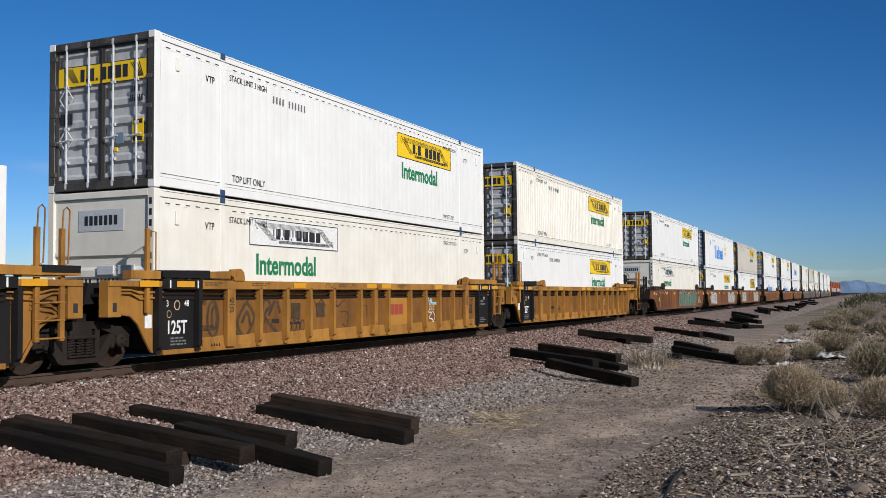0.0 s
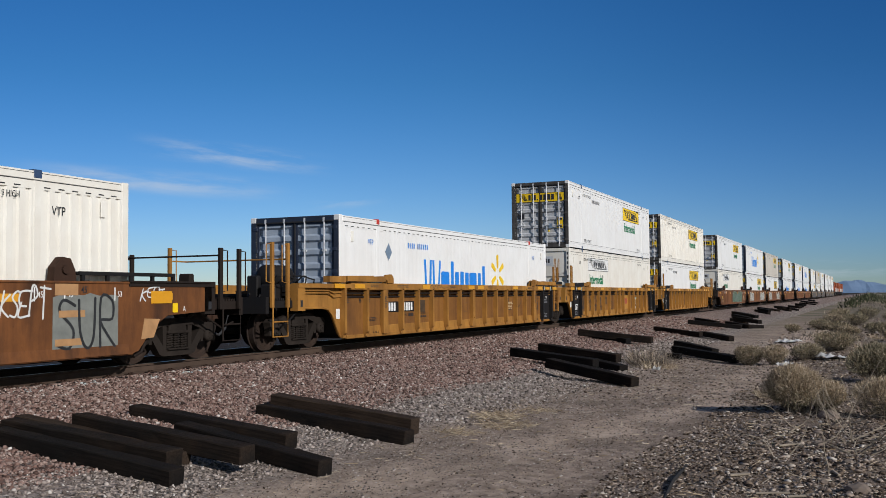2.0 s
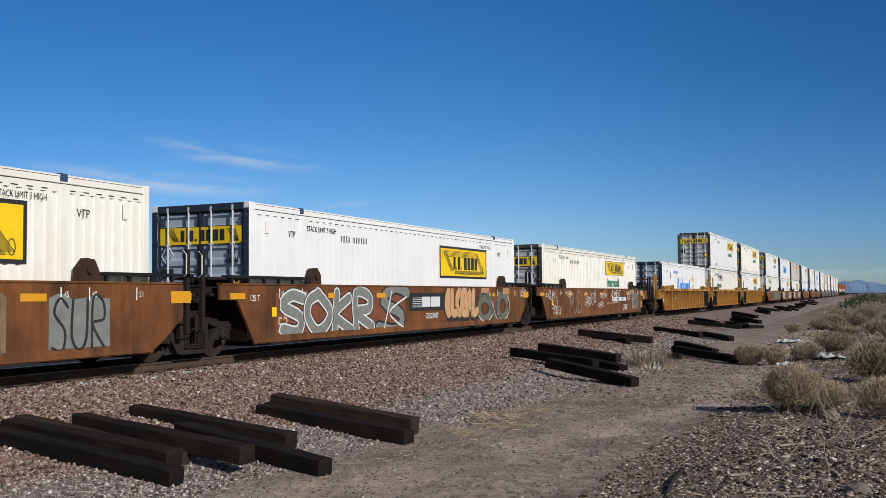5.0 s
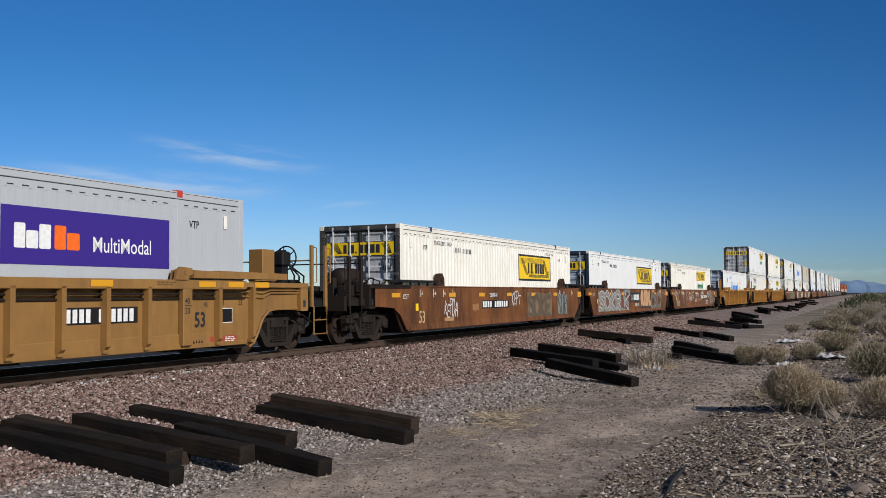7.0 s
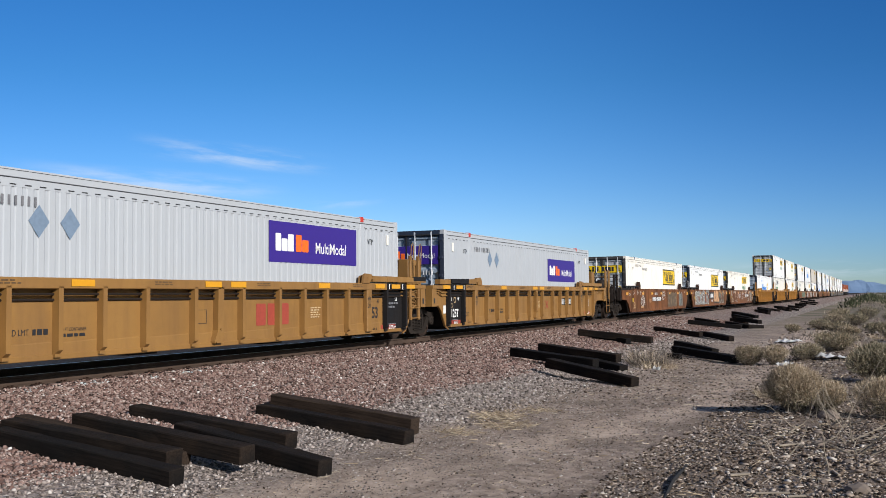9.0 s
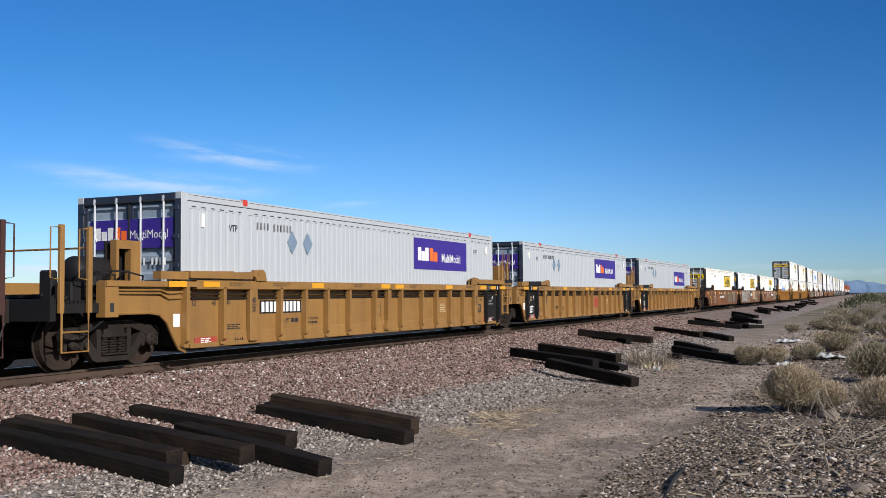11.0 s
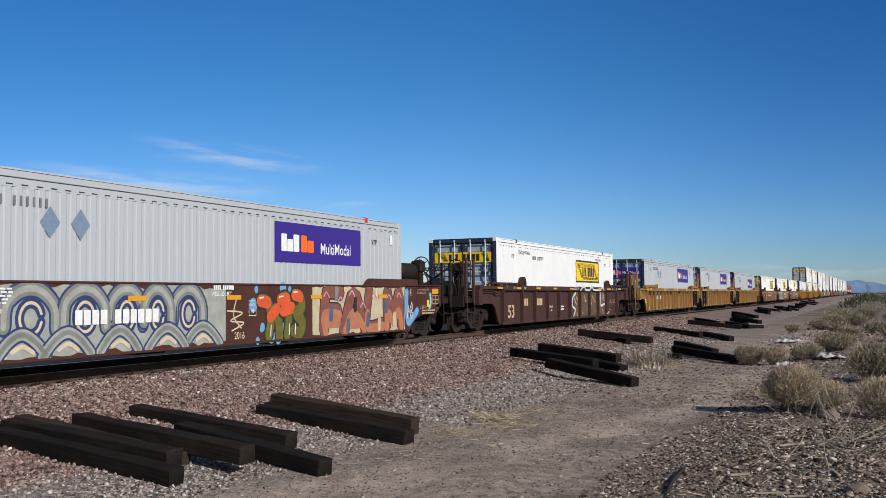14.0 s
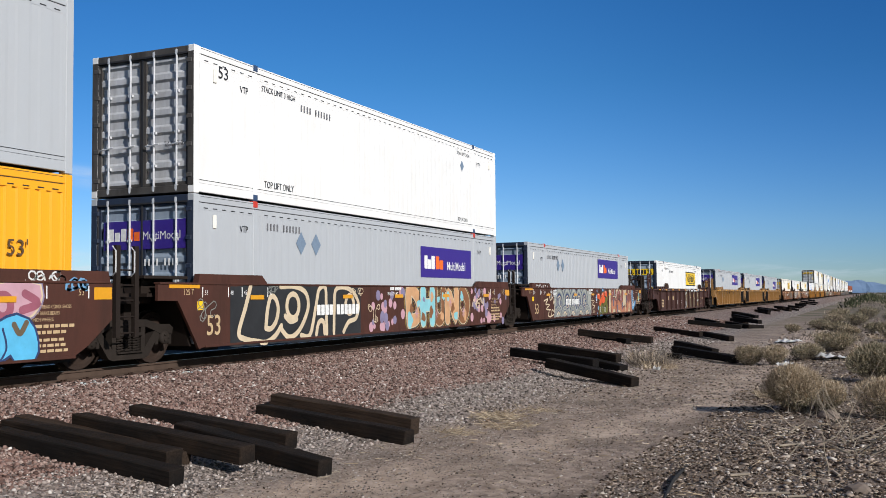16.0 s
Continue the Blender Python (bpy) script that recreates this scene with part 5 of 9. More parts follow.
def door_sign_purple(parent):
    xe = -CL / 2
    p = part("door_sign", Shape().box(xe + 0.026, xe + 0.034, -1.08, 0.98, 1.85, 2.42), PURPLE, parent, "purple sign across both doors")
    for y0, y1, top, ink in ((0.72, 0.88, 2.27, INKWHITE), (0.56, 0.69, 2.20, INKWHITE), (0.40, 0.53, 2.27, INKWHITE), (0.22, 0.36, 2.27, INKORANGE), (0.06, 0.19, 2.20, INKORANGE)):
        part("sign_mark", Shape().box(xe + 0.022, xe + 0.026, y0, y1, 2.02, top), ink, p)
    nb = Shape()
    for k in range(9):
        if k != 4:
            nb.box(xe + 0.024, xe + 0.030, -0.10 - k * 0.1, -0.06 - k * 0.1, 1.52, 1.66)
    tagged(part("number_row", nb, INKWHITE, parent), kind="stuff")
    part("sign_word", word_mesh("MultiModal", 0.17, INKWHITE, 0.0, 0.9), INKWHITE, p, at=pose(xe + 0.020, -0.02, 2.04, 0, 0, -90))


def sun_burst(parent, x, z, r, material=SUNNY):
    s = Shape()
    for k in range(6):
        a = math.pi / 2 + k * math.pi / 3
        ca, sa = math.cos(a), math.sin(a)
        pts = []
        for d, w in ((0.30, 0.07), (0.36, 0.11), (0.85, 0.16), (0.97, 0.13), (1.0, 0.0), (0.97, -0.13), (0.85, -0.16), (0.36, -0.11), (0.30, -0.07)):
            pts.append((x + r * (d * ca - w * sa * 0.9), z + r * (d * sa + w * ca * 0.9)))
        s.prism_y(pts, NEAR - 0.008, NEAR - 0.004)
    part("burst_mark", s, material, parent, "yellow six-ray mark")


def blue_mark(parent, x, z, h):
    q = NEAR - 0.004
    for x0, x1, lean in ((0.0, 0.26, 0.10), (0.22, 0.48, -0.06), (0.50, 0.76, 0.06), (0.76, 1.0, -0.14)):
        part("sign_mark", Shape().prism_y([(x + (x0 + 0.12) * h, z), (x + (x1 - 0.02) * h, z), (x + (x1 - lean - 0.02) * h, z + h), (x + (x0 - lean + 0.12) * h, z + h)], q - 0.002, q), INKBLUE, parent, "slanting blue bar")
    bars("sign_mark", INKBLUE, parent, x + 1.14 * h, q, z, [(0.56, 0.70)], h)
    bars("sign_mark", INKBLUE, parent, x + 1.82 * h, q, z, [(0.19, 1.0)], h)
    bars("sign_mark", INKBLUE, parent, x + 2.12 * h, q, z, [(0.26, 0.70), (0.26, 0.72), (0.26, 0.70)], h, 0.22)
    bars("sign_mark", INKBLUE, parent, x + 3.18 * h, q, z, [(0.56, 0.70)], h)
    bars("sign_mark", INKBLUE, parent, x + 3.86 * h, q, z, [(0.22, 0.70)], h)
    bars("sign_mark", INKBLUE, parent, x + 4.22 * h, q, z, [(0.20, 0.92)], h)


def m_yellow_high(p):
    """Small yellow panel with the green word below it."""
    yellow_sign(p, 1.68, 1.83, 3.67, 0.68, border=0.02)
    word("green_word", "Intermodal", 0.44, INKGREEN, p, 1.95, NEAR - 0.006, 1.27, 0.04, 0.90)
    small_marks(p)
    door_sign_yellow(p)


def m_white_sign(p):
    """Whitish panel near the rear, for the lower box of the first stack."""
    yellow_sign(p, -5.16, 1.98, 3.62, 0.58, ground=INKWHITE, border=0.02)
    word("green_word", "Intermodal", 0.44, INKGREEN, p, -4.94, NEAR - 0.006, 1.38, 0.04, 0.90)
    small_marks(p)


def m_yellow_low(p):
    """Large black-framed yellow panel."""
    yellow_sign(p, 1.54, 1.42, 3.80, 0.98, border=0.07)
    small_marks(p)
    door_sign_yellow(p)


def m_green_low(p):
    word("green_word", "Intermodal", 0.44, INKGREEN, p, 1.98, NEAR - 0.006, 0.84, 0.04, 0.90)


def m_blue(p):
    blue_mark(p, -3.27, 0.86, 1.08)
    sun_burst(p, 2.70, 1.62, 0.66)
    lozenge(p, -5.47, 2.07, 0.24)
    small_marks(p, INKBLUE, False)


def m_purple(p):
    purple_sign(p, 2.02, 1.42, 3.76, 0.90)
    lozenge(p, -4.30, 2.10, 0.26)
    lozenge(p, -3.66, 2.10, 0.26)
    small_marks(p, INKBLACK, False, (-5.65, 2.32))
    door_sign_purple(p)


def m_purple_high(p):
    purple_sign(p, 1.95, 1.65, 3.82, 0.90)
    lozenge(p, -4.30, 2.10, 0.26)
    lozenge(p, -3.66, 2.10, 0.26)
    small_marks(p, INKBLACK, False, (-5.65, 2.32))
    door_sign_purple(p)


def m_plain(p):
    lozenge(p, 5.12, 2.10, 0.18)
    small_marks(p)
    word("lettering", "53", 0.26, INKBLACK, p, -7.35, NEAR - 0.012, 2.38)
    xe = -CL / 2
    part("door_word", word_mesh("24,000 lbs", 0.10, INKBLACK), INKBLACK, p, at=pose(xe + 0.020, -0.55, 0.95, 0, 0, -90))


def m_fifty_three(p):
    word("lettering", "53'", 0.26, INKFADE, p, 6.75, NEAR - 0.04, 1.55)


KINDS = {
    "jbw": lambda: container("shipping_container", WHITE, DOORW, "white steel container with yellow sign and green lettering", marks=(m_yellow_high,)),
    "jbc": lambda: container("shipping_container", CREAM, DOORW, "aged white ribbed container with yellow sign", "deep", marks=(m_yellow_high,)),
    "jbf": lambda: container("shipping_container", CREAM, CREAM, "white container with its ribbed blank end rearward", front=True, marks=(m_white_sign,)),
    "jby": lambda: container("shipping_container", WHITE, DOORB, "white steel container with large black-framed yellow panel", marks=(m_yellow_low,)),
    "jbg": lambda: container("shipping_container", WHITE, DOORB, "white container with yellow panel and half-hidden green lettering", marks=(m_yellow_low, m_green_low)),
    "jbd": lambda: container("shipping_container", CREAM, DOORW, "aged white ribbed container with large yellow panel", "deep", marks=(m_yellow_low,)),
    "blu": lambda: container("shipping_container", WHITE, DOORB, "white container with blue bars and yellow six-ray mark", cast=CASTRED, marks=(m_blue,)),
    "fed": lambda: container("shipping_container", GREYC, DOORT, "light grey container with purple and orange sign", cast=CASTRED, marks=(m_purple,)),
    "fe2": lambda: container("shipping_container", GREYC, DOORT, "light grey ribbed container with purple and orange sign", "mid", cast=CASTRED, marks=(m_purple_high,)),
    "pla": lambda: container("shipping_container", WHITE, DOORW, "plain white container with grimy ribbed doors", marks=(m_plain,)),
    "gry": lambda: container("shipping_container", GREYC, DOORT, "plain light grey steel container", marks=()),
    "bei": lambda: container("shipping_container", BEIGE, DOORW, "dusty grey-beige container with small yellow sign", marks=(m_yellow_high,)),
    "amb": lambda: container("shipping_container", AMBER, AMBER, "amber yellow ribbed steel container", "deep", marks=(m_fifty_three,)),
}


# ---------------------------------------------------------------- railway trucks (bogies)
def wheel_shape():
    s = Shape()
    for side in (-1, 1):
        y = side * 0.755
        o = side
        prof = [(0.07, y + o * 0.10), (0.13, y + o * 0.10), (0.14, y + o * 0.03), (0.37, y + o * 0.02), (0.41, y + o * 0.065), (0.472, y + o * 0.068), (0.482, y - o * 0.045), (0.508, y - o * 0.055), (0.508, y - o * 0.075), (0.42, y - o * 0.078), (0.38, y - o * 0.01), (0.14, y - o * 0.03), (0.07, y - o * 0.06)]
        s.lathe_y(prof if side < 0 else prof[::-1], 28)
        # worn spots and stencils on the wheel's face, so that its turning shows
        for a in (0.4, 2.6, 4.1):
            s.box(0.25 * math.cos(a) - 0.03, 0.25 * math.cos(a) + 0.03, min(y + o * 0.02, y + o * 0.032), max(y + o * 0.02, y + o * 0.032), 0.25 * math.sin(a) - 0.02, 0.25 * math.sin(a) + 0.02)
    s.lathe_y([(0.085, -1.02), (0.085, 1.02)], 12)
    return s


def side_frame_shape(y):
    s = Shape()
    y0, y1 = (y - 0.09, y + 0.09)
    top = [(-1.13, 0.55), (-1.16, 0.66), (-1.06, 0.73), (-0.74, 0.74), (-0.44, 0.83), (0.44, 0.83), (0.74, 0.74), (1.06, 0.73), (1.16, 0.66), (1.13, 0.55), (0.80, 0.56), (0.66, 0.62), (0.42, 0.70), (-0.42, 0.70), (-0.66, 0.62), (-0.80, 0.56)]
    s.prism_y(top, y0, y1)
    s.prism_y([(-0.80, 0.58), (-0.66, 0.62), (-0.36, 0.27), (0.36, 0.27), (0.66, 0.62), (0.80, 0.58), (0.50, 0.17), (0.40, 0.13), (-0.40, 0.13), (-0.50, 0.17)], y0 + 0.01, y1 - 0.01)
    for q in (-1, 1):
        s.prism_y([(q * 0.42, 0.72), (q * 0.31, 0.72), (q * 0.31, 0.25), (q * 0.40, 0.25)], y0 + 0.012, y1 - 0.012)
        s.prism_y([(q * 0.70, 0.60), (q * 0.80, 0.60), (q * 0.77, 0.36), (q * 0.70, 0.36)], y0 + 0.02, y1 - 0.02)
        s.prism_y([(q * 1.14, 0.60), (q * 1.06, 0.60), (q * 1.06, 0.36), (q * 1.13, 0.36)], y0 + 0.02, y1 - 0.02)
    return s


def spring_shape(y):
    s = Shape()
    for cx in (-0.2, 0.0, 0.2):
        pts = [(cx + 0.075 * math.cos(k * 0.9), y + 0.075 * math.sin(k * 0.9) - 0.02, 0.27 + 0.27 * k / 42) for k in range(43)]
        s.tube(pts, 0.017, 5)
    s.box(-0.31, 0.31, y - 0.13, y + 0.07, 0.245, 0.272).box(-0.31, 0.31, y - 0.12, y + 0.09, 0.54, 0.60, 0.015)
    return s


def cap_shape(y, side):
    s = Shape()
    prof = [(0.13, 0.0), (0.13, 0.10), (0.105, 0.13), (0.05, 0.135)]
    s.lathe_y([(r, y + side * d) for r, d in (prof[::-1] if side < 0 else prof)], 14)
    for k in range(3):
        a = k * 2.094
        s.box(0.06 * math.cos(a) - 0.018, 0.06 * math.cos(a) + 0.018, min(y + side * 0.13, y + side * 0.15), max(y + side * 0.13, y + side * 0.15), 0.06 * math.sin(a) - 0.018, 0.06 * math.sin(a) + 0.018)
    return s


def rail_truck(parent, x):
    t = part("truck", shared("truck", lambda: Shape().box(-0.24, 0.24, -1.12, 1.12, 0.56, 0.78, 0.03).box(-0.9, 0.9, -0.35, 0.35, 0.62, 0.74, 0.02).lathe_y([(0.2, -0.2), (0.2, 0.2)], 12, 0, 0.8), TRUCKM), TRUCKM, parent, "grimy cast steel wheel truck", at=pose(x, 0, 0))
    for y in (-1.02, 1.02):
        part("side_frame", shared(f"side_frame|{y}", lambda: side_frame_shape(y), TRUCKM), TRUCKM, t)
        part("coil_spring", shared(f"coil_spring|{y}", lambda: spring_shape(y), TRUCKM), TRUCKM, t)
        for q in (-0.915, 0.915):
            part("bearing_cap", shared(f"bearing_cap|{y}", lambda: cap_shape(y, 1 if y > 0 else -1), TRUCKM, True), TRUCKM, t, at=pose(q, 0, 0.482))
    for q in (-0.915, 0.915):
        part("wheelset", shared("wheelset", wheel_shape, WHEELM), WHEELM, t, at=pose(q, 0, 0.482))
    part("brake_beam", shared("brake_beam", lambda: Shape().box(-0.42, -0.36, -0.8, 0.8, 0.36, 0.44).box(0.36, 0.42, -0.8, 0.8, 0.36, 0.44), TRUCKM), TRUCKM, t)
    return t


# ---------------------------------------------------------------- spray paint
def spray(parent, x0, x1, z0, z1, y, fills, line, seed, inner=None, letters=None, back=None):
    """A row of swollen, overlapping shapes with outlines, as sprayed on car sides; each is a part with its strokes."""
    rnd = random.Random(seed)
    n = letters or max(3, round((x1 - x0) / 0.62))
    w = (x1 - x0) / n
    if back is not None:
        # a wavy backing patch behind the row
        m = max(8, round((x1 - x0) * 5))
        low = [(x0 - 0.12 + (x1 - x0 + 0.24) * k / m, z0 + rnd.uniform(0, 0.10)) for k in range(m + 1)]
        top = [(x0 - 0.12 + (x1 - x0 + 0.24) * k / m, z1 - rnd.uniform(0, 0.14)) for k in range(m + 1)]
        bs = Shape()
        bs.v = [(a, y + 0.001, b) for a, b in low] + [(a, y + 0.001, b) for a, b in top]
        bs.f = [(k, k + 1, k + m + 2, k + m + 1) for k in range(m)]
        part("sprayed_ground", bs, back, parent)
    for i in range(n):
        cx, cz = x0 + (i + 0.5) * w, (z0 + z1) / 2 + rnd.uniform(-0.05, 0.05) * (z1 - z0)
        rx, rz = w * rnd.uniform(0.58, 0.74), (z1 - z0) * rnd.uniform(0.46, 0.58)
        ph = [rnd.uniform(0, 6.28) for _ in range(3)]
        pts = []
        for k in range(26):
            a = 2 * math.pi * k / 26
            r = 1 + 0.20 * math.sin(2 * a + ph[0]) + 0.16 * math.sin(3 * a + ph[1]) + 0.10 * math.sin(5 * a + ph[2])
            sq = 1 / max(abs(math.cos(a)), abs(math.sin(a))) ** 0.45
            px, pz = cx + rx * r * sq * math.cos(a) * 0.86, cz + rz * r * sq * math.sin(a) * 0.86
            pts.append((px, min(max(pz, z0), z1)))
        yy = y - 0.0012 * i
        s, lines, glints = Shape(), Shape(), Shape()
        s.v += [(cx, yy, cz)] + [(a, yy, b) for a, b in pts]
        s.f += [(0, 1 + k, 1 + (k + 1) % 26) for k in range(26)]
        outline(lines, pts, yy - 0.0008, 0.06, True)
        for g in range(7):
            a0, r0 = rnd.uniform(0, 6.28), rnd.uniform(0.12, 0.80)
            turn = rnd.choice((-1, 1)) * rnd.uniform(0.25, 0.45)
            arc = [(cx + rx * r0 * (1 + 0.06 * k) * math.cos(a0 + k * turn) * 0.8, cz + rz * r0 * (1 + 0.04 * k) * math.sin(a0 + k * turn)) for k in range(8)]
            outline(glints if inner and g % 2 else lines, arc, yy - 0.0007, rnd.uniform(0.03, 0.06))
        letter = part("sprayed_letter", s, fills[i % len(fills)], parent)
        part("sprayed_outline", lines, line, letter)
        if inner and glints.f:
            part("sprayed_highlight", glints, inner, letter)


def scribble(parent, x, z, w, h, y, material, seed, loops=9, width=0.03):
    """A quick looping tag."""
    rnd = random.Random(seed)
    s = Shape()
    for stroke in range(max(2, round(w / 0.35))):
        cx = x + w * (stroke + 0.5) / max(2, round(w / 0.35))
        pts = []
        a, px, pz = rnd.uniform(0, 6.28), cx - 0.14, z + h * rnd.uniform(0.1, 0.9)
        tx, tz = cx, z + h * 0.5
        for k in range(loops * 3):
            if k % 5 == 0:
                tx, tz = cx + rnd.uniform(-0.2, 0.2), z + h * rnd.uniform(0, 1)
            want = math.atan2(tz - pz, tx - px)
            a += max(-0.9, min(0.9, (want - a + math.pi) % (2 * math.pi) - math.pi))
            px, pz = px + 0.065 * math.cos(a), min(z + h, max(z, pz + 0.065 * math.sin(a)))
            pts.append((px, pz))
        outline(s, pts, y - 0.0006 * stroke, width)
    part("sprayed_tag", s, material, parent)


def dots(parent, x0, x1, z0, z1, y, material, seed, count=26, r=(0.04, 0.13)):
    rnd = random.Random(seed)
    for i in range(count):
        s = Shape()
        cx, cz, q = rnd.uniform(x0, x1), rnd.uniform(z0, z1), rnd.uniform(*r)
        k0 = len(s.v)
        s.v += [(cx + q * math.cos(k * math.pi / 6), y - 0.0002 * i, cz + 1.15 * q * math.sin(k * math.pi / 6)) for k in range(12)]
        s.f.append(tuple(range(k0, k0 + 12)))
        part("sprayed_spot", s, material, parent)


def curve(pts, n=5):
    """A smooth line through the points."""
    out = []
    for i in range(len(pts) - 1):
        a, b, c, d = pts[max(0, i - 1)], pts[i], pts[i + 1], pts[min(len(pts) - 1, i + 2)]
        for k in range(n):
            t = k / n
            out.append(tuple(0.5 * (2 * q + (r - p) * t + (2 * p - 5 * q + 4 * r - s_) * t * t + (3 * q - p - 3 * r + s_) * t ** 3) for p, q, r, s_ in zip(a, b, c, d)))
    return out + [pts[-1]]


def keep(z, middle):
    """A stroke that starts on a side plate stays between its lower and upper edges."""
    return max(0.285, min(1.458, z)) if 0.28 < middle < 1.46 else z


def sweep(parent, strokes, y, layers):
    """Brush strokes laid over one another; layers: (paint, width) from the widest up."""
    for i, pts in enumerate(strokes):
        top = None
        for k, (paint, w) in enumerate(layers):
            s = Shape()
            line = curve(pts)
            for j, p in enumerate(line):
                a, b = line[max(0, j - 1)], line[min(len(line) - 1, j + 1)]
                d = Vector((b[0] - a[0], b[1] - a[1]))
                d = d.normalized() * (w / 2) if d.length else Vector((w / 2, 0))
                yy = y - 0.0011 * k - 0.00030 * i - 0.0007 * j / len(line)
                s.v += [(p[0] - d.y, yy, keep(p[1] + d.x, p[1])), (p[0] + d.y, yy, keep(p[1] - d.x, p[1]))]
            s.f = [(2 * j, 2 * j + 1, 2 * j + 3, 2 * j + 2) for j in range(len(line) - 1)]
            for e, sgn in ((0, -1), (len(line) - 1, 1)):
                # rounded ends
                a, b = line[max(0, e - 1)], line[min(len(line) - 1, e + 1)]
                d = Vector((b[0] - a[0], b[1] - a[1])).normalized() * (w / 2) * sgn
                yy, n0 = s.v[2 * e][1] + 0.0002 * sgn, len(s.v)
                s.v += [(line[e][0] + d.x * math.cos(q) - d.y * math.sin(q), yy, keep(line[e][1] + d.y * math.cos(q) + d.x * math.sin(q), line[e][1])) for q in (-1.57, -1.0, -0.5, 0, 0.5, 1.0, 1.57)]
                s.f.append(tuple(range(n0, n0 + 7)))
            top = part("sprayed_stroke", s, paint, parent if top is None else top) if k < 2 else part("sprayed_stroke", s, paint, top)


GLYPH = {}


def glyph(letter, *strokes):
    """Brush strokes of one sprayed letter in a unit box."""
    GLYPH[letter] = strokes


glyph("A", [(0, 0), (0.45, 1), (1, 0)], [(0.22, 0.36), (0.8, 0.36)])
glyph("B", [(0.1, 0), (0.1, 1), (0.7, 0.95), (0.75, 0.62), (0.15, 0.52), (0.85, 0.42), (0.8, 0.05), (0.1, 0)])
glyph("D", [(0.15, 0), (0.15, 1), (0.75, 0.85), (0.95, 0.45), (0.65, 0.08), (0.15, 0)])
glyph("E", [(0.9, 0.95), (0.15, 0.9), (0.12, 0.5), (0.7, 0.5)], [(0.12, 0.5), (0.15, 0.05), (0.95, 0.05)])
glyph("F", [(0.15, 0), (0.2, 0.95), (0.9, 0.95)], [(0.15, 0.5), (0.75, 0.5)])
glyph("G", [(0.9, 0.85), (0.45, 1), (0.05, 0.5), (0.45, 0), (0.9, 0.2), (0.9, 0.5), (0.5, 0.5)])
glyph("H", [(0.12, 0), (0.12, 1)], [(0.88, 1), (0.88, 0)], [(0.12, 0.5), (0.88, 0.5)])
glyph("K", [(0.15, 0), (0.2, 1)], [(0.9, 0.9), (0.2, 0.45), (0.95, 0.0)])
glyph("L", [(0.15, 1), (0.12, 0.05), (0.95, 0.08)])
glyph("M", [(0.05, 0), (0.15, 1), (0.5, 0.35), (0.85, 1), (0.95, 0)])
glyph("N", [(0.1, 0), (0.12, 1), (0.85, 0.05), (0.9, 1)])
glyph("O", [(0.5, 1), (0.12, 0.8), (0.05, 0.4), (0.45, 0), (0.88, 0.2), (0.95, 0.6), (0.5, 1)])
glyph("P", [(0.12, 0), (0.15, 1), (0.8, 0.95), (0.85, 0.6), (0.15, 0.48)])
glyph("R", [(0.12, 0), (0.15, 1), (0.8, 0.95), (0.8, 0.58), (0.15, 0.5), (0.95, 0)])
glyph("S", [(0.9, 0.88), (0.4, 1), (0.12, 0.72), (0.8, 0.38), (0.65, 0.02), (0.05, 0.1)])
glyph("T", [(0.0, 0.95), (1.0, 0.95)], [(0.5, 0.95), (0.48, 0)])
glyph("U", [(0.1, 1), (0.1, 0.3), (0.45, 0), (0.85, 0.25), (0.9, 1)])
glyph("Q", [(0.5, 1), (0.08, 0.7), (0.1, 0.25), (0.6, 0.05), (0.95, 0.5), (0.5, 1)], [(0.55, 0.35), (1.1, -0.1)])
glyph("I", [(0.5, 1), (0.45, 0)])
glyph("W", [(0.0, 1), (0.25, 0.05), (0.5, 0.75), (0.75, 0.05), (1.0, 1)])


def ribbon(s, pts, y, w):
    """One flat brush stroke with rounded ends."""
    line = curve(pts, 4)
    n0 = len(s.v)
    for j, p in enumerate(line):
        a, b = line[max(0, j - 1)], line[min(len(line) - 1, j + 1)]
        d = Vector((b[0] - a[0], b[1] - a[1]))
        d = d.normalized() * (w / 2) if d.length else Vector((w / 2, 0))
        yy = y - 0.0005 * j / len(line)
        s.v += [(p[0] - d.y, yy, keep(p[1] + d.x, p[1])), (p[0] + d.y, yy, keep(p[1] - d.x, p[1]))]
    s.f += [(n0 + 2 * j, n0 + 2 * j + 1, n0 + 2 * j + 3, n0 + 2 * j + 2) for j in range(len(line) - 1)]
    for e, sgn in ((0, -1), (len(line) - 1, 1)):
        a, b = line[max(0, e - 1)], line[min(len(line) - 1, e + 1)]
        d = Vector((b[0] - a[0], b[1] - a[1])).normalized() * (w / 2) * sgn
        yy, k = s.v[n0 + 2 * e][1] + 0.0001 * sgn, len(s.v)
        s.v += [(line[e][0] + d.x * math.cos(q) - d.y * math.sin(q), yy, keep(line[e][1] + d.y * math.cos(q) + d.x * math.sin(q), line[e][1])) for q in (-1.57, -0.8, 0, 0.8, 1.57)]
        s.f.append(tuple(range(k, k + 5)))


def place(letter, x, z, w, h, slant, rnd, rough=0.06):
    return [[(x + (a + slant * b + rnd.uniform(-rough, rough)) * w, z + (b + rnd.uniform(-rough, rough) * 0.6) * h) for a, b in st] for st in GLYPH[letter]]


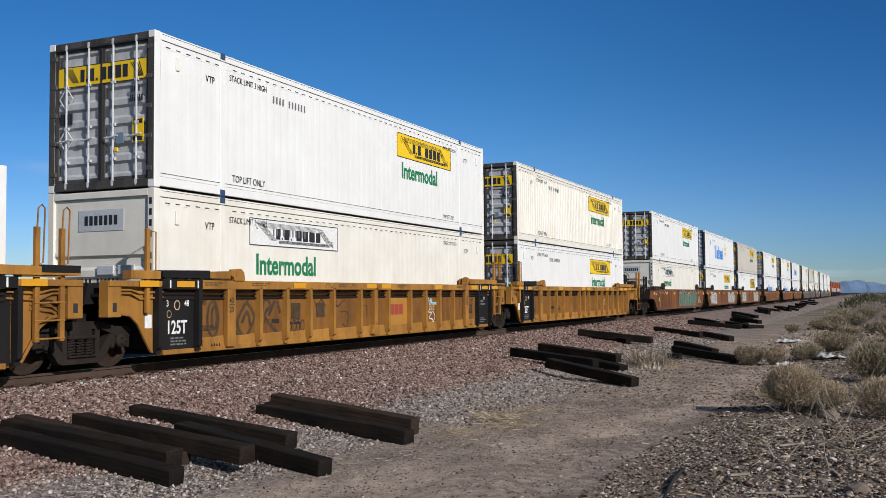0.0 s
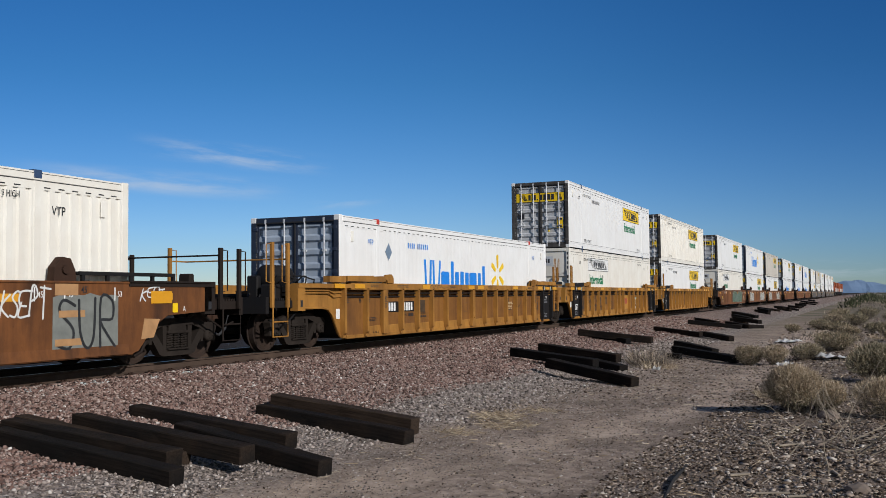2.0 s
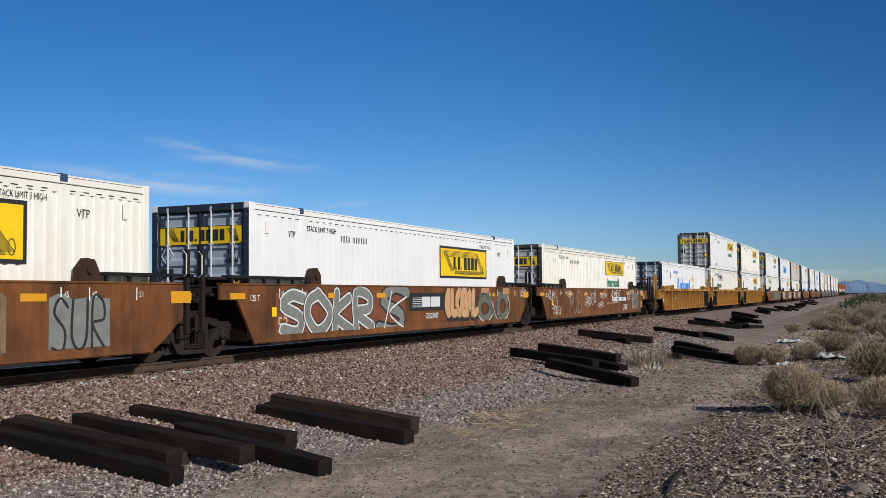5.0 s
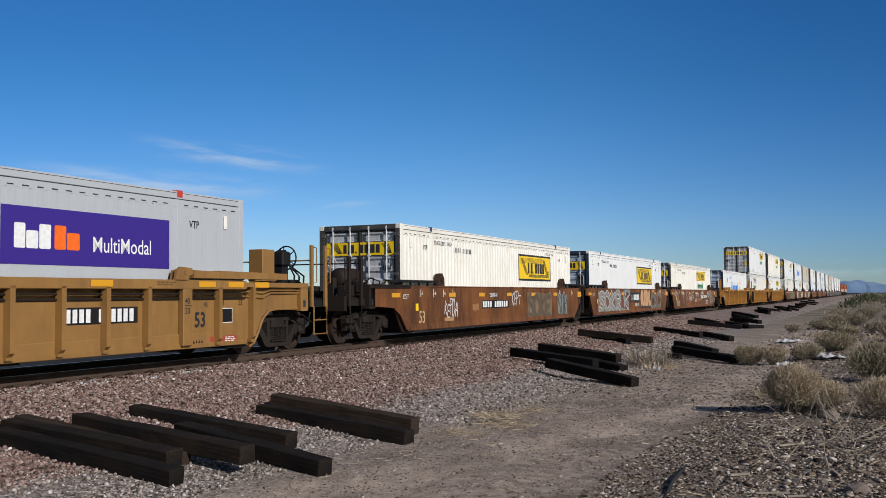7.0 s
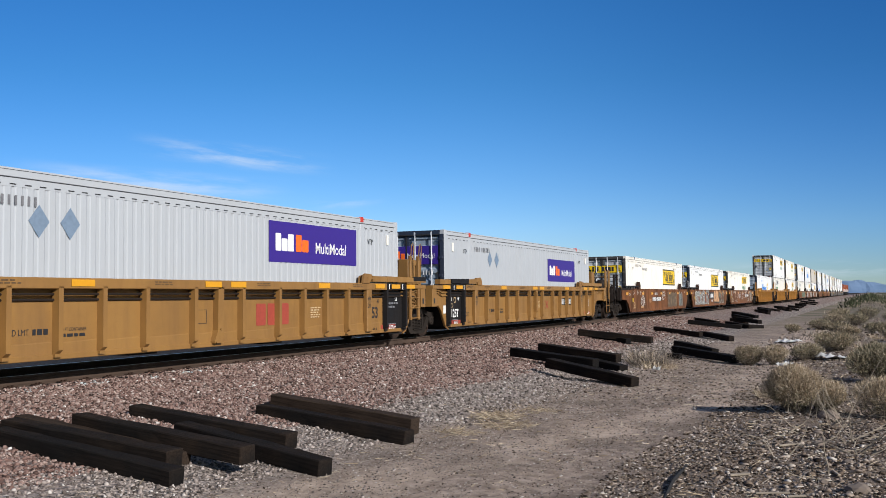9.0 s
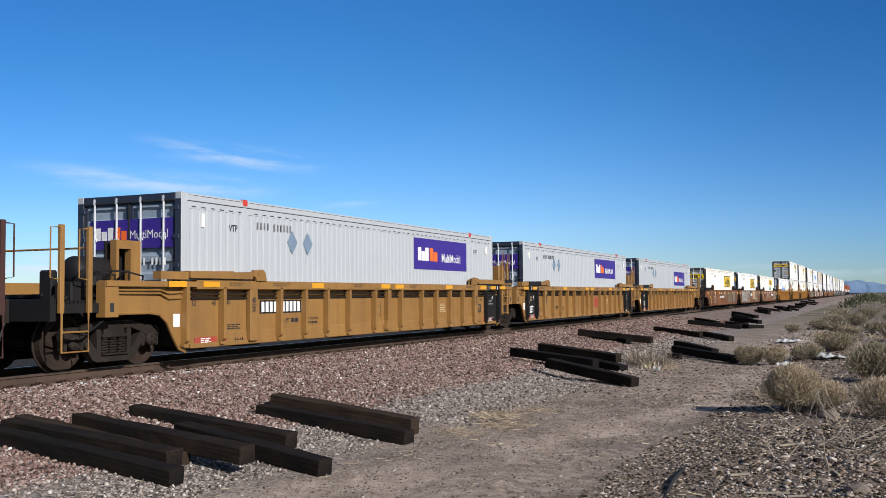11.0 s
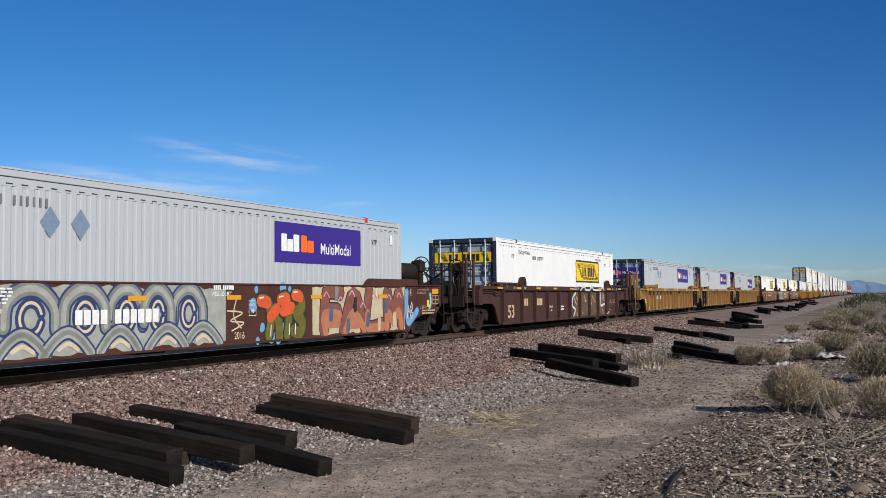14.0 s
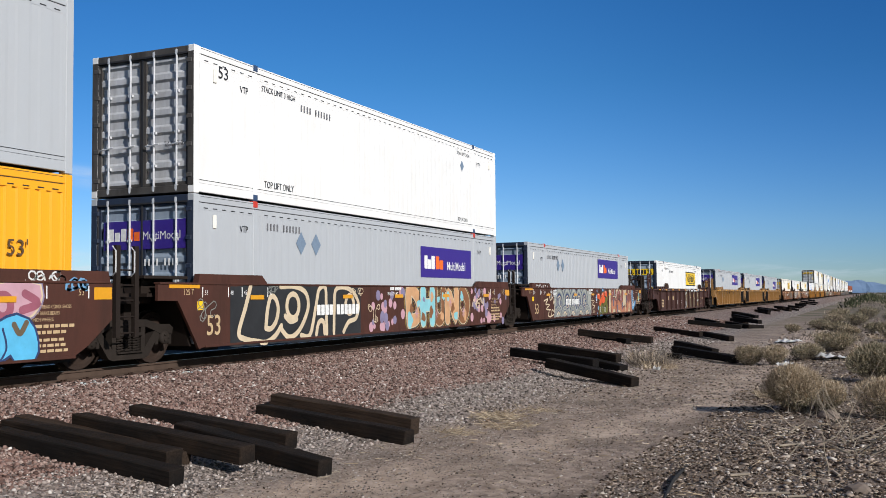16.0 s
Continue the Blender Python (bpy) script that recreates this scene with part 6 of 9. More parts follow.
def tag(parent, text, x, z, w, h, y, paint, width=0.028, seed=1, slant=0.25):
    """A quick hand-sprayed word in thin line, as one part."""
    rnd = random.Random(seed)
    s = Shape()
    step = w / len(text)
    for i, ch in enumerate(text):
        if ch != " ":
            for k, st in enumerate(place(ch, x + i * step + rnd.uniform(-0.1, 0.1) * step, z + rnd.uniform(-0.12, 0.12) * h, step * rnd.uniform(0.9, 1.25), h * rnd.uniform(0.8, 1.1), slant, rnd, 0.15)):
                ribbon(s, st, y - 0.0006 * (i % 3) - 0.0002 * k, width)
    part("sprayed_tag", s, paint, parent)


def bubble(parent, text, x, z, w, h, y, layers, seed=1, slant=0.0, fills=None):
    """Swollen letters in layers of paint; layers: (paint, width) from the widest up, fills: paints of the top layer in turn."""
    rnd = random.Random(seed)
    step = w / len(text)
    for i, ch in enumerate(text):
        strokes = place(ch, x + i * step, z, step * 0.92, h, slant, rnd)
        base = None
        for k, (paint, width) in enumerate(layers):
            s = Shape()
            for j, st in enumerate(strokes):
                ribbon(s, st, y - 0.0028 * (i % 2) - 0.0011 * k - 0.0002 * j, width)
            if fills and k == len(layers) - 1:
                paint = fills[i % len(fills)]
            base = part("sprayed_letter", s, paint, parent) if base is None else part("sprayed_outline", s, paint, base) and base


def ring(cx, cz, rx, rz, a0=0.0, a1=6.6, n=14):
    return [(cx + rx * math.cos(a0 + (a1 - a0) * k / n), cz + rz * math.sin(a0 + (a1 - a0) * k / n)) for k in range(n + 1)]


def patch(parent, x0, x1, z0, z1, y, paint, seed, rag=0.10):
    """A ragged sprayed ground."""
    rnd = random.Random(seed)
    m = max(8, round((x1 - x0) * 6))
    bs = Shape()
    bs.v = [(x0 + (x1 - x0) * k / m, y, z0 + rnd.uniform(0, rag)) for k in range(m + 1)] + [(x0 + (x1 - x0) * k / m, y, z1 - rnd.uniform(0, rag)) for k in range(m + 1)]
    bs.f = [(k, k + 1, k + m + 2, k + m + 1) for k in range(m)]
    return part("sprayed_ground", bs, paint, parent)


SP_BLACK = plain("black_spray", (0.02, 0.02, 0.02), 0.6)
SP_WHITE = plain("white_spray", (0.62, 0.62, 0.60), 0.6)
SP_SILVER = plain("silver_grey_spray", (0.20, 0.21, 0.19), 0.5, 0, 0.35, 4)
SP_TAN = plain("tan_spray", (0.42, 0.23, 0.10), 0.6, 0, 0.3, 4)
SP_CYAN = plain("pale_blue_spray", (0.22, 0.50, 0.55), 0.6, 0, 0.2, 4)
SP_PINK = plain("pink_spray", (0.50, 0.29, 0.34), 0.6, 0, 0.2, 4)
SP_CREAM = plain("cream_spray", (0.58, 0.47, 0.32), 0.6, 0, 0.2, 4)
SP_OLIVE = plain("olive_brown_spray", (0.13, 0.095, 0.055), 0.6, 0, 0.3, 4)
SP_GREEN = plain("green_spray", (0.06, 0.13, 0.08), 0.6, 0, 0.3, 4)
SP_GOLD = plain("gold_spray", (0.45, 0.30, 0.06), 0.6, 0, 0.2, 4)


# ---------------------------------------------------------------- well cars
HALF = CL / 2


def end_shroud(x0, reach, arch, z_top):
    """Profile of a side plate beyond the well, arched over the truck (x grows outward)."""
    return [(x0, 0.24), (x0 + 0.18, 0.30), (x0 + 0.34, 0.52), (x0 + 0.50, 0.78), (x0 + 0.72, 0.94), (x0 + 1.0, arch), (reach, arch), (reach, z_top), (x0, z_top)]


def mirror(pts, q):
    return pts if q > 0 else [(-a, b) for a, b in pts]


def grab_post(parent, x, y, z0, z1, material, loop=1):
    p = part("hand_post", Shape().box(x - 0.045, x + 0.045, y - 0.035, y + 0.035, z0, z1, 0.008), material, parent)
    if loop:
        part("grab_iron", Shape().tube([(x + loop * 0.04, y, z1 - 0.04), (x + loop * 0.22, y, z1 - 0.05), (x + loop * 0.22, y, z1 - 0.85), (x + loop * 0.04, y, z1 - 0.88)], 0.014, 6), material, p)


def brake_wheel(parent, x, y, z, material):
    ring = Shape()
    ring.tube([(x, y + 0.27 * math.cos(k * math.pi / 10), z + 0.27 * math.sin(k * math.pi / 10)) for k in range(21)], 0.018, 6)
    for k in range(5):
        a = k * 1.2566
        ring.tube([(x, y, z), (x, y + 0.27 * math.cos(a), z + 0.27 * math.sin(a))], 0.012, 5)
    ring.tube([(x - 0.12, y, z), (x + 0.03, y, z)], 0.04, 8)
    part("brake_wheel", ring, material, parent, "spoked hand brake wheel")


def tank_x(parent, x, y, z, r, length, material):
    """Air reservoir lying along the car."""
    h = length / 2
    prof = [(-h - 0.09, r * 0.5), (-h - 0.04, r * 0.85), (-h + 0.04, r), (h - 0.04, r), (h + 0.04, r * 0.85), (h + 0.09, r * 0.5)]
    part("air_tank", Shape().tube([(x + a, y, z) for a, _ in prof], [b for _, b in prof], 18), material, parent, "dark cylindrical air reservoir", smooth=True)


def well_end(car, q, joint, paint, dark, smooth_side, gear):
    """What lies beyond the well at one end; q: 1 for the front, -1 for the rear."""
    reach = HALF + (1.33 if joint == "art" else 2.15)
    x0 = HALF + 0.0
    z_top = 1.42
    skin = dark if smooth_side and paint is not BROWNCAR else paint
    # parts inside the joint are painted dark for the shade between the bodies
    inner = DARKBROWN if smooth_side else dark
    for y0, y1 in ((-1.40, -1.33), (1.33, 1.40)):
        if smooth_side and joint == "art":
            break
        part("end_shroud", Shape().prism_y(mirror(end_shroud(x0, reach, 0.98, z_top), q), y0, y1), skin, car)
        part("end_rail", Shape().prism_y(mirror([(HALF - 0.2, 1.42), (reach, 1.42), (reach, 1.52), (HALF - 0.2, 1.52)], q), y0 - 0.12 if y0 < 0 else y0, y1 if y0 < 0 else y1 + 0.12), skin, car)
        # rolled lip along the arch
        lip = [(x0 + 0.02, 0.20), (x0 + 0.20, 0.27), (x0 + 0.36, 0.50), (x0 + 0.52, 0.76), (x0 + 0.74, 0.92), (x0 + 1.0, 0.955), (reach, 0.955)]
        part("arch_lip", Shape().tube([(q * a, (y0 + y1) / 2 + (-0.05 if y0 < 0 else 0.05), b) for a, b in lip], 0.028, 6), skin, car)
    # sloping bulkhead, centre beam and deck over the truck
    part("bulkhead", Shape().prism_y(mirror([(HALF + 0.08, 0.3), (HALF + 0.16, 0.3), (HALF + 0.62, 1.38), (HALF + 0.54, 1.38)], q), -1.33, 1.33), inner, car)
    part("centre_beam", Shape().prism_y(mirror([(HALF + 0.3, 0.86), (reach + 0.14, 0.86), (reach + 0.14, 1.16), (HALF + 0.5, 1.2)], q), -0.32, 0.32), inner, car)
    part("end_deck", Shape().prism_y(mirror([(HALF + 0.55, 1.24), (reach, 1.24), (reach, 1.30), (HALF + 0.55, 1.30)], q), -1.33, 1.33), inner, car)
    for yy in (-0.75, 0.75):
        part("deck_bracket", Shape().prism_y(mirror([(reach - 0.12, 0.7), (reach, 0.7), (reach, 1.24), (reach - 0.5, 1.24)], q), yy - 0.05, yy + 0.05), inner, car)
    closed = not (smooth_side and joint == "art")
    post = Shape().prism_y(mirror([(reach - 0.30, 0.90), (reach + 0.01, 0.90), (reach + 0.01, 1.50), (reach - 0.30, 1.50)], q), -1.50, -1.30)
    if closed:
        cp_ = part("corner_block", post, skin, car)
        # dark plate on the block's face paints the shade inside a slotted hole
        part("slot", Shape().prism_y(mirror([(reach - 0.19, 0.99), (reach - 0.10, 0.99), (reach - 0.10, 1.14), (reach - 0.19, 1.14)], q), -1.505, -1.498), SEALSHADE, cp_, "slotted hole, its shaded inside drawn as a dark plate")
    for k in range(2 if closed else 0):
        part("pipe", Shape().tube([(q * (HALF - 0.1), -1.43, 1.33 - 0.1 * k), (q * (HALF + 0.5), -1.43, 1.30 - 0.1 * k), (q * (HALF + 0.75), -1.45, 1.36 - 0.06 * k), (q * reach, -1.42, 1.36 - 0.06 * k)], 0.018, 6), skin, car)
    if "guide" in gear:
        if q < 0:
            g = Shape()
            for pts in ([(HALF + 0.30, 1.30), (HALF + 0.56, 1.30), (HALF + 0.56, 2.28), (HALF + 0.30, 2.28)], [(HALF + 0.56, 2.12), (HALF + 0.86, 2.12), (HALF + 0.86, 2.28), (HALF + 0.56, 2.28)], [(HALF + 0.86, 1.30), (HALF + 0.93, 1.30), (HALF + 0.93, 2.28), (HALF + 0.86, 2.28)]):
                g.prism_y(mirror([(a + 0.15, b) for a, b in pts], q), -0.72, -0.58)
            part("guide_post", g, paint, car, "tall open box-section guide post")
            # dark plate added behind the opening to give the post a shaded inside
            part("back_plate", Shape().prism_y(mirror([(HALF + 0.45, 1.30), (HALF + 1.08, 1.30), (HALF + 1.08, 2.26), (HALF + 0.45, 2.26)], q), -0.46, -0.42), dark, car)
        else:
            part("guide_post", Shape().box(HALF + 0.80, HALF + 1.25, -1.22, -0.85, 1.28, 2.25, 0.015).box(HALF + 0.76, HALF + 1.29, -1.26, -0.81, 1.28, 1.34), paint, car, "tall box-section guide post")
    if joint == "end":
        tip = HALF + 3.61
        out = HALF + 3.10
        part("end_platform", Shape().prism_y(mirror([(reach, 0.98), (out, 0.98), (out, 1.14), (reach, 1.14)], q), -1.36, 1.36), dark, car)
        grate = Shape()
        for k in range(10):
            a = reach + 0.05 + k * (out - reach - 0.1) / 10
            grate.prism_y(mirror([(a, 1.145), (a + 0.05, 1.145), (a + 0.05, 1.19), (a, 1.19)], q), -1.34, 1.34)
        part("grating", grate, dark, car)
        part("end_sill", Shape().prism_y(mirror([(out, 0.86), (out + 0.12, 0.86), (out + 0.12, 1.22), (out, 1.22)], q), -1.38, 1.38), dark, car)
        cp = Shape().prism_y(mirror([(out, 0.76), (tip - 0.22, 0.76), (tip - 0.22, 0.96), (out, 0.96)], q), -0.09, 0.09)
        cp.prism_y(mirror([(tip - 0.26, 0.72), (tip, 0.72), (tip, 1.02), (tip - 0.26, 1.02)], q), -0.15, 0.12)
        part("coupler", cp, RUST, car)
        part("air_hose", Shape().tube([(q * (out + 0.1), -0.4, 0.9), (q * (out + 0.25), -0.42, 0.55), (q * (tip - 0.1), -0.38, 0.42), (q * tip, -0.36, 0.45)], 0.03, 6), SEALSHADE, car)
        rod = paint if not smooth_side else dark
        step = Shape().tube([(q * (out - 0.62), -1.45, 1.0), (q * (out - 0.62), -1.45, 0.36), (q * (out - 0.05), -1.45, 0.36), (q * (out - 0.05), -1.45, 1.0)], 0.020, 6)
        step.tube([(q * (out - 0.62), -1.45, 0.68), (q * (out - 0.05), -1.45, 0.68)], 0.016, 6)
        part("sill_step", step, rod, car)
        tall = 2.40 if not smooth_side else 2.20
        grab_post(car, q * (HALF + 2.44), -1.42, 0.98, tall, rod, q)
        grab_post(car, q * (HALF + 3.04), -1.42, 0.98, tall, rod, q)
        grab_post(car, q * (HALF + 3.02), 1.36, 0.98, tall - 0.05, rod, -q)
        part("cross_rail", Shape().tube([(q * (HALF + 2.44), -1.40, 2.05), (q * (HALF + 2.44), 1.36, 2.05), (q * (HALF + 3.04), 1.36, 2.05)], 0.018, 6), rod, car)
        for k in range(3):
            part("brake_pipe", Shape().tube([(q * (HALF + 0.6), -1.0 + 0.3 * k, 1.40), (q * (reach + 0.2), -1.05 + 0.3 * k, 1.46), (q * (reach + 0.5), -1.1 + 0.3 * k, 1.2)], 0.025, 6), dark, car)
        part("valve", Shape().box(*sorted((q * (reach + 0.15), q * (reach + 0.45))), -1.2, -0.8, 1.14, 1.5, 0.03).box(*sorted((q * (reach + 0.25), q * (reach + 0.4))), -0.7, -0.4, 1.14, 1.7, 0.03), dark, car)
        part("lever", Shape().tube([(q * (reach - 0.1), -1.36, 0.85), (q * (reach + 0.35), -1.40, 0.62), (q * (out - 0.1), -1.30, 0.72)], 0.02, 5), dark, car)
        if "wheel" in gear:
            bx = q * (HALF + 2.22)
            st = Shape().prism_y(mirror([(HALF + 2.02, 1.30), (HALF + 2.30, 1.14), (HALF + 2.28, 2.22), (HALF + 2.20, 2.30), (HALF + 2.06, 2.24)], q), -0.88, -0.66)
            st.box(*sorted((q * (HALF + 2.0), q * (HALF + 2.34))), -0.94, -0.60, 1.92, 2.26, 0.04)
            part("brake_stand", st, dark, car)
            brake_wheel(car, bx + q * 0.16, -0.77, 2.12, dark)
            part("air_reservoir", Shape().box(*sorted((q * (HALF + 2.45), q * (HALF + 2.95))), -0.9, 0.2, 1.15, 1.62, 0.10), dark, car)
            for k in range(3):
                part("brake_pipe", Shape().tube([(q * (HALF + 2.4 + 0.2 * k), -0.95, 1.2), (q * (HALF + 2.4 + 0.2 * k), -0.98, 1.7), (q * (HALF + 2.3), -0.9, 1.95)], 0.022, 6), dark, car)
            part("brace", Shape().tube([(bx, 0.9, 1.3), (bx, -0.4, 2.1)], 0.035, 6), dark, car)
        if "tank" in gear:
            tank_x(car, q * (HALF + 1.30), -0.72, 1.93, 0.25, 0.95, dark)
            part("tank_saddle", Shape().box(*sorted((q * (HALF + 0.95), q * (HALF + 1.65))), -0.9, -0.5, 1.3, 1.72), dark, car)
        if "box" in gear:
            tank_x(car, q * (HALF + 1.35), -0.35, 1.70, 0.27, 0.85, dark)
            part("tank_saddle", Shape().box(*sorted((q * (HALF + 1.05), q * (HALF + 1.65))), -0.6, -0.1, 1.3, 1.5), dark, car)
            for k in range(4):
                x0 = HALF + 0.75 + 0.35 * k
                part("brake_pipe", Shape().tube([(q * x0, -1.0, 1.32), (q * x0, -1.05, 1.62 + 0.08 * (k % 2)), (q * (x0 + 0.28), -0.9, 1.70), (q * (x0 + 0.32), -0.6, 1.45)], 0.020, 6), dark, car)
            part("valve", Shape().box(*sorted((q * (HALF + 1.9), q * (HALF + 2.1))), -1.2, -0.95, 1.3, 1.62, 0.03), dark, car)
    elif gear:
        rod = dark if smooth_side else paint
        if smooth_side and q > 0:
            # ladder between the two bodies
            for x in (0.84, 1.29):
                part("grab_post", Shape().prism_y([(HALF + x - 0.05, 0.55), (HALF + x + 0.05, 0.55), (HALF + x + 0.05, 2.12), (HALF + x - 0.05, 2.12)], -1.50, -1.42), inner, car)
                part("hand_rail", Shape().tube([(HALF + x - 0.1, -1.46, 1.6), (HALF + x - 0.13, -1.56, 1.66), (HALF + x - 0.13, -1.56, 2.02), (HALF + x - 0.1, -1.46, 2.10)], 0.014, 6), GALV, car)
            rungs = shared("rung|joint", lambda: Shape().tube([(-0.24, 0, 0), (0.24, 0, 0)], 0.014, 6), inner)
            for z in (0.62, 0.90, 1.18, 1.44, 1.70):
                part("rung", rungs, inner, car, at=pose(HALF + 1.06, -1.47, z))
        elif smooth_side:
            part("walkway", Shape().box(-reach - 0.2, -HALF - 0.35, -1.45, -0.6, 1.56, 1.62, 0.01).box(-reach, -HALF - 0.5, -1.2, -0.7, 1.30, 1.56), inner, car, "open grating walkway")
        elif q > 0:
            for x in (HALF + 0.42, HALF + 0.92):
                ps = part("hand_post", Shape().box(x - 0.045, x + 0.045, -1.505, -1.435, 0.55, 2.33, 0.008), rod, car)
                part("grab_loop", Shape().tube([(x - 0.03, -1.50, 2.20), (x - 0.03, -1.53, 2.62), (x + 0.03, -1.54, 2.67), (x + 0.10, -1.53, 2.62), (x + 0.10, -1.50, 1.78), (x + 0.02, -1.48, 1.74)], 0.015, 6), rod, ps)
            rungs = shared("rung|art", lambda: Shape().tube([(-0.30, 0, 0), (0.30, 0, 0)], 0.015, 6), rod)
            for z in (0.60, 0.88, 1.16, 1.44):
                part("rung", rungs, rod, car, at=pose(HALF + 0.67, -1.50, z))
            part("step_plate", Shape().box(HALF + 0.37, HALF + 0.97, -1.52, -1.40, 1.70, 1.74), rod, car)
            for k in range(3):
                part("pipe", Shape().tube([(HALF + 0.35, -1.40, 1.22 - 0.08 * k), (HALF + 0.75, -1.44, 1.18 - 0.08 * k), (HALF + 1.0, -1.38, 1.05 - 0.08 * k), (HALF + 1.38, -1.30, 1.02 - 0.06 * k)], 0.02, 6), skin if k else dark, car)
        elif paint is not CLEANYELLOW:
            grab_post(car, -(HALF + 0.36), -1.47, 0.95, 2.45, rod, 1)
        part("draft_box", Shape().prism_y(mirror([(reach - 0.35, 1.12), (reach + 0.15, 1.12), (reach + 0.05, 1.48), (reach - 0.45, 1.48)], q), -1.1, -0.35), inner, car)


def reflectors(car, xs, z, y, wide=0.45, tall=0.085):
    me = shared(f"reflector|{wide}{tall}", lambda: Shape().box(-wide / 2, wide / 2, -0.004, 0, 0, tall), REFL)
    for x in xs:
        part("reflector", me, REFL, car, at=pose(x, y, z))


STAKE_X = (-5.05, -4.05, -3.1, -2.07, 2.06, 3.05, 4.02, 5.02)
FEC_X = (-8.0, -6.0, -4.55, -3.02, -1.52, 0.0, 1.52, 3.02, 4.5, 6.0, 8.0)


def stake_shape(deep, wide, zb):
    """A tapered pressed stake that ends in a small toe."""
    s = Shape()
    a, b = wide / 2, wide / 2 * 0.8
    y0, y1 = -1.40, -1.40 - deep
    s.add([(-a, y0, zb + 0.03), (a, y0, zb + 0.03), (b, y1, zb + 0.13), (-b, y1, zb + 0.13), (-a, y0, 1.42), (a, y0, 1.42), (b, y1, 1.42), (-b, y1, 1.42)],
          [(0, 1, 2, 3), (4, 7, 6, 5), (3, 2, 6, 7), (0, 3, 7, 4), (1, 5, 6, 2)])
    s.box(-a - 0.03, a - 0.02, y1 + 0.03, y0, zb + 0.02, zb + 0.075)
    return s


def hook_post_shape(zb):
    """Middle post with a curved foot swept towards the rear."""
    s = Shape()
    s.prism_y([(-0.09, 1.42), (0.09, 1.42), (0.08, zb + 0.26), (0.05, zb + 0.05), (-0.20, zb + 0.05), (-0.20, zb + 0.09), (-0.10, zb + 0.30)], -1.53, -1.40)
    s.lathe_y([(0.025, -1.55), (0.025, -1.53)], 8, -0.01, zb + 0.32).lathe_y([(0.02, -1.55), (0.02, -1.53)], 8, -0.16, zb + 0.075)
    return s


JOINT = {-1: "art", 1: "art"}            # kind of the rear and front end of the car being built


def stake_sides(car, paint, zb, wide_bay):
    """Stakes, lifting posts, pressed bay panels and the train line of a yellow car's side."""
    me = shared(f"side_stake|{zb}", lambda: stake_shape(0.13, 0.12, zb), paint)
    near = (-1.06, 1.06) if wide_bay else (-0.75, 0.75)
    xs = sorted(STAKE_X + near)
    for x in xs:
        part("side_stake", me, paint, car, at=pose(x, 0, 0))
    black = shared(f"side_stake|{zb}", lambda: stake_shape(0.13, 0.12, zb), BLACKP)
    for x in (-8.15, -7.03, 7.03, 8.15):
        inside = JOINT[1 if x > 0 else -1] == "art"
        part("side_stake", black if inside else me, BLACKP if inside else paint, car, "black painted stake" if inside else "", at=pose(x, 0, 0))
    part("hook_post", shared(f"hook_post|{zb}", lambda: hook_post_shape(zb), paint), paint, car, "post with a curved foot")
    for q in (-1, 1):
        part("lift_post", shared(f"lift_post|car{zb}", lambda: Shape().box(-0.13, 0.13, -1.525, -1.40, zb + 0.04, 1.42, 0.012), paint), paint, car, at=pose(q * 6.05, 0, 0))
        lug = Shape().box(-0.16, 0.16, -1.415, -1.40, zb + 0.03, zb + 0.05)
        for k in range(4):
            lug.prism_y([(-0.15 + 0.08 * k, zb + 0.05), (-0.07 + 0.08 * k, zb + 0.05), (-0.11 + 0.08 * k, zb + 0.13)], -1.415, -1.40)
        part("tie_down", lug, BLACKP, car, "black tie-down bracket", at=pose(q * 6.45, -0.01, 0))
    # a lighter turned-out band along the foot of every bay
    edges = [-6.92] + [-6.05] + xs[:xs.index(near[0]) + 1] + [0.0] + xs[xs.index(near[1]):] + [6.05, 6.92]
    for a, b in zip(edges, edges[1:]):
        a, b = a + 0.09, b - 0.09
        if b - a > 0.3:
            part("foot_band", Shape().add([(a, -1.402, zb + 0.06), (b, -1.402, zb + 0.06), (b, -1.402, zb + 0.27), (a, -1.402, zb + 0.25), (a, -1.425, zb + 0.06), (b, -1.425, zb + 0.06), (b, -1.412, zb + 0.25), (a, -1.412, zb + 0.23)],
                                          [(4, 5, 6, 7), (7, 6, 2, 3), (0, 4, 7, 3), (5, 1, 2, 6), (0, 1, 5, 4)]), paint, car)
    # pipes below the chord, painted dark for the shade they lie in
    for z in (1.20, 1.29):
        part("train_line", shared(f"train_line|{z}", lambda: Shape().tube([(-7.95, -1.42, z), (7.95, -1.42, z)], 0.022, 6), DARKBROWN), DARKBROWN, car)


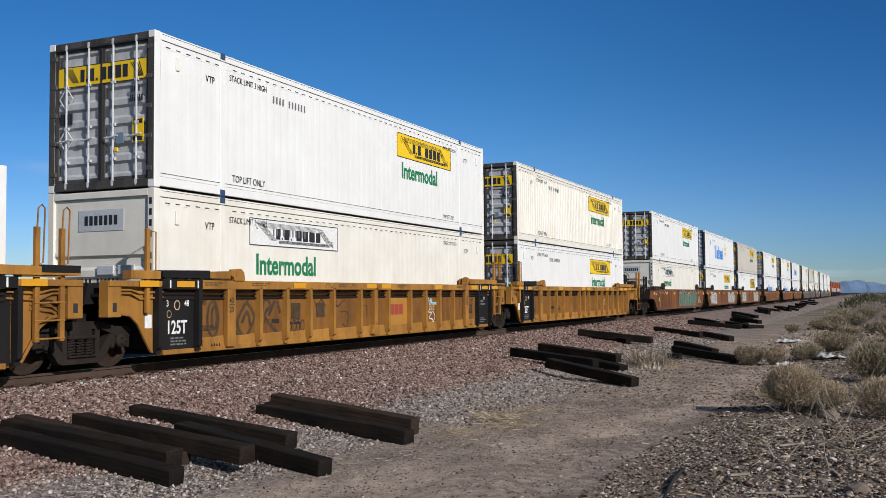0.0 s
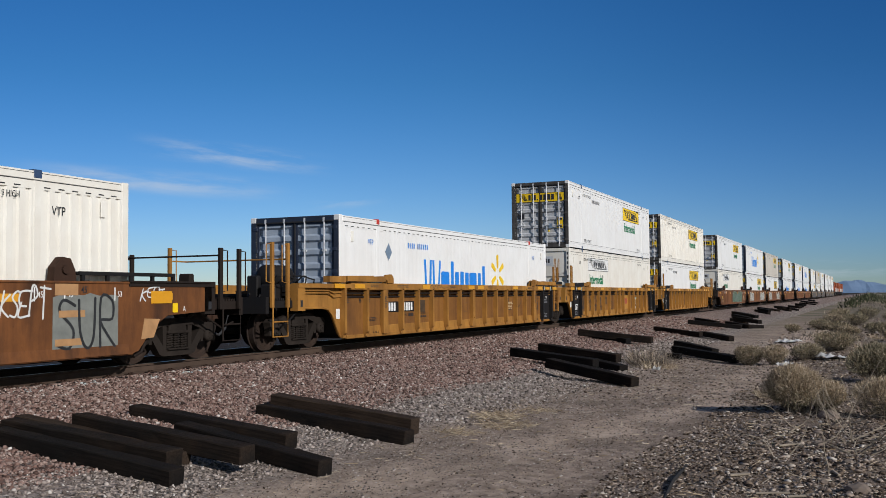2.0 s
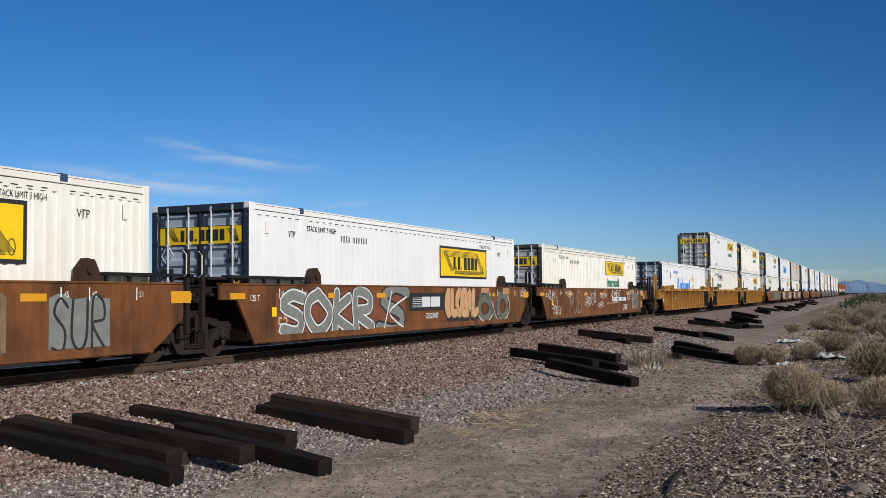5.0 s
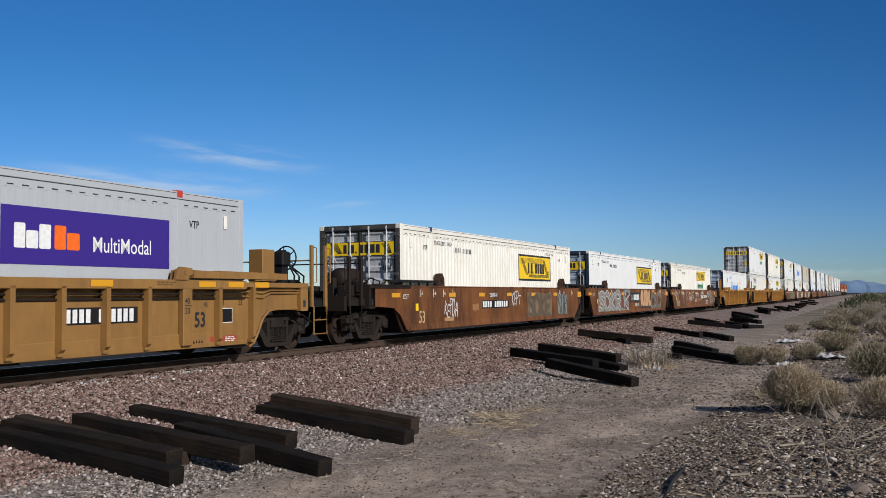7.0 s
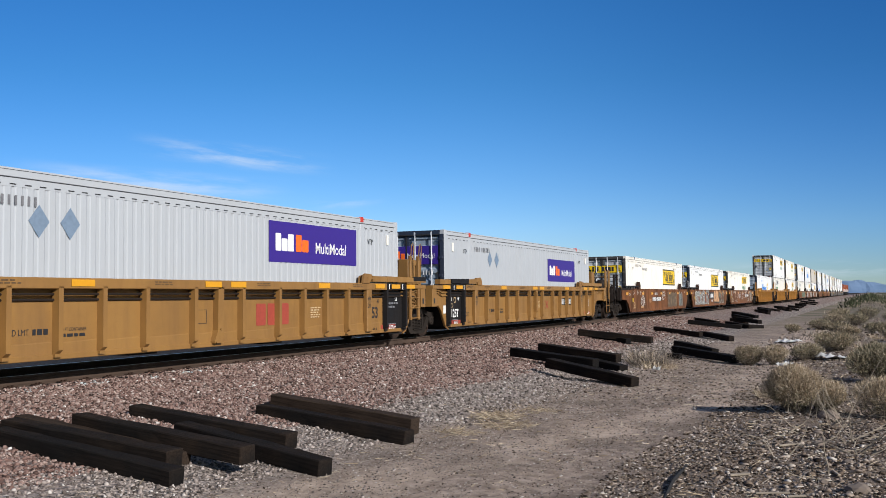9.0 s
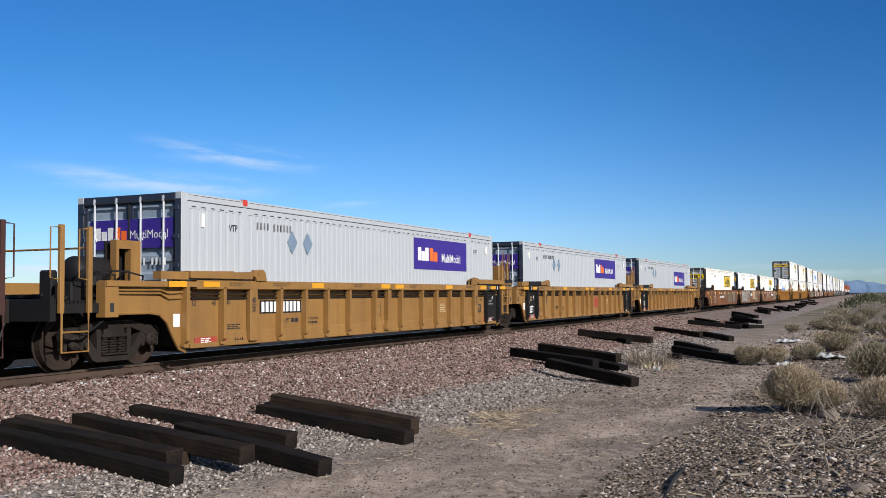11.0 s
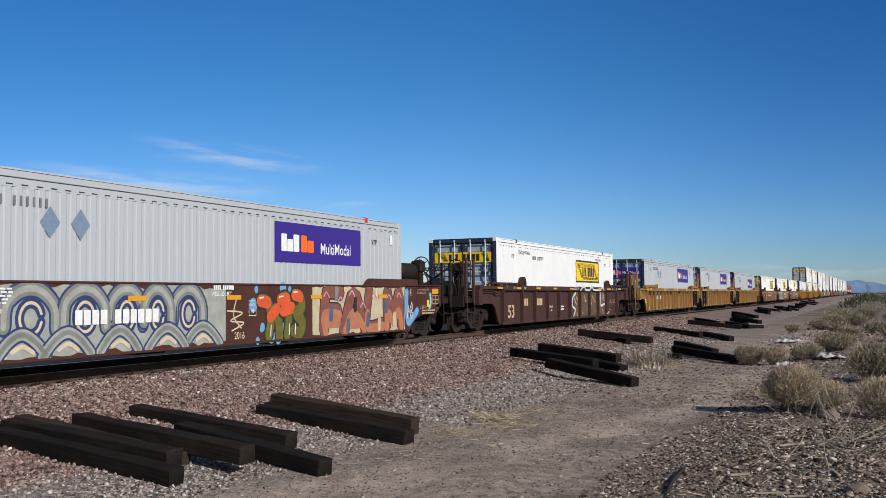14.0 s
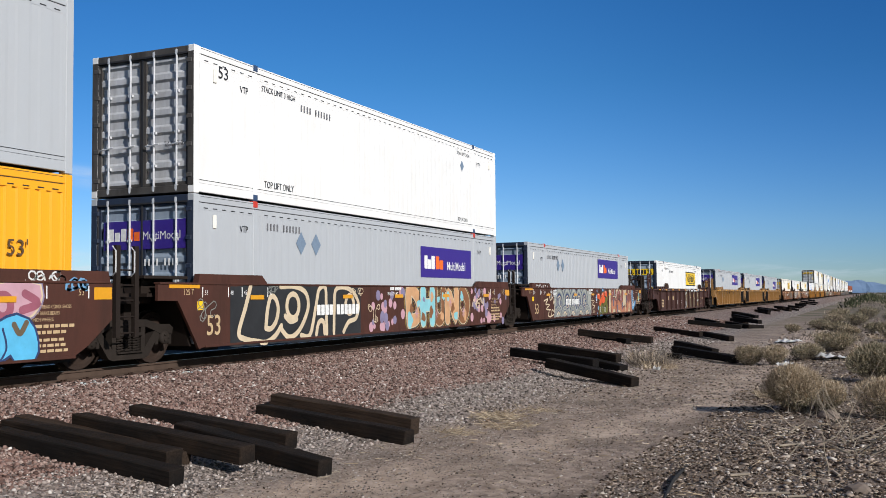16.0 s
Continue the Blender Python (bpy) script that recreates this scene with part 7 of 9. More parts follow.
def chord_ends(car, paint, zb):
    """Raised walkway bars with black bands, hooked guide castings and the plates at each end of the top chord."""
    for q in (-1, 1):
        g = Shape().prism_y(mirror([(5.66, 1.55), (5.70, 1.72), (5.80, 1.79), (6.12, 1.77), (6.16, 1.66), (6.04, 1.62), (6.02, 1.55)], q), -1.56, -1.50)
        g.prism_y(mirror([(5.70, 1.55), (5.74, 1.72), (5.9, 1.76), (6.0, 1.55)], q), -1.44, -1.38)
        g.tube([(q * 5.93, -1.57, 1.69), (q * 5.93, -1.38, 1.69)], 0.045, 8)
        part("guide", g, paint, car, "hooked steel guide casting")
        bars_ = ((6.16, 6.80, paint), (6.80, 8.14, BLACKP if JOINT[-1] == "art" else paint)) if q < 0 else ((6.16, 6.95, paint), (6.95, 9.30, paint))
        for a, b, m in bars_:
            part("walkway_bar", Shape().prism_y(mirror([(a + 0.004, 1.585), (b - 0.004, 1.585), (b - 0.004, 1.715), (a + 0.004, 1.735)], q), -1.57, -1.34), m, car)
        if q > 0 and JOINT[1] == "art":
            part("end_band", Shape().box(8.5, 9.3, -1.575, -1.335, 1.62, 1.745, 0.008), BLACKP, car, "black capped end of the walkway")
        part("plate", Shape().prism_y(mirror([(8.16, 1.555), (8.92, 1.555), (8.92, 1.70), (8.16, 1.70)], q), -1.54, -1.36), paint, car)
        if JOINT[q] != "art":
            continue
        band = Shape().prism_y(mirror([(6.98, 1.385), (8.10, 1.385), (8.10, 1.555), (6.98, 1.555)], q), -1.534, -1.34)
        part("chord_band", band, BLACKP, car, "black painted stretch of the chord")
        for x in (7.10, 7.88):
            panel(car, "white_tick", *sorted((q * x, q * (x + 0.035))), 1.395, 1.54, -1.536, INKWHITE)
    reflectors(car, (-8.45, -7.47, -3.6, -0.25, 0.55, 3.85, 6.6, 7.5, 8.4), 1.415, -1.537, 0.5, 0.11)


def well_car(label, paint, style, rear, front, gear=("", ""), marks=None, trucks=(True, False)):
    """One well of a double-stack car; trucks: whether it carries the truck at its rear and front."""
    car = holder("well_car", label, "railcar", "cars of the train")
    dark = BLACKP if style == "yellow" else DARKBROWN
    stakes = style in ("yellow", "staked")
    zb = {CLEANYELLOW.name: 0.28, ORANGEBROWN.name: 0.265, BROWNCAR.name: 0.28}.get(paint.name, 0.20)
    for side in (-1, 1):
        y0, y1 = (-1.40, -1.36) if side < 0 else (1.36, 1.40)
        if stakes:
            top = 1.22 if style == "yellow" else 1.42
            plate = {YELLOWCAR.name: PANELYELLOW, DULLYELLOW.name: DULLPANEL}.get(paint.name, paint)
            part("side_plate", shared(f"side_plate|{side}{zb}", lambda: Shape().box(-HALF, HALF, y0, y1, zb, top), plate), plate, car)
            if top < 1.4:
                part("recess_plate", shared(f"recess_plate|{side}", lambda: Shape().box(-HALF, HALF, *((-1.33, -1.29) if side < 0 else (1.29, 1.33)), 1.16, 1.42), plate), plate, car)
            part("top_chord", shared(f"top_chord|{side}", lambda: Shape().box(-HALF + 0.2, HALF - 0.2, y0 - (0.13 if side < 0 else 0), y1 + (0.13 if side > 0 else 0), 1.375, 1.55, 0.012), paint), paint, car)
            part("lower_sill", shared(f"lower_sill|{side}{zb}", lambda: Shape().box(-HALF + 0.1, HALF - 0.1, y0 - (0.05 if side < 0 else 0), y1 + (0.05 if side > 0 else 0), zb - 0.02, zb + 0.07, 0.01), paint), paint, car)
        else:
            yy = (-1.50, -1.44) if side < 0 else (1.44, 1.50)
            rr = HALF + (1.24 if rear == "art" else 2.06)
            rf = HALF + (0.70 if front == "art" else 2.06)
            ahead = [(HALF - 0.15, zb), (HALF + 0.17, 0.45), (rf, 0.86)] if front == "art" else [(HALF - 0.1, zb), (HALF + 0.05, zb + 0.04), (HALF + 0.30, 0.52), (HALF + 0.85, 0.68), (rf - 0.2, 0.70), (rf, 0.85)] if paint is BROWNCAR else [(HALF - 0.1, zb), (HALF + 0.05, zb + 0.04), (HALF + 0.42, 0.70), (HALF + 0.80, 0.90), (rf, 0.96)]
            behind = [(-rr, 1.17), (-HALF - 0.70, 1.16), (-HALF - 0.55, 0.95), (-HALF - 0.08, 0.24), (-HALF + 0.1, zb)] if rear == "art" else [(-rr, 0.96), (-HALF - 0.80, 0.90), (-HALF - 0.42, 0.70), (-HALF - 0.05, zb + 0.04), (-HALF + 0.1, zb)]
            pts = ahead + [(rf, 1.46), (-rr, 1.46)] + behind
            part("side_plate", shared(f"smooth_plate|{side}{rear}{front}{paint.name}", lambda: Shape().prism_y(pts, *yy), paint), paint, car)
            part("top_chord", shared(f"smooth_chord|{side}{rear}{front}", lambda: Shape().box(-rr + 0.05, rf - 0.05, (-1.52 if side < 0 else 1.36), (-1.36 if side < 0 else 1.52), 1.462, 1.50, 0.008), paint), paint, car)
            if side < 0 and paint is not BROWNCAR:
                part("lower_chord", shared(f"lower_chord|{zb}{paint.name}", lambda: Shape().add([(-HALF + 0.15, -1.501, zb + 0.17), (HALF - 0.2, -1.501, zb + 0.17), (HALF - 0.2, -1.535, zb), (-HALF + 0.15, -1.535, zb), (-HALF + 0.15, -1.501, zb), (HALF - 0.2, -1.501, zb)], [(0, 3, 2, 1), (3, 4, 5, 2), (0, 4, 3), (1, 2, 5)]), paint), paint, car, "turned-out lower edge")
            part("lower_sill", shared(f"smooth_sill|{side}{zb}", lambda: Shape().box(-HALF + 0.1, HALF - 0.1, (-1.515 if side < 0 else 1.40), (-1.40 if side < 0 else 1.515), zb - 0.02, zb + 0.03, 0.008), paint), paint, car)
    JOINT.update({-1: rear, 1: front})
    if style == "yellow":
        stake_sides(car, paint, zb, paint is DULLYELLOW)
    elif stakes:
        me = shared("side_stake|staked", lambda: stake_shape(0.13, 0.10, zb), paint)
        for x in FEC_X:
            part("side_stake", me, paint, car, at=pose(x, 0, 0))
    for x in (-6.0, -2.0, 2.0, 6.0):
        part("cross_floor", shared("cross_floor", lambda: Shape().box(-0.35, 0.35, -1.36, 1.36, 0.22, 0.325), BLACKP), BLACKP, car, at=pose(x, 0, 0))
    for q in (-1, 1):
        part("container_seat", shared("container_seat", lambda: Shape().box(-0.3, 0.3, -1.36, 1.36, 0.20, 0.328), BLACKP), BLACKP, car, at=pose(q * 7.7, 0, 0))
    well_end(car, -1, rear, paint, dark, style == "smooth", gear[0])
    well_end(car, 1, front, paint, dark, style == "smooth", gear[1])
    if trucks[0]:
        rail_truck(car, -(HALF + (1.52 if rear == "art" else 1.52)))
    if trucks[1]:
        rail_truck(car, HALF + (1.62 if front == "art" else 1.55))
    if style == "yellow":
        chord_ends(car, paint, zb)
    else:
        if paint is BROWNCAR:
            for pts in ([(5.80, 1.50), (6.02, 1.67), (HALF + 0.62, 1.67), (HALF + 0.66, 1.50)], [(-5.90, 1.50), (-6.10, 1.67), (-HALF - 0.05, 1.67), (-HALF - 0.10, 1.50)]):
                part("guide", Shape().prism_y(pts, -1.49, -1.36), paint, car, "raised guide plate")
        for q, bx in ((-1, 5.75), (1, 6.45)) if paint is not BROWNCAR else ():
            b = Shape().prism_y(mirror([(bx - 0.22, 1.50), (bx - 0.20, 1.72), (bx - 0.05, 1.88), (bx + 0.12, 1.86), (bx + 0.22, 1.68), (bx + 0.24, 1.50)], q), -1.49, -1.34)
            b.lathe_y([(0.07, -1.53), (0.07, -1.49)], 10, q * bx, 1.68)
            part("guide", b, RUST, car, "rusty steel guide casting")
            wk = Shape()
            xa, xb = bx + 0.3, HALF + 1.0
            wk.box(*sorted((q * xa, q * xb)), -1.50, -1.47, 1.60, 1.66)
            wk.box(*sorted((q * xa, q * xb)), -1.36, -1.34, 1.60, 1.66)
            k = xa
            while k < xb:
                wk.box(q * k - 0.02, q * k + 0.02, -1.47, -1.36, 1.61, 1.65)
                k += 0.08
            for k in np.arange(xa + 0.1, xb, 0.55):
                wk.box(q * k - 0.03, q * k + 0.03, -1.49, -1.44, 1.50, 1.60)
            part("walkway", wk, BLACKP if style == "smooth" else paint, car, "open grating walkway")
    if marks:
        marks(car)
    return car


# ---- lettering of the cars
def panel(car, name, x0, x1, z0, z1, y, material, label=""):
    return part(name, Shape().box(x0, x1, y - 0.003, y, z0, z1), material, car, label)


def stencil_rows(car, x, z, w, rows, y, ink, seed, tall=0.035):
    rnd = random.Random(seed)
    s = Shape()
    for r in range(rows):
        k = x
        while k < x + w * rnd.uniform(0.7, 1):
            q = rnd.uniform(0.05, 0.14)
            s.box(k, k + q, y - 0.003, y, z - r * tall * 1.9, z - r * tall * 1.9 + tall)
            k += q + 0.03
    tagged(part("stencil_block", s, ink, car), kind="stuff")


def yellow_marks(car, seed, capacity="125T", big=True, plate_right=False):
    y = -1.402
    zb = 0.30 if plate_right or seed in (51, 61) else 0.22
    if JOINT[-1] == "art":
        panel(car, "end_panel", -8.08, -7.06, zb, 1.37, y, BLACKP, "black end panel")
        if capacity:
            word("lettering", capacity, 0.25, INKWHITE, car, -7.86, y - 0.006, 0.56, 0.03, 0.80)
        word("lettering", "48", 0.12, INKWHITE, car, -7.36, y - 0.006, 1.06, 0.015, 0.85)
        word("lettering", "3", 0.12, INKWHITE, car, -7.86, y - 0.006, 1.06, 0.015, 0.85)
        seal = Shape()
        outline(seal, ring(-7.56, 1.08, 0.075, 0.085), y - 0.005, 0.022)
        outline(seal, ring(-7.78, 0.92, 0.06, 0.065), y - 0.005, 0.012)
        part("seal_mark", seal, INKTAN, car, "round stencilled seal")
        stencil_rows(car, -7.74, 0.46, 0.45, 3, y - 0.004, INKGREY, seed, 0.03)
    else:
        word("lettering", "48", 0.11, INKBLACK, car, -7.3, y - 0.004, 1.06, 0.01, 0.85)
        word("lettering", "53", 0.11, INKBLACK, car, -7.9, y - 0.004, 1.06, 0.01, 0.85)
    if JOINT[1] == "art":
        panel(car, "end_panel", 7.06, 8.08, zb, 1.37, y, BLACKP, "black end panel")
        stencil_rows(car, 7.30, 1.0, 0.5, 2, y - 0.004, INKGREY, seed + 2, 0.05)
        stencil_rows(car, 7.22, 0.46, 0.6, 3, y - 0.004, INKGREY, seed + 5, 0.03)
        word("lettering", "53", 0.12, INKWHITE, car, 7.66, y - 0.006, 1.08, 0.015, 0.85)
    else:
        word("lettering", "48", 0.11, INKBLACK, car, 7.16, y - 0.004, 1.06, 0.01, 0.85)
        word("lettering", "53", 0.11, INKBLACK, car, 7.76, y - 0.004, 1.06, 0.01, 0.85)
        panel(car, "notice", 7.18, 7.55, 0.72, 1.0, y, BLACKP, "black framed notice field")
        rim = Shape()
        outline(rim, [(7.18, 0.72), (7.55, 0.72), (7.55, 1.0), (7.18, 1.0)], y - 0.005, 0.02, True)
        part("notice_frame", rim, SP_WHITE, car)
    word("lettering", "45", 0.12, INKBLACK, car, -6.84, y - 0.004, 1.08, 0.015, 0.85)
    for x in (-6.05, 6.05):
        for k, t in enumerate(("40", "20")):
            word("lettering", t, 0.12, INKBLACK, car, x - 0.09, -1.528, 1.10 - 0.18 * k, 0.015, 0.85)
        panel(car, "rule", x - 0.09, x + 0.09, 1.065, 1.078, -1.527, INKBLACK)
    word("lettering", "53", 0.29, INKBLACK, car, 6.38, y - 0.004, 0.66, 0.03, 0.85)
    word("lettering", "45", 0.10, INKBLACK, car, 6.66, y - 0.004, 1.04, 0.01, 0.85)
    if seed > 40:
        for a, b in ((-7.82, -7.14), (-7.0, -6.2), (-5.88, -5.66), (5.55, 5.9), (6.2, 7.02), (7.14, 7.7)):
            p = panel(car, "safety_stripe", a, b, 0.32, 0.46, y - 0.004, INKRED, "dull red safety stencil")
            if b - a > 0.5:
                stencil_rows(p, a + 0.18, 0.42, 0.3, 3, y - 0.009, INKWHITE, seed + 7, 0.018)
    stencil_rows(car, -6.9, 0.66, 0.5, 3, y - 0.003, INKBLACK, seed + 8, 0.02)
    word("lettering", "LD LMT", 0.10, INKBLACK, car, -4.94, y - 0.003, 0.66, 0.0, 0.8)
    stencil_rows(car, -4.5, 0.66, 0.32, 1, y - 0.003, INKBLACK, seed + 3, 0.09)
    word("lettering", "20 FT CONTAINER", 0.06, INKBLACK, car, -3.94, y - 0.003, 0.70, 0.0, 0.8)
    stencil_rows(car, -3.94, 0.61, 0.55, 1, y - 0.003, INKBLACK, seed + 9, 0.05)
    frame_ = Shape()
    outline(frame_, [(-0.56, 0.72), (-0.30, 0.72), (-0.30, 0.98), (-0.56, 0.98)], y - 0.004, 0.012, True)
    part("notice_frame", frame_, INKBLACK, car)
    for x, w in ((-6.9, 0.5), (-5.4, 0.6), (-1.9, 0.45), (1.2, 0.5), (5.2, 0.55)):
        stencil_rows(car, x, 1.49, w, 2, -1.532, INKFADE, seed + 11, 0.022)
    stencil_rows(car, 0.25 if plate_right else 3.45, 0.95, 0.42, 5, y - 0.002, INKTAN, seed + 4, 0.028)
    if plate_right:
        cross = Shape()
        for a in (1, -1):
            outline(cross, [(1.36, 0.83 - 0.15 * a), (1.66, 0.83 + 0.15 * a)], y - 0.004, 0.06)
        part("cross_mark", cross, INKRED, car, "faded red painted cross")
    if big:
        bars("company_bar", INKRED, car, 1.33, y - 0.003, 0.62, [(0.75, 1), (0.75, 1), (0.85, 1)], 0.46, 0.3)
    panel(car, "notice", -8.42, -8.24, 0.68, 0.92, -1.402, INKWHITE, "white notice plate")


def number_plate(car, x, z, y, w=1.7, h=0.22):
    p = panel(car, "number_panel", x, x + w, z - 0.03, z + h + 0.03, y, BLACKP)
    n = 11
    k = (w - 0.12) / n
    for i in range(n):
        if i != 4:
            part("number_bar", Shape().box(x + 0.06 + i * k, x + 0.06 + i * k + k * 0.68, y - 0.006, y - 0.003, z, z + h), INKWHITE, p)


def brown_marks(car, seed, rows=True):
    y = -1.502
    word("lettering", "125 T", 0.13, INKWHITE, car, -8.35, y - 0.003, 1.14, 0.0, 0.85)
    word("lettering", "53", 0.36, INKTAN, car, -7.35, y - 0.003, 0.45, 0.012, 0.85)
    for x, t in ((-7.2, "53"), (-6.3, "48"), (-5.6, "45"), (-4.9, "40"), (7.6, "53"), (6.5, "48"), (5.9, "45")):
        word("lettering", t, 0.10, INKWHITE, car, x, y - 0.003, 1.24, 0.0, 0.8)
        part("gauge_line", shared("gauge_line", lambda: Shape().box(-0.012, 0.012, -0.003, 0, 1.18, 1.40), INKWHITE), INKWHITE, car, at=pose(x - 0.06, y, 0))
    if rows:
        stencil_rows(car, 6.3, 0.95, 1.2, 7, y, INKTAN, seed)
    reflectors(car, (-8.75, -5.0, -2.6, 0.0, 2.6, 5.3, 8.75), 1.18, y, 0.5, 0.12)
    reflectors(car, (8.7,), 1.12, y - 0.004, 0.55, 0.22)
    panel(car, "notice", -7.55, -7.38, 0.80, 1.0, y, SUNNY, "small yellow notice")


def inch_marks(car, seed, joint=True):
    """Stencils of the brown cars."""
    y = -1.502
    for x, h, t in ((-8.62, 0.11, "125 T"), (-8.0, 0.09, "53"), (-7.2, 0.09, "48"), (-6.75, 0.09, "45"), (-5.85, 0.09, "40"), (8.02, 0.11, "53"), (7.15, 0.11, "48"), (6.75, 0.11, "45"), (6.0, 0.11, "40")):
        word("lettering", t, h, INKTAN if h > 0.1 else INKWHITE, car, x, y - 0.003, 1.27, 0.0, 0.85)
        if h < 0.1 or x > 0:
            part("gauge_line", shared("gauge_line|brown", lambda: Shape().box(-0.012, 0.012, -0.003, 0, 1.22, 1.42), INKWHITE), INKWHITE, car, at=pose(x + (0.22 if x > 0 else -0.06), y, 0))
    word("lettering", "53", 0.40, INKTAN, car, -7.95, y - 0.003, 0.50, 0.014, 0.85)
    for k, t in enumerate(("2 INCH TREAD COND. SHOES", "NO. 24 BRAKE BEAMS", "38 INCH WHEELS") if joint else ()):
        word("lettering", t, 0.058, INKTAN, car, 7.02, y - 0.003, 1.07 - 0.10 * k, 0.0, 0.8)
    stencil_rows(car, 7.02, 0.77, 1.0, 2, y, INKTAN, seed, 0.05)
    stencil_rows(car, 7.02, 0.56, 0.8, 3, y, INKTAN, seed + 1, 0.045)
    reflectors(car, (-8.58,), 1.395, y, 0.86, 0.095)
    if joint:
        reflectors(car, (8.56,), 1.20, y, 0.40, 0.20)
    reflectors(car, (-6.3, -2.55, 0.2, 3.3, 6.55), 1.17, y - 0.012, 0.47, 0.09)
    panel(car, "notice", -8.22, -8.04, 0.98, 1.15, y, SUNNY, "small yellow notice")
    bars("number_bar", INKWHITE, car, -3.98, y - 0.020, 0.79, [(0.62, 1)] * 4 + [(0.3, 0)] + [(0.62, 1)] * 6, 0.24, 0.3)


# ---------------------------------------------------------------- the train
def marks_a(c):
    yellow_marks(c, 11, "125T", False)
    panel(c, "fresh_panel", 0.85, 2.0, 0.22, 1.20, -1.4015, YELLOWFRESH, "brighter repainted panel")
    bars("company_bar", INKRED, c, 1.0, -1.405, 0.72, [(0.8, 1), (0.8, 1), (0.9, 1)], 0.28, 0.2)
    sweep(c, [[(3.42, 1.16), (3.50, 0.95), (3.58, 1.15), (3.66, 0.92)], [(3.5, 0.86), (3.42, 0.74), (3.62, 0.72), (3.45, 0.58), (3.7, 0.52), (3.6, 0.36)], [(3.75, 0.75), (3.85, 0.6), (3.72, 0.45)]], -1.405, ((SP_WHITE, 0.028),))
    sweep(c, [[(3.5, 1.08), (3.75, 1.0), (4.0, 1.02)]], -1.406, ((SP_CYAN, 0.05),))
    sweep(c, [ring(-6.50, 0.80, 0.17, 0.34), ring(-6.46, 0.82, 0.08, 0.22)], -1.405, ((SP_FADE, 0.06),))
    sweep(c, [[(-5.35, 1.18), (-5.72, 0.72), (-5.45, 0.42), (-5.14, 0.80), (-5.40, 1.12)], [(-5.55, 0.72), (-5.38, 0.92), (-5.28, 0.66)], [(-5.75, 0.5), (-5.5, 0.3)]], -1.405, ((SP_FADE, 0.075),))
    sweep(c, [[(-4.92, 0.40), (-4.80, 1.15), (-4.55, 1.05), (-4.75, 0.80), (-4.25, 0.42)], [(-4.4, 1.12), (-4.6, 0.85)], [(-4.28, 1.10), (-4.2, 0.9)]], -1.405, ((SP_FADE, 0.08),))
    for x, z, w in ((-3.88, 0.42, 0.14), (-3.68, 0.44, 0.13), (-3.52, 0.42, 0.10), (-3.36, 0.44, 0.14)):
        sweep(c, [ring(x + w / 2, z + 0.13, w / 2, 0.13)], -1.405, ((INKBLACK, 0.022),))
    sweep(c, [[(-2.8, 1.15), (-2.65, 0.95), (-2.5, 1.15), (-2.3, 1.0)], [(-1.8, 1.12), (-1.75, 0.98), (-1.4, 1.14)], [(-1.6, 0.85), (-1.25, 0.82), (-1.3, 0.5), (-1.5, 0.55)]], -1.405, ((SP_FADE, 0.035),))
    for x in (-3.74, -2.7):
        panel(c, "patch", x, x + 0.36, 0.74, 1.08, -1.404, SP_FADE, "dark painted-out patch")
    sweep(c, [[(-2.5, 1.43), (-2.4, 1.53), (-2.2, 1.42), (-2.1, 1.53)], [(-1.8, 1.42), (-1.7, 1.52), (-1.6, 1.42)], [(-1.3, 1.42), (-1.2, 1.52), (-1.1, 1.43)]], -1.533, ((SP_FADE, 0.018),))


def marks_b(c):
    yellow_marks(c, 21, "", False)
    number_plate(c, -5.9, 0.82, -1.403, 1.75)
    panel(c, "patch", -3.78, -3.44, 0.76, 1.10, -1.404, SP_FADE, "dark painted-out patch")
    sweep(c, [[(-3.35, 1.43), (-3.2, 1.53), (-3.05, 1.42), (-2.95, 1.53)], [(-2.85, 1.42), (-2.75, 1.53), (-2.6, 1.44)], [(-2.6, 1.53), (-2.4, 1.44), (-2.1, 1.46)]], -1.533, ((INKBLACK, 0.016),))
    sweep(c, [[(3.2, 0.9), (3.5, 1.1), (3.4, 0.75), (3.7, 0.7)], [(4.3, 1.1), (4.5, 0.8), (4.8, 1.0)]], -1.405, ((SP_FADE, 0.03),))
    sweep(c, [[(7.3, 0.7), (7.45, 0.9), (7.35, 0.6), (7.5, 0.5)]], -1.407, ((SP_SILVER, 0.025),))


def marks_c(c):
    yellow_marks(c, 31, "125T", False)


def marks_fx1(c):
    yellow_marks(c, 41, "125T", False, True)
    number_plate(c, 3.14, 0.82, -1.403, 1.70)


def marks_fx2(c):
    yellow_marks(c, 51)


def marks_fx3(c):
    yellow_marks(c, 61, "", False)
    number_plate(c, -5.7, 0.9, -1.403, 1.8)


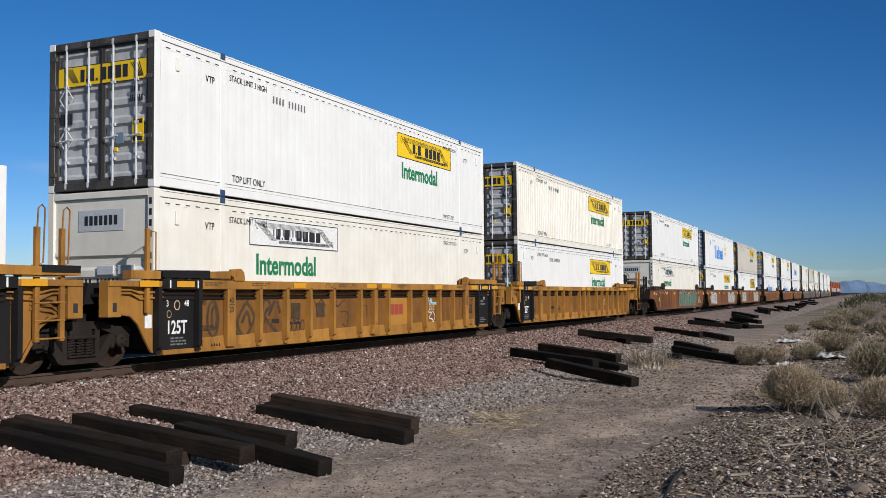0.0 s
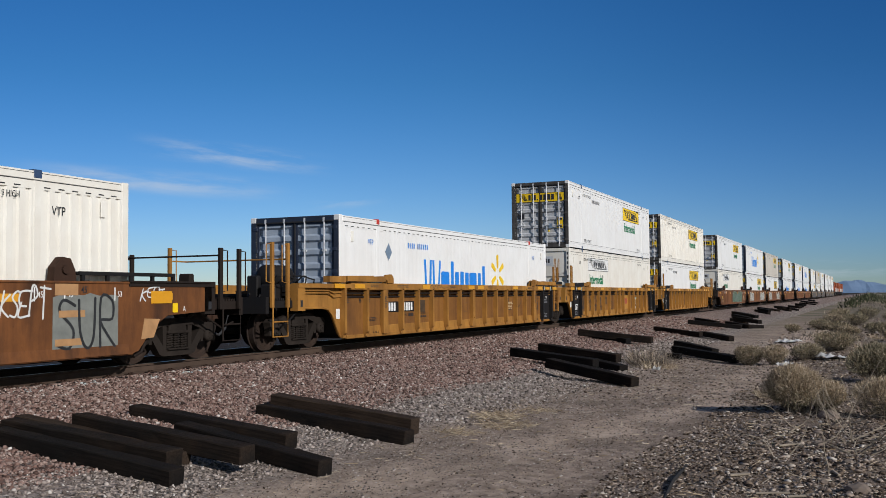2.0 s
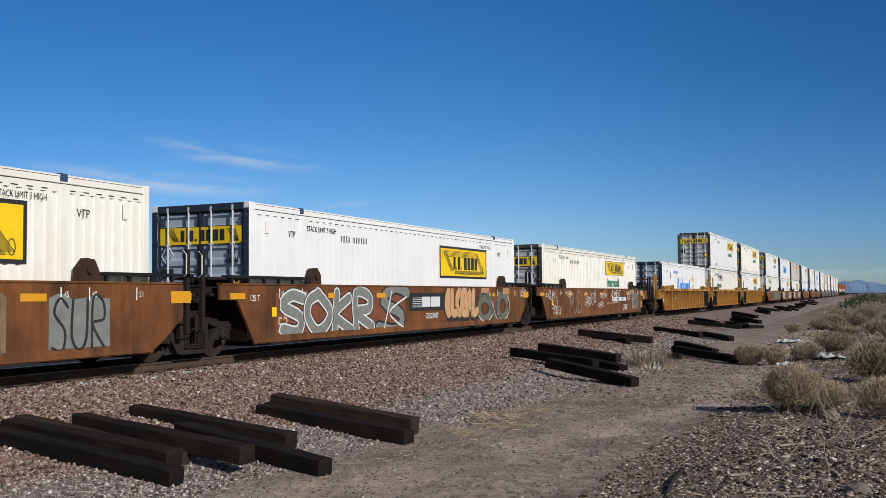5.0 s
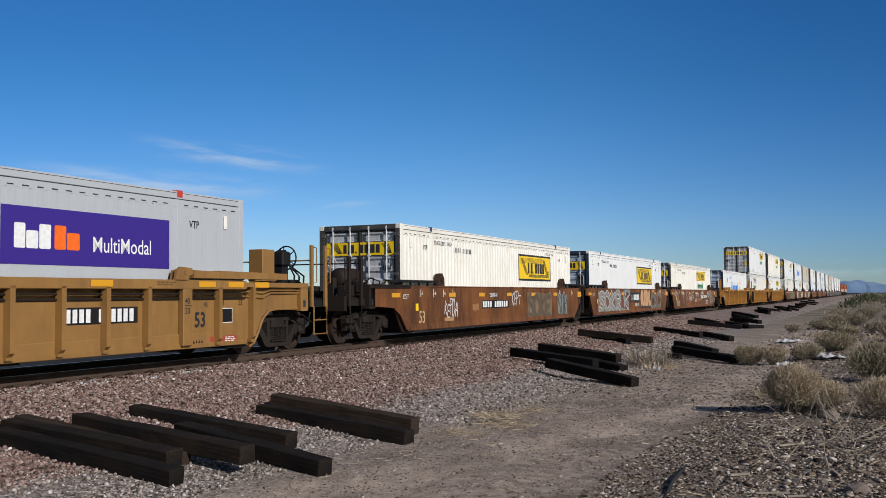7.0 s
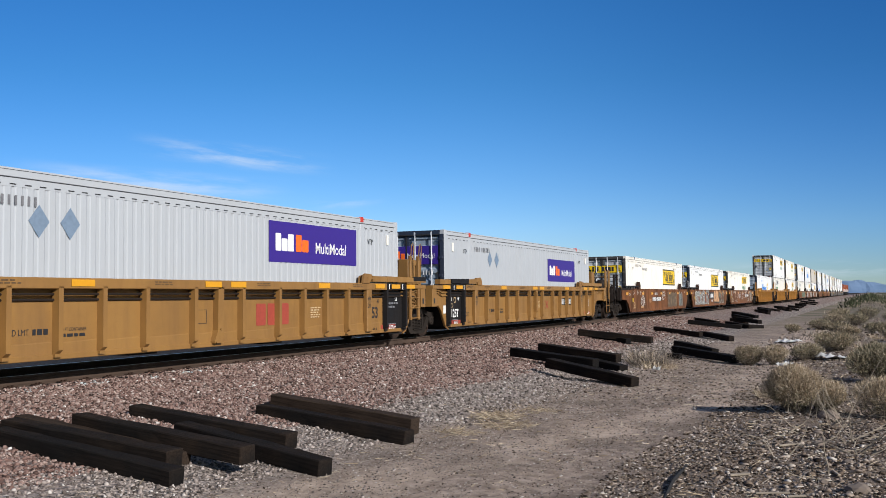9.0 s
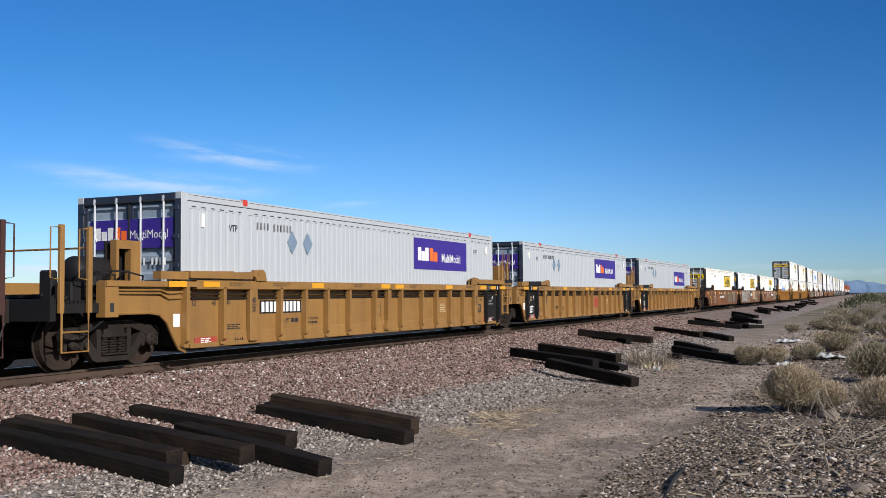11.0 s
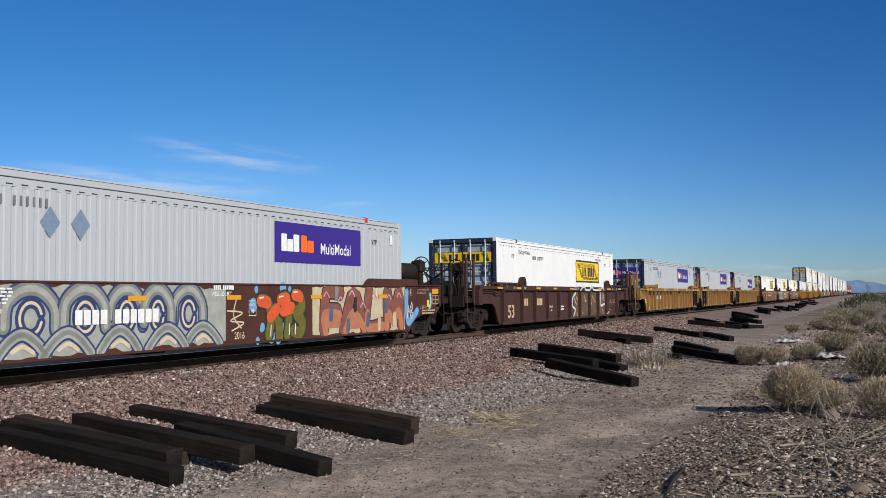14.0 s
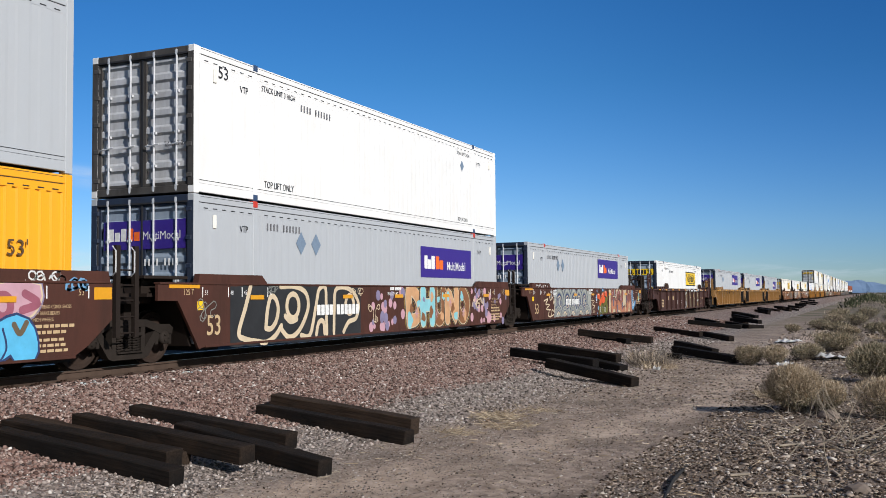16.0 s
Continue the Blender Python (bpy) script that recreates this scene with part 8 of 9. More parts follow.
def marks_tagged(c):
    brown_marks(c, 71, False)
    y = -1.506
    # painted-over words and thin white tags from end to end
    tag(c, "QUK", -8.0, 1.05, 0.75, 0.36, y, SP_WHITE, 0.030, 101)
    tag(c, "SLO", -7.55, 0.62, 0.7, 0.6, y, SP_WHITE, 0.022, 102)
    tag(c, "RESAK", -7.0, 0.28, 0.7, 0.45, y, SP_WHITE, 0.020, 103)
    tag(c, "GEDO", -5.5, 1.15, 0.5, 0.22, y, SP_WHITE, 0.020, 104)
    bubble(c, "MUB", -5.2, 0.42, 1.9, 0.9, y, ((SP_WHITE, 0.016),), 105)
    tag(c, "TABKO", -2.9, 0.72, 0.95, 0.42, y, SP_WHITE, 0.028, 106)
    tag(c, "KEPO", -1.9, 0.8, 0.8, 0.55, y, SP_WHITE, 0.026, 107)
    tag(c, "KEPOA", -0.13, 1.04, 1.15, 0.24, y, SP_WHITE, 0.030, 108)
    tag(c, "KEPOA", -0.53, 0.62, 0.95, 0.24, y, SP_WHITE, 0.030, 109)
    tag(c, "QUIOKST", 1.83, 1.06, 1.75, 0.36, y - 0.004, SP_WHITE, 0.034, 110)
    tag(c, "DDOT", 2.18, 0.82, 1.2, 0.22, y - 0.006, SP_WHITE, 0.028, 111)
    tag(c, "LEDGE", 4.19, 0.44, 0.92, 0.26, y, SP_WHITE, 0.034, 112)
    tag(c, "KSEPT", 5.18, 0.92, 0.9, 0.44, y, SP_WHITE, 0.032, 113)
    tag(c, "KEPT", 8.12, 1.20, 0.66, 0.22, y, SP_WHITE, 0.026, 114)
    number_plate(c, 2.0, 0.88, -1.504, 3.0, 0.20)
    word("lettering", "A", 0.20, INKBLACK, c, 1.35, y, 0.86, 0.01, 0.9)
    # grey block letters, touch-up patches and notices near the end
    panel(c, "patch", 6.24, 6.72, 1.27, 1.455, -1.5045, SP_TAN, "tan stencilled data patch")
    patch(c, 6.2, 7.62, 0.33, 1.32, -1.503, SP_SILVER, 3, 0.08)
    bubble(c, "SUR", 6.28, 0.40, 1.30, 0.82, -1.507, ((SP_SOOT, 0.05),), 115)
    for x0, z0 in ((6.32, 0.92), (6.25, 0.47)):
        panel(c, "patch", x0, x0 + 0.55, z0, z0 + 0.11, -1.5045, SP_TAN, "tan touch-up patch")
    word("lettering", "45", 0.11, INKBLACK, c, 6.78, -1.509, 1.31, 0.01, 0.9)
    part("patch", Shape().prism_y([(8.18, 0.50), (8.50, 0.52), (8.66, 0.84), (8.26, 0.86)], -1.506, -1.503), SP_TAN, c, "tan painted corner patch")
    for x0, x1, z in ((-1.25, -0.95, 0.80), (0.95, 2.1, 0.70)):
        patch(c, x0, x1, z, z + 0.16, -1.5035, SP_RUSTPALE, 5, 0.06)
    panel(c, "notice", 9.0, 9.14, 0.95, 1.12, -1.504, SUNNY, "small yellow notice")
    word("lettering", "A", 0.10, INKWHITE, c, 9.28, -1.507, 0.97, 0.0, 0.9)


def marks_pieces(c):
    brown_marks(c, 81, False)
    # broad grey-white lettering over the rear half
    patch(c, -7.4, -1.2, 0.30, 1.40, -1.503, SP_RUST, 11, 0.12)
    bubble(c, "SOKR", -7.2, 0.42, 4.2, 0.85, -1.5045, ((SP_BLACK, 0.36), (SP_WHITE, 0.30), (SP_SILVER, 0.22)), 12)
    bubble(c, "S", -2.9, 0.32, 1.9, 1.10, -1.5045, ((SP_BLACK, 0.40), (SP_SILVER, 0.28)), 13, 0.2)
    bubble(c, "K", -2.6, 0.35, 1.5, 0.95, -1.512, ((SP_WHITE, 0.05),), 14, 0.2)
    # black company field with pale bars, and a sprayed number under it
    panel(c, "company_field", -0.95, 1.41, 0.80, 1.30, -1.5042, SP_SOOT, "black painted field")
    for k in range(6):
        panel(c, "company_bar", -0.75, 0.35, 0.90 + 0.05 * k, 0.915 + 0.05 * k, -1.5075, SP_WHITE)
    bars("company_bar", SP_WHITE, c, -0.15, -1.509, 0.90, [(1.9, 1), (2.2, 1)], 0.29, 0.25)
    word("lettering", "G3S03109", 0.16, SP_WHITE, c, 0.08, -1.508, 0.57, 0.02, 0.95)
    # tan letters with a black shadow
    bubble(c, "GLOBAL", 1.52, 0.58, 2.5, 0.68, -1.5042, ((SP_BLACK, 0.34),), 15)
    bubble(c, "GLOBAL", 1.50, 0.66, 2.5, 0.68, -1.5100, ((SP_OLIVE, 0.30), (SP_PEACH, 0.25)), 15)
    # grey-green forms with white edges
    for cx, cz, rx, rz in ((4.65, 0.78, 0.50, 0.34), (6.3, 0.85, 0.45, 0.38)):
        sweep(c, [ring(cx, cz, rx, rz, 0.4, 5.9)], -1.5045, ((SP_BLACK, 0.34), (SP_MOSSGREY, 0.26)))
        sweep(c, [ring(cx + 0.05, cz, rx * 1.35, rz * 1.25, 3.6, 7.2)], -1.5080, ((SP_WHITE, 0.03),))
    sweep(c, [[(5.3, 1.30), (5.15, 0.9), (5.5, 0.5), (5.7, 0.3)], [(5.9, 0.3), (6.0, 0.7), (6.2, 0.35)], [(4.2, 1.2), (4.6, 1.35), (5.0, 1.15)]], -1.5090, ((SP_BLACK, 0.14), (SP_MOSSGREY, 0.09)))
    sweep(c, [[(5.35, 0.95), (5.55, 0.6), (5.85, 0.35)], [(4.4, 0.4), (4.9, 0.35), (5.3, 0.55)]], -1.5115, ((SP_WHITE, 0.025),))
    patch(c, 5.25, 5.85, 0.75, 1.35, -1.5038, SP_RUST, 16, 0.1)
    panel(c, "patch", 4.3, 5.0, 1.30, 1.455, -1.512, SP_TAN, "tan stencilled data patch")
    panel(c, "patch", 6.3, 6.95, 1.24, 1.455, -1.512, SP_TAN, "tan stencilled data patch")
    for k, t in enumerate(("40", "20")):
        word("lettering", t, 0.09, INKBLACK, c, 6.10, -1.516, 1.34 - 0.12 * k, 0.01, 0.9)
    tag(c, "KEPT", 8.1, 1.15, 0.6, 0.24, -1.506, SP_WHITE, 0.026, 17)


def marks_u4(c):
    brown_marks(c, 91, False)
    number_plate(c, -2.6, 0.82, -1.504, 2.5, 0.20)
    word("lettering", "G8S08104", 0.13, SP_WHITE, c, -1.9, -1.508, 1.17, 0.02, 0.95)
    tag(c, "KEPOA", -5.6, 0.62, 0.95, 0.45, -1.506, SP_WHITE, 0.034, 131)
    tag(c, "KEPT", 0.2, 0.85, 0.9, 0.45, -1.506, SP_WHITE, 0.030, 132)
    panel(c, "patch", -5.6, -4.9, 0.46, 0.56, -1.504, SP_TAN, "tan touch-up patch")
    patch(c, -3.4, -2.9, 0.70, 0.98, -1.5035, SP_RUSTPALE, 6, 0.08)
    patch(c, 1.9, 4.8, 0.33, 1.36, -1.503, SP_BUFF, 135, 0.15)
    bubble(c, "SOKE", 2.0, 0.40, 2.7, 0.80, -1.5045, ((SP_OLIVE, 0.26), (SP_DRAB, 0.18)), 133)
    patch(c, 5.6, 6.9, 0.33, 1.30, -1.503, SP_SILVER, 136, 0.1)
    bubble(c, "SUR", 5.65, 0.38, 1.2, 0.82, -1.507, ((SP_SOOT, 0.05),), 134)


def marks_fec(c):
    y = -1.402
    word("lettering", "53", 0.46, INKTAN, c, -7.33, y - 0.004, 0.42, 0.03, 1.12)
    bars("number_bar", INKTAN, c, -5.7, y - 0.002, 0.82, [(0.6, 1), (0.6, 1), (0.6, 1)], 0.26, 0.25)
    bars("number_bar", INKTAN, c, -4.3, y - 0.002, 0.82, [(0.55, 1)] * 5, 0.26, 0.2)
    word("lettering", "LD LMT 170000", 0.09, INKWHITE, c, -2.85, y - 0.004, 0.70, 0.0, 0.8)
    word("lettering", "LT WT   50000", 0.09, INKWHITE, c, -2.85, y - 0.004, 0.56, 0.0, 0.8)
    stencil_rows(c, -1.1, 0.7, 0.5, 2, y, INKWHITE, 5, 0.06)
    for x, t in ((-7.75, "53"), (-7.0, "48"), (-5.95, "40 20"), (5.9, "40 20"), (7.0, "48"), (7.7, "53")):
        word("lettering", t, 0.085, INKWHITE, c, x, -1.536, 1.43, 0.0, 0.9)
    reflectors(c, (-8.4, -6.5, -4.3, -2.2, 0.1, 4.6, 6.4, 8.4), 1.428, -1.534, 0.5, 0.07)
    patch(c, 0.75, 6.10, 0.23, 1.38, -1.4045, SP_DRAB, 18, 0.06)
    # pale edge round the brown letters, running over the stakes and the chord
    sweep(c, [[(1.1, 1.28), (0.62, 1.05), (0.62, 0.72), (1.02, 0.58), (0.80, 0.36), (0.72, 0.22)], [(5.15, 1.36), (5.20, 0.95), (5.24, 0.70), (5.6, 0.72), (6.08, 0.74), (6.12, 0.24)]], -1.4065, ((SP_ICE, 0.10),))
    sweep(c, [[(1.45, 1.40), (1.75, 1.53), (2.1, 1.53), (2.25, 1.42), (2.9, 1.42), (3.05, 1.52), (3.4, 1.52), (3.6, 1.42), (4.2, 1.42), (4.8, 1.43), (4.95, 1.52), (5.25, 1.52), (5.35, 1.40)]], -1.5335, ((SP_ICE, 0.09),))
    bubble(c, "OEAL", 1.15, 0.38, 4.0, 0.90, -1.4075, ((SP_OLIVE, 0.30), (SP_DRAB, 0.24)), 19)
    sweep(c, [[(0.85, 1.08), (1.0, 0.9), (1.2, 0.8)], [(1.75, 1.0), (1.78, 0.7)], [(3.5, 0.95), (3.62, 0.75)], [(4.1, 0.95), (4.2, 0.85)], [(2.55, 0.9), (2.7, 0.95)], [(4.5, 0.75), (4.9, 0.45)]], -1.4130, ((SP_CREAM, 0.05),))
    sweep(c, [[(1.15, 1.1), (1.3, 1.02)], [(2.4, 1.15), (2.55, 1.0)], [(3.7, 1.15), (3.9, 1.02)], [(4.9, 1.2), (4.95, 1.05)], [(1.9, 0.5), (2.05, 0.4)], [(5.5, 0.5), (5.6, 0.35)], [(1.2, 0.4), (1.3, 0.3)]], -1.4150, ((SP_TAN, 0.11),))
    tag(c, "IMG", 5.45, 0.95, 0.5, 0.26, -1.408, SP_CREAM, 0.024, 71)
    tag(c, "SRGF", 6.25, 0.27, 0.5, 0.12, -1.408, SP_WHITE, 0.018, 72)
    tag(c, "DOGAK", 0.35, 1.42, 0.9, 0.09, -1.5345, SP_WHITE, 0.016, 73)
    word("lettering", "L 72-5", 0.10, INKTAN, c, 6.84, y - 0.004, 0.86, 0.0, 0.85)
    frame_ = Shape()
    outline(frame_, [(6.84, 0.48), (7.3, 0.48), (7.3, 0.80), (6.84, 0.80)], -1.405, 0.016, True)
    part("notice_frame", frame_, INKTAN, c)
    panel(c, "notice", 8.02, 8.12, 0.62, 0.80, -1.404, SP_TAN, "small tan notice")
    stencil_rows(c, 7.5, 0.92, 0.45, 3, y, INKTAN, 73, 0.03)


def marks_bnsf1(c):
    inch_marks(c, 101, False)
    patch(c, -5.55, -0.05, 0.285, 1.46, -1.503, SP_PALE, 18)
    # nested arches in silver, navy and pale yellow
    for k, (cx, w) in enumerate(((-4.85, 0.50), (-3.75, 0.46), (-2.80, 0.40), (-2.02, 0.36), (-1.18, 0.42))):
        arch = [(cx - w, 0.80), (cx - w * 0.9, 1.15), (cx - w * 0.3, 1.36), (cx + w * 0.4, 1.34), (cx + w * 0.95, 1.08), (cx + w, 0.75)]
        sweep(c, [arch], -1.5042 - 0.0016 * (k % 2), ((SP_NAVY, 0.30), (SP_SILVER, 0.22), (SP_PALE, 0.10)))
        sweep(c, [ring(cx, 0.92, w * 0.42, 0.24, 0.3, 6.0)], -1.5072, ((SP_NAVY, 0.17), (SP_CREAM, 0.05)))
    for k, (cx, w) in enumerate(((-5.0, 0.42), (-4.1, 0.44), (-2.95, 0.40), (-1.75, 0.44), (-0.75, 0.46))):
        arch = [(cx - w * 1.2, 0.32), (cx - w * 0.6, 0.58), (cx, 0.68), (cx + w * 0.6, 0.55), (cx + w * 1.1, 0.33)]
        sweep(c, [arch], -1.5105 - 0.0016 * (k % 2), ((SP_NAVY, 0.24), (SP_PALE, 0.17), (SP_SILVER, 0.08)))
        sweep(c, [[(cx - 0.2, 0.42), (cx, 0.50), (cx + 0.2, 0.40)]], -1.5135, ((SP_CREAM, 0.07),))
    # pale flame lines at the rear
    sweep(c, [[(-6.85, 0.98), (-6.35, 1.05), (-6.62, 0.86), (-6.15, 0.82), (-6.55, 0.66), (-6.0, 0.62)], [(-6.25, 1.28), (-6.0, 1.0), (-5.75, 1.12), (-5.6, 0.85), (-5.4, 1.05)],
              [(-6.2, 0.62), (-6.3, 0.40), (-6.0, 0.36), (-5.8, 0.62), (-5.55, 0.52), (-5.5, 0.75)], [(-5.95, 0.36), (-5.6, 0.42), (-5.3, 0.35)]], -1.505, ((SP_CREAM, 0.05),))
    tag(c, "HNOI", -7.8, 1.50, 1.6, 0.13, -1.492, SP_WHITE, 0.020, 61)
    for k, t in enumerate(("40", "20")):
        word("lettering", t, 0.12, INKWHITE, c, -6.02, -1.509, 1.28 - 0.17 * k, 0.02, 0.9)
    stencil_rows(c, -5.66, 1.36, 0.5, 5, -1.509, INKWHITE, 62, 0.028)
    bars("number_bar", INKWHITE, c, -0.44, -1.509, 1.37, [(0.55, 1)] * 4 + [(0.3, 0)] + [(0.55, 1)] * 6, 0.085, 0.3)
    word("lettering", "WELL LD LMT", 0.085, INKWHITE, c, -0.5, -1.509, 1.25, 0.01, 0.85)
    frame_ = Shape()
    outline(frame_, [(0.72, 0.84), (0.96, 0.84), (0.96, 1.14), (0.72, 1.14)], -1.506, 0.016, True)
    part("notice_frame", frame_, INKWHITE, c)
    word("lettering", "PLATE", 0.05, INKWHITE, c, 0.745, -1.508, 1.04, 0.0, 0.85)
    word("lettering", "H", 0.10, INKWHITE, c, 0.80, -1.508, 0.89, 0.02, 0.9)
    sweep(c, [[(0.0, 0.95), (0.5, 0.9), (0.1, 0.75), (0.55, 0.7), (0.15, 0.55)], [(0.3, 1.2), (0.2, 0.85), (0.45, 0.6)]], -1.505, ((SP_CREAM, 0.03),))
    word("lettering", "2016", 0.15, SP_CREAM, c, 0.22, -1.507, 0.38, 0.01, 0.85)
    # swollen letters, red above and green below, among blue spots
    dots(c, 0.75, 3.1, 0.30, 1.42, -1.503, SP_BLUE, 44, 18, (0.06, 0.15))
    strokes = ([[(1.12, 1.14), (1.38, 1.10), (1.50, 0.75), (1.42, 0.42)], [(1.48, 0.80), (1.72, 0.96), (1.80, 0.65), (1.82, 0.38)]], [[(1.85, 1.16), (2.1, 1.18), (2.18, 0.75), (2.12, 0.40)], [(1.95, 0.92), (2.3, 0.98)]],
               [[(2.40, 1.26), (2.62, 1.22), (2.70, 0.98), (2.45, 0.86), (2.72, 0.66), (2.62, 0.42), (2.35, 0.48)]])
    for k, st in enumerate(strokes):
        sweep(c, st, -1.5050 - 0.003 * k, ((SP_BLACK, 0.36), (SP_MOSS, 0.27)))
        sweep(c, [[p for p in st[0]][:2]] + [[(p[0], p[1]) for p in q[:2]] for q in st[1:]], -1.5085 - 0.003 * k, ((SP_RED, 0.26),))
        sweep(c, [[(st[0][0][0] - 0.04, st[0][0][1] + 0.06), (st[0][0][0] + 0.10, st[0][0][1] + 0.07)], [(st[0][-1][0] + 0.08, 0.62), (st[0][-1][0] + 0.06, 0.40)]], -1.5105 - 0.003 * k, ((SP_WHITE, 0.035),))
    # tall letters on a cream ground
    patch(c, 3.15, 7.85, 0.30, 1.46, -1.503, SP_SAND, 20, 0.05)
    bubble(c, "FALM", 3.55, 0.42, 4.2, 0.92, -1.5045, ((SP_BLACK, 0.44), (SP_BRICK, 0.37)), 21)
    bubble(c, "FALM", 3.52, 0.40, 4.2, 0.40, -1.5105, ((SP_COPPER, 0.24),), 22)
    for x, z in ((3.75, 1.22), (4.4, 1.1), (4.95, 1.25), (5.5, 0.95), (6.1, 1.2), (6.9, 1.15), (7.5, 1.2)):
        sweep(c, [[(x - 0.12, z), (x, z + 0.10), (x + 0.12, z - 0.02)]], -1.5140, ((SP_PINK, 0.04),))
    for x, z, paint in ((3.95, 0.80, SP_NAVYGREY), (4.75, 0.5, SP_NAVYGREY), (5.75, 0.62, SP_NAVYGREY), (6.75, 0.95, SP_NAVYGREY), (5.1, 1.0, SP_BLACK), (4.2, 1.3, SP_SILVER), (7.2, 0.6, SP_SAND), (6.35, 0.5, SP_SAND)):
        sweep(c, [[(x, z - 0.10), (x + 0.02, z + 0.12)]], -1.5140, ((paint, 0.17),))
    # blue sweeps on the end plate
    sweep(c, [[(7.98, 1.35), (7.96, 0.9), (8.05, 0.5), (8.35, 0.62), (8.62, 0.80)]], -1.506, ((SP_NAVY, 0.26), (SP_BLUE, 0.20)))
    tag(c, "MB", 8.02, 0.62, 0.3, 0.4, -1.509, SP_WHITE, 0.022, 63)
    sweep(c, [[(9.5, 1.25), (9.52, 1.0), (9.44, 0.88)]], -1.5075, ((SP_CYAN, 0.12),))
    panel(c, "end_reflector", 9.62, 10.06, 1.27, 1.43, -1.506, REFL, "amber reflector plate")
    plate_ = panel(c, "notice", 9.62, 10.06, 0.97, 1.23, -1.505, SP_TAN, "small framed notice")
    for z in (1.0, 1.12):
        for x in (9.65, 9.86):
            part("notice_field", Shape().box(x, x + 0.17, -1.5115, -1.5085, z, z + 0.09), INKBLACK, plate_)
    panel(c, "notice", 9.27, 9.42, 0.90, 1.10, -1.505, SUNNY, "small yellow notice")
    word("lettering", "L 201-1", 0.10, INKTAN, c, 8.84, -1.507, 0.85, 0.0, 0.85)
    stencil_rows(c, 8.95, 0.78, 0.9, 2, -1.504, INKTAN, 44, 0.04)
    for k, t in enumerate(("2 INCH TREAD COND. SHOES", "NO. 24 BRAKE BEAMS")):
        word("lettering", t, 0.056, INKTAN, c, 8.62, -1.507, 1.37 - 0.095 * k, 0.0, 0.78)


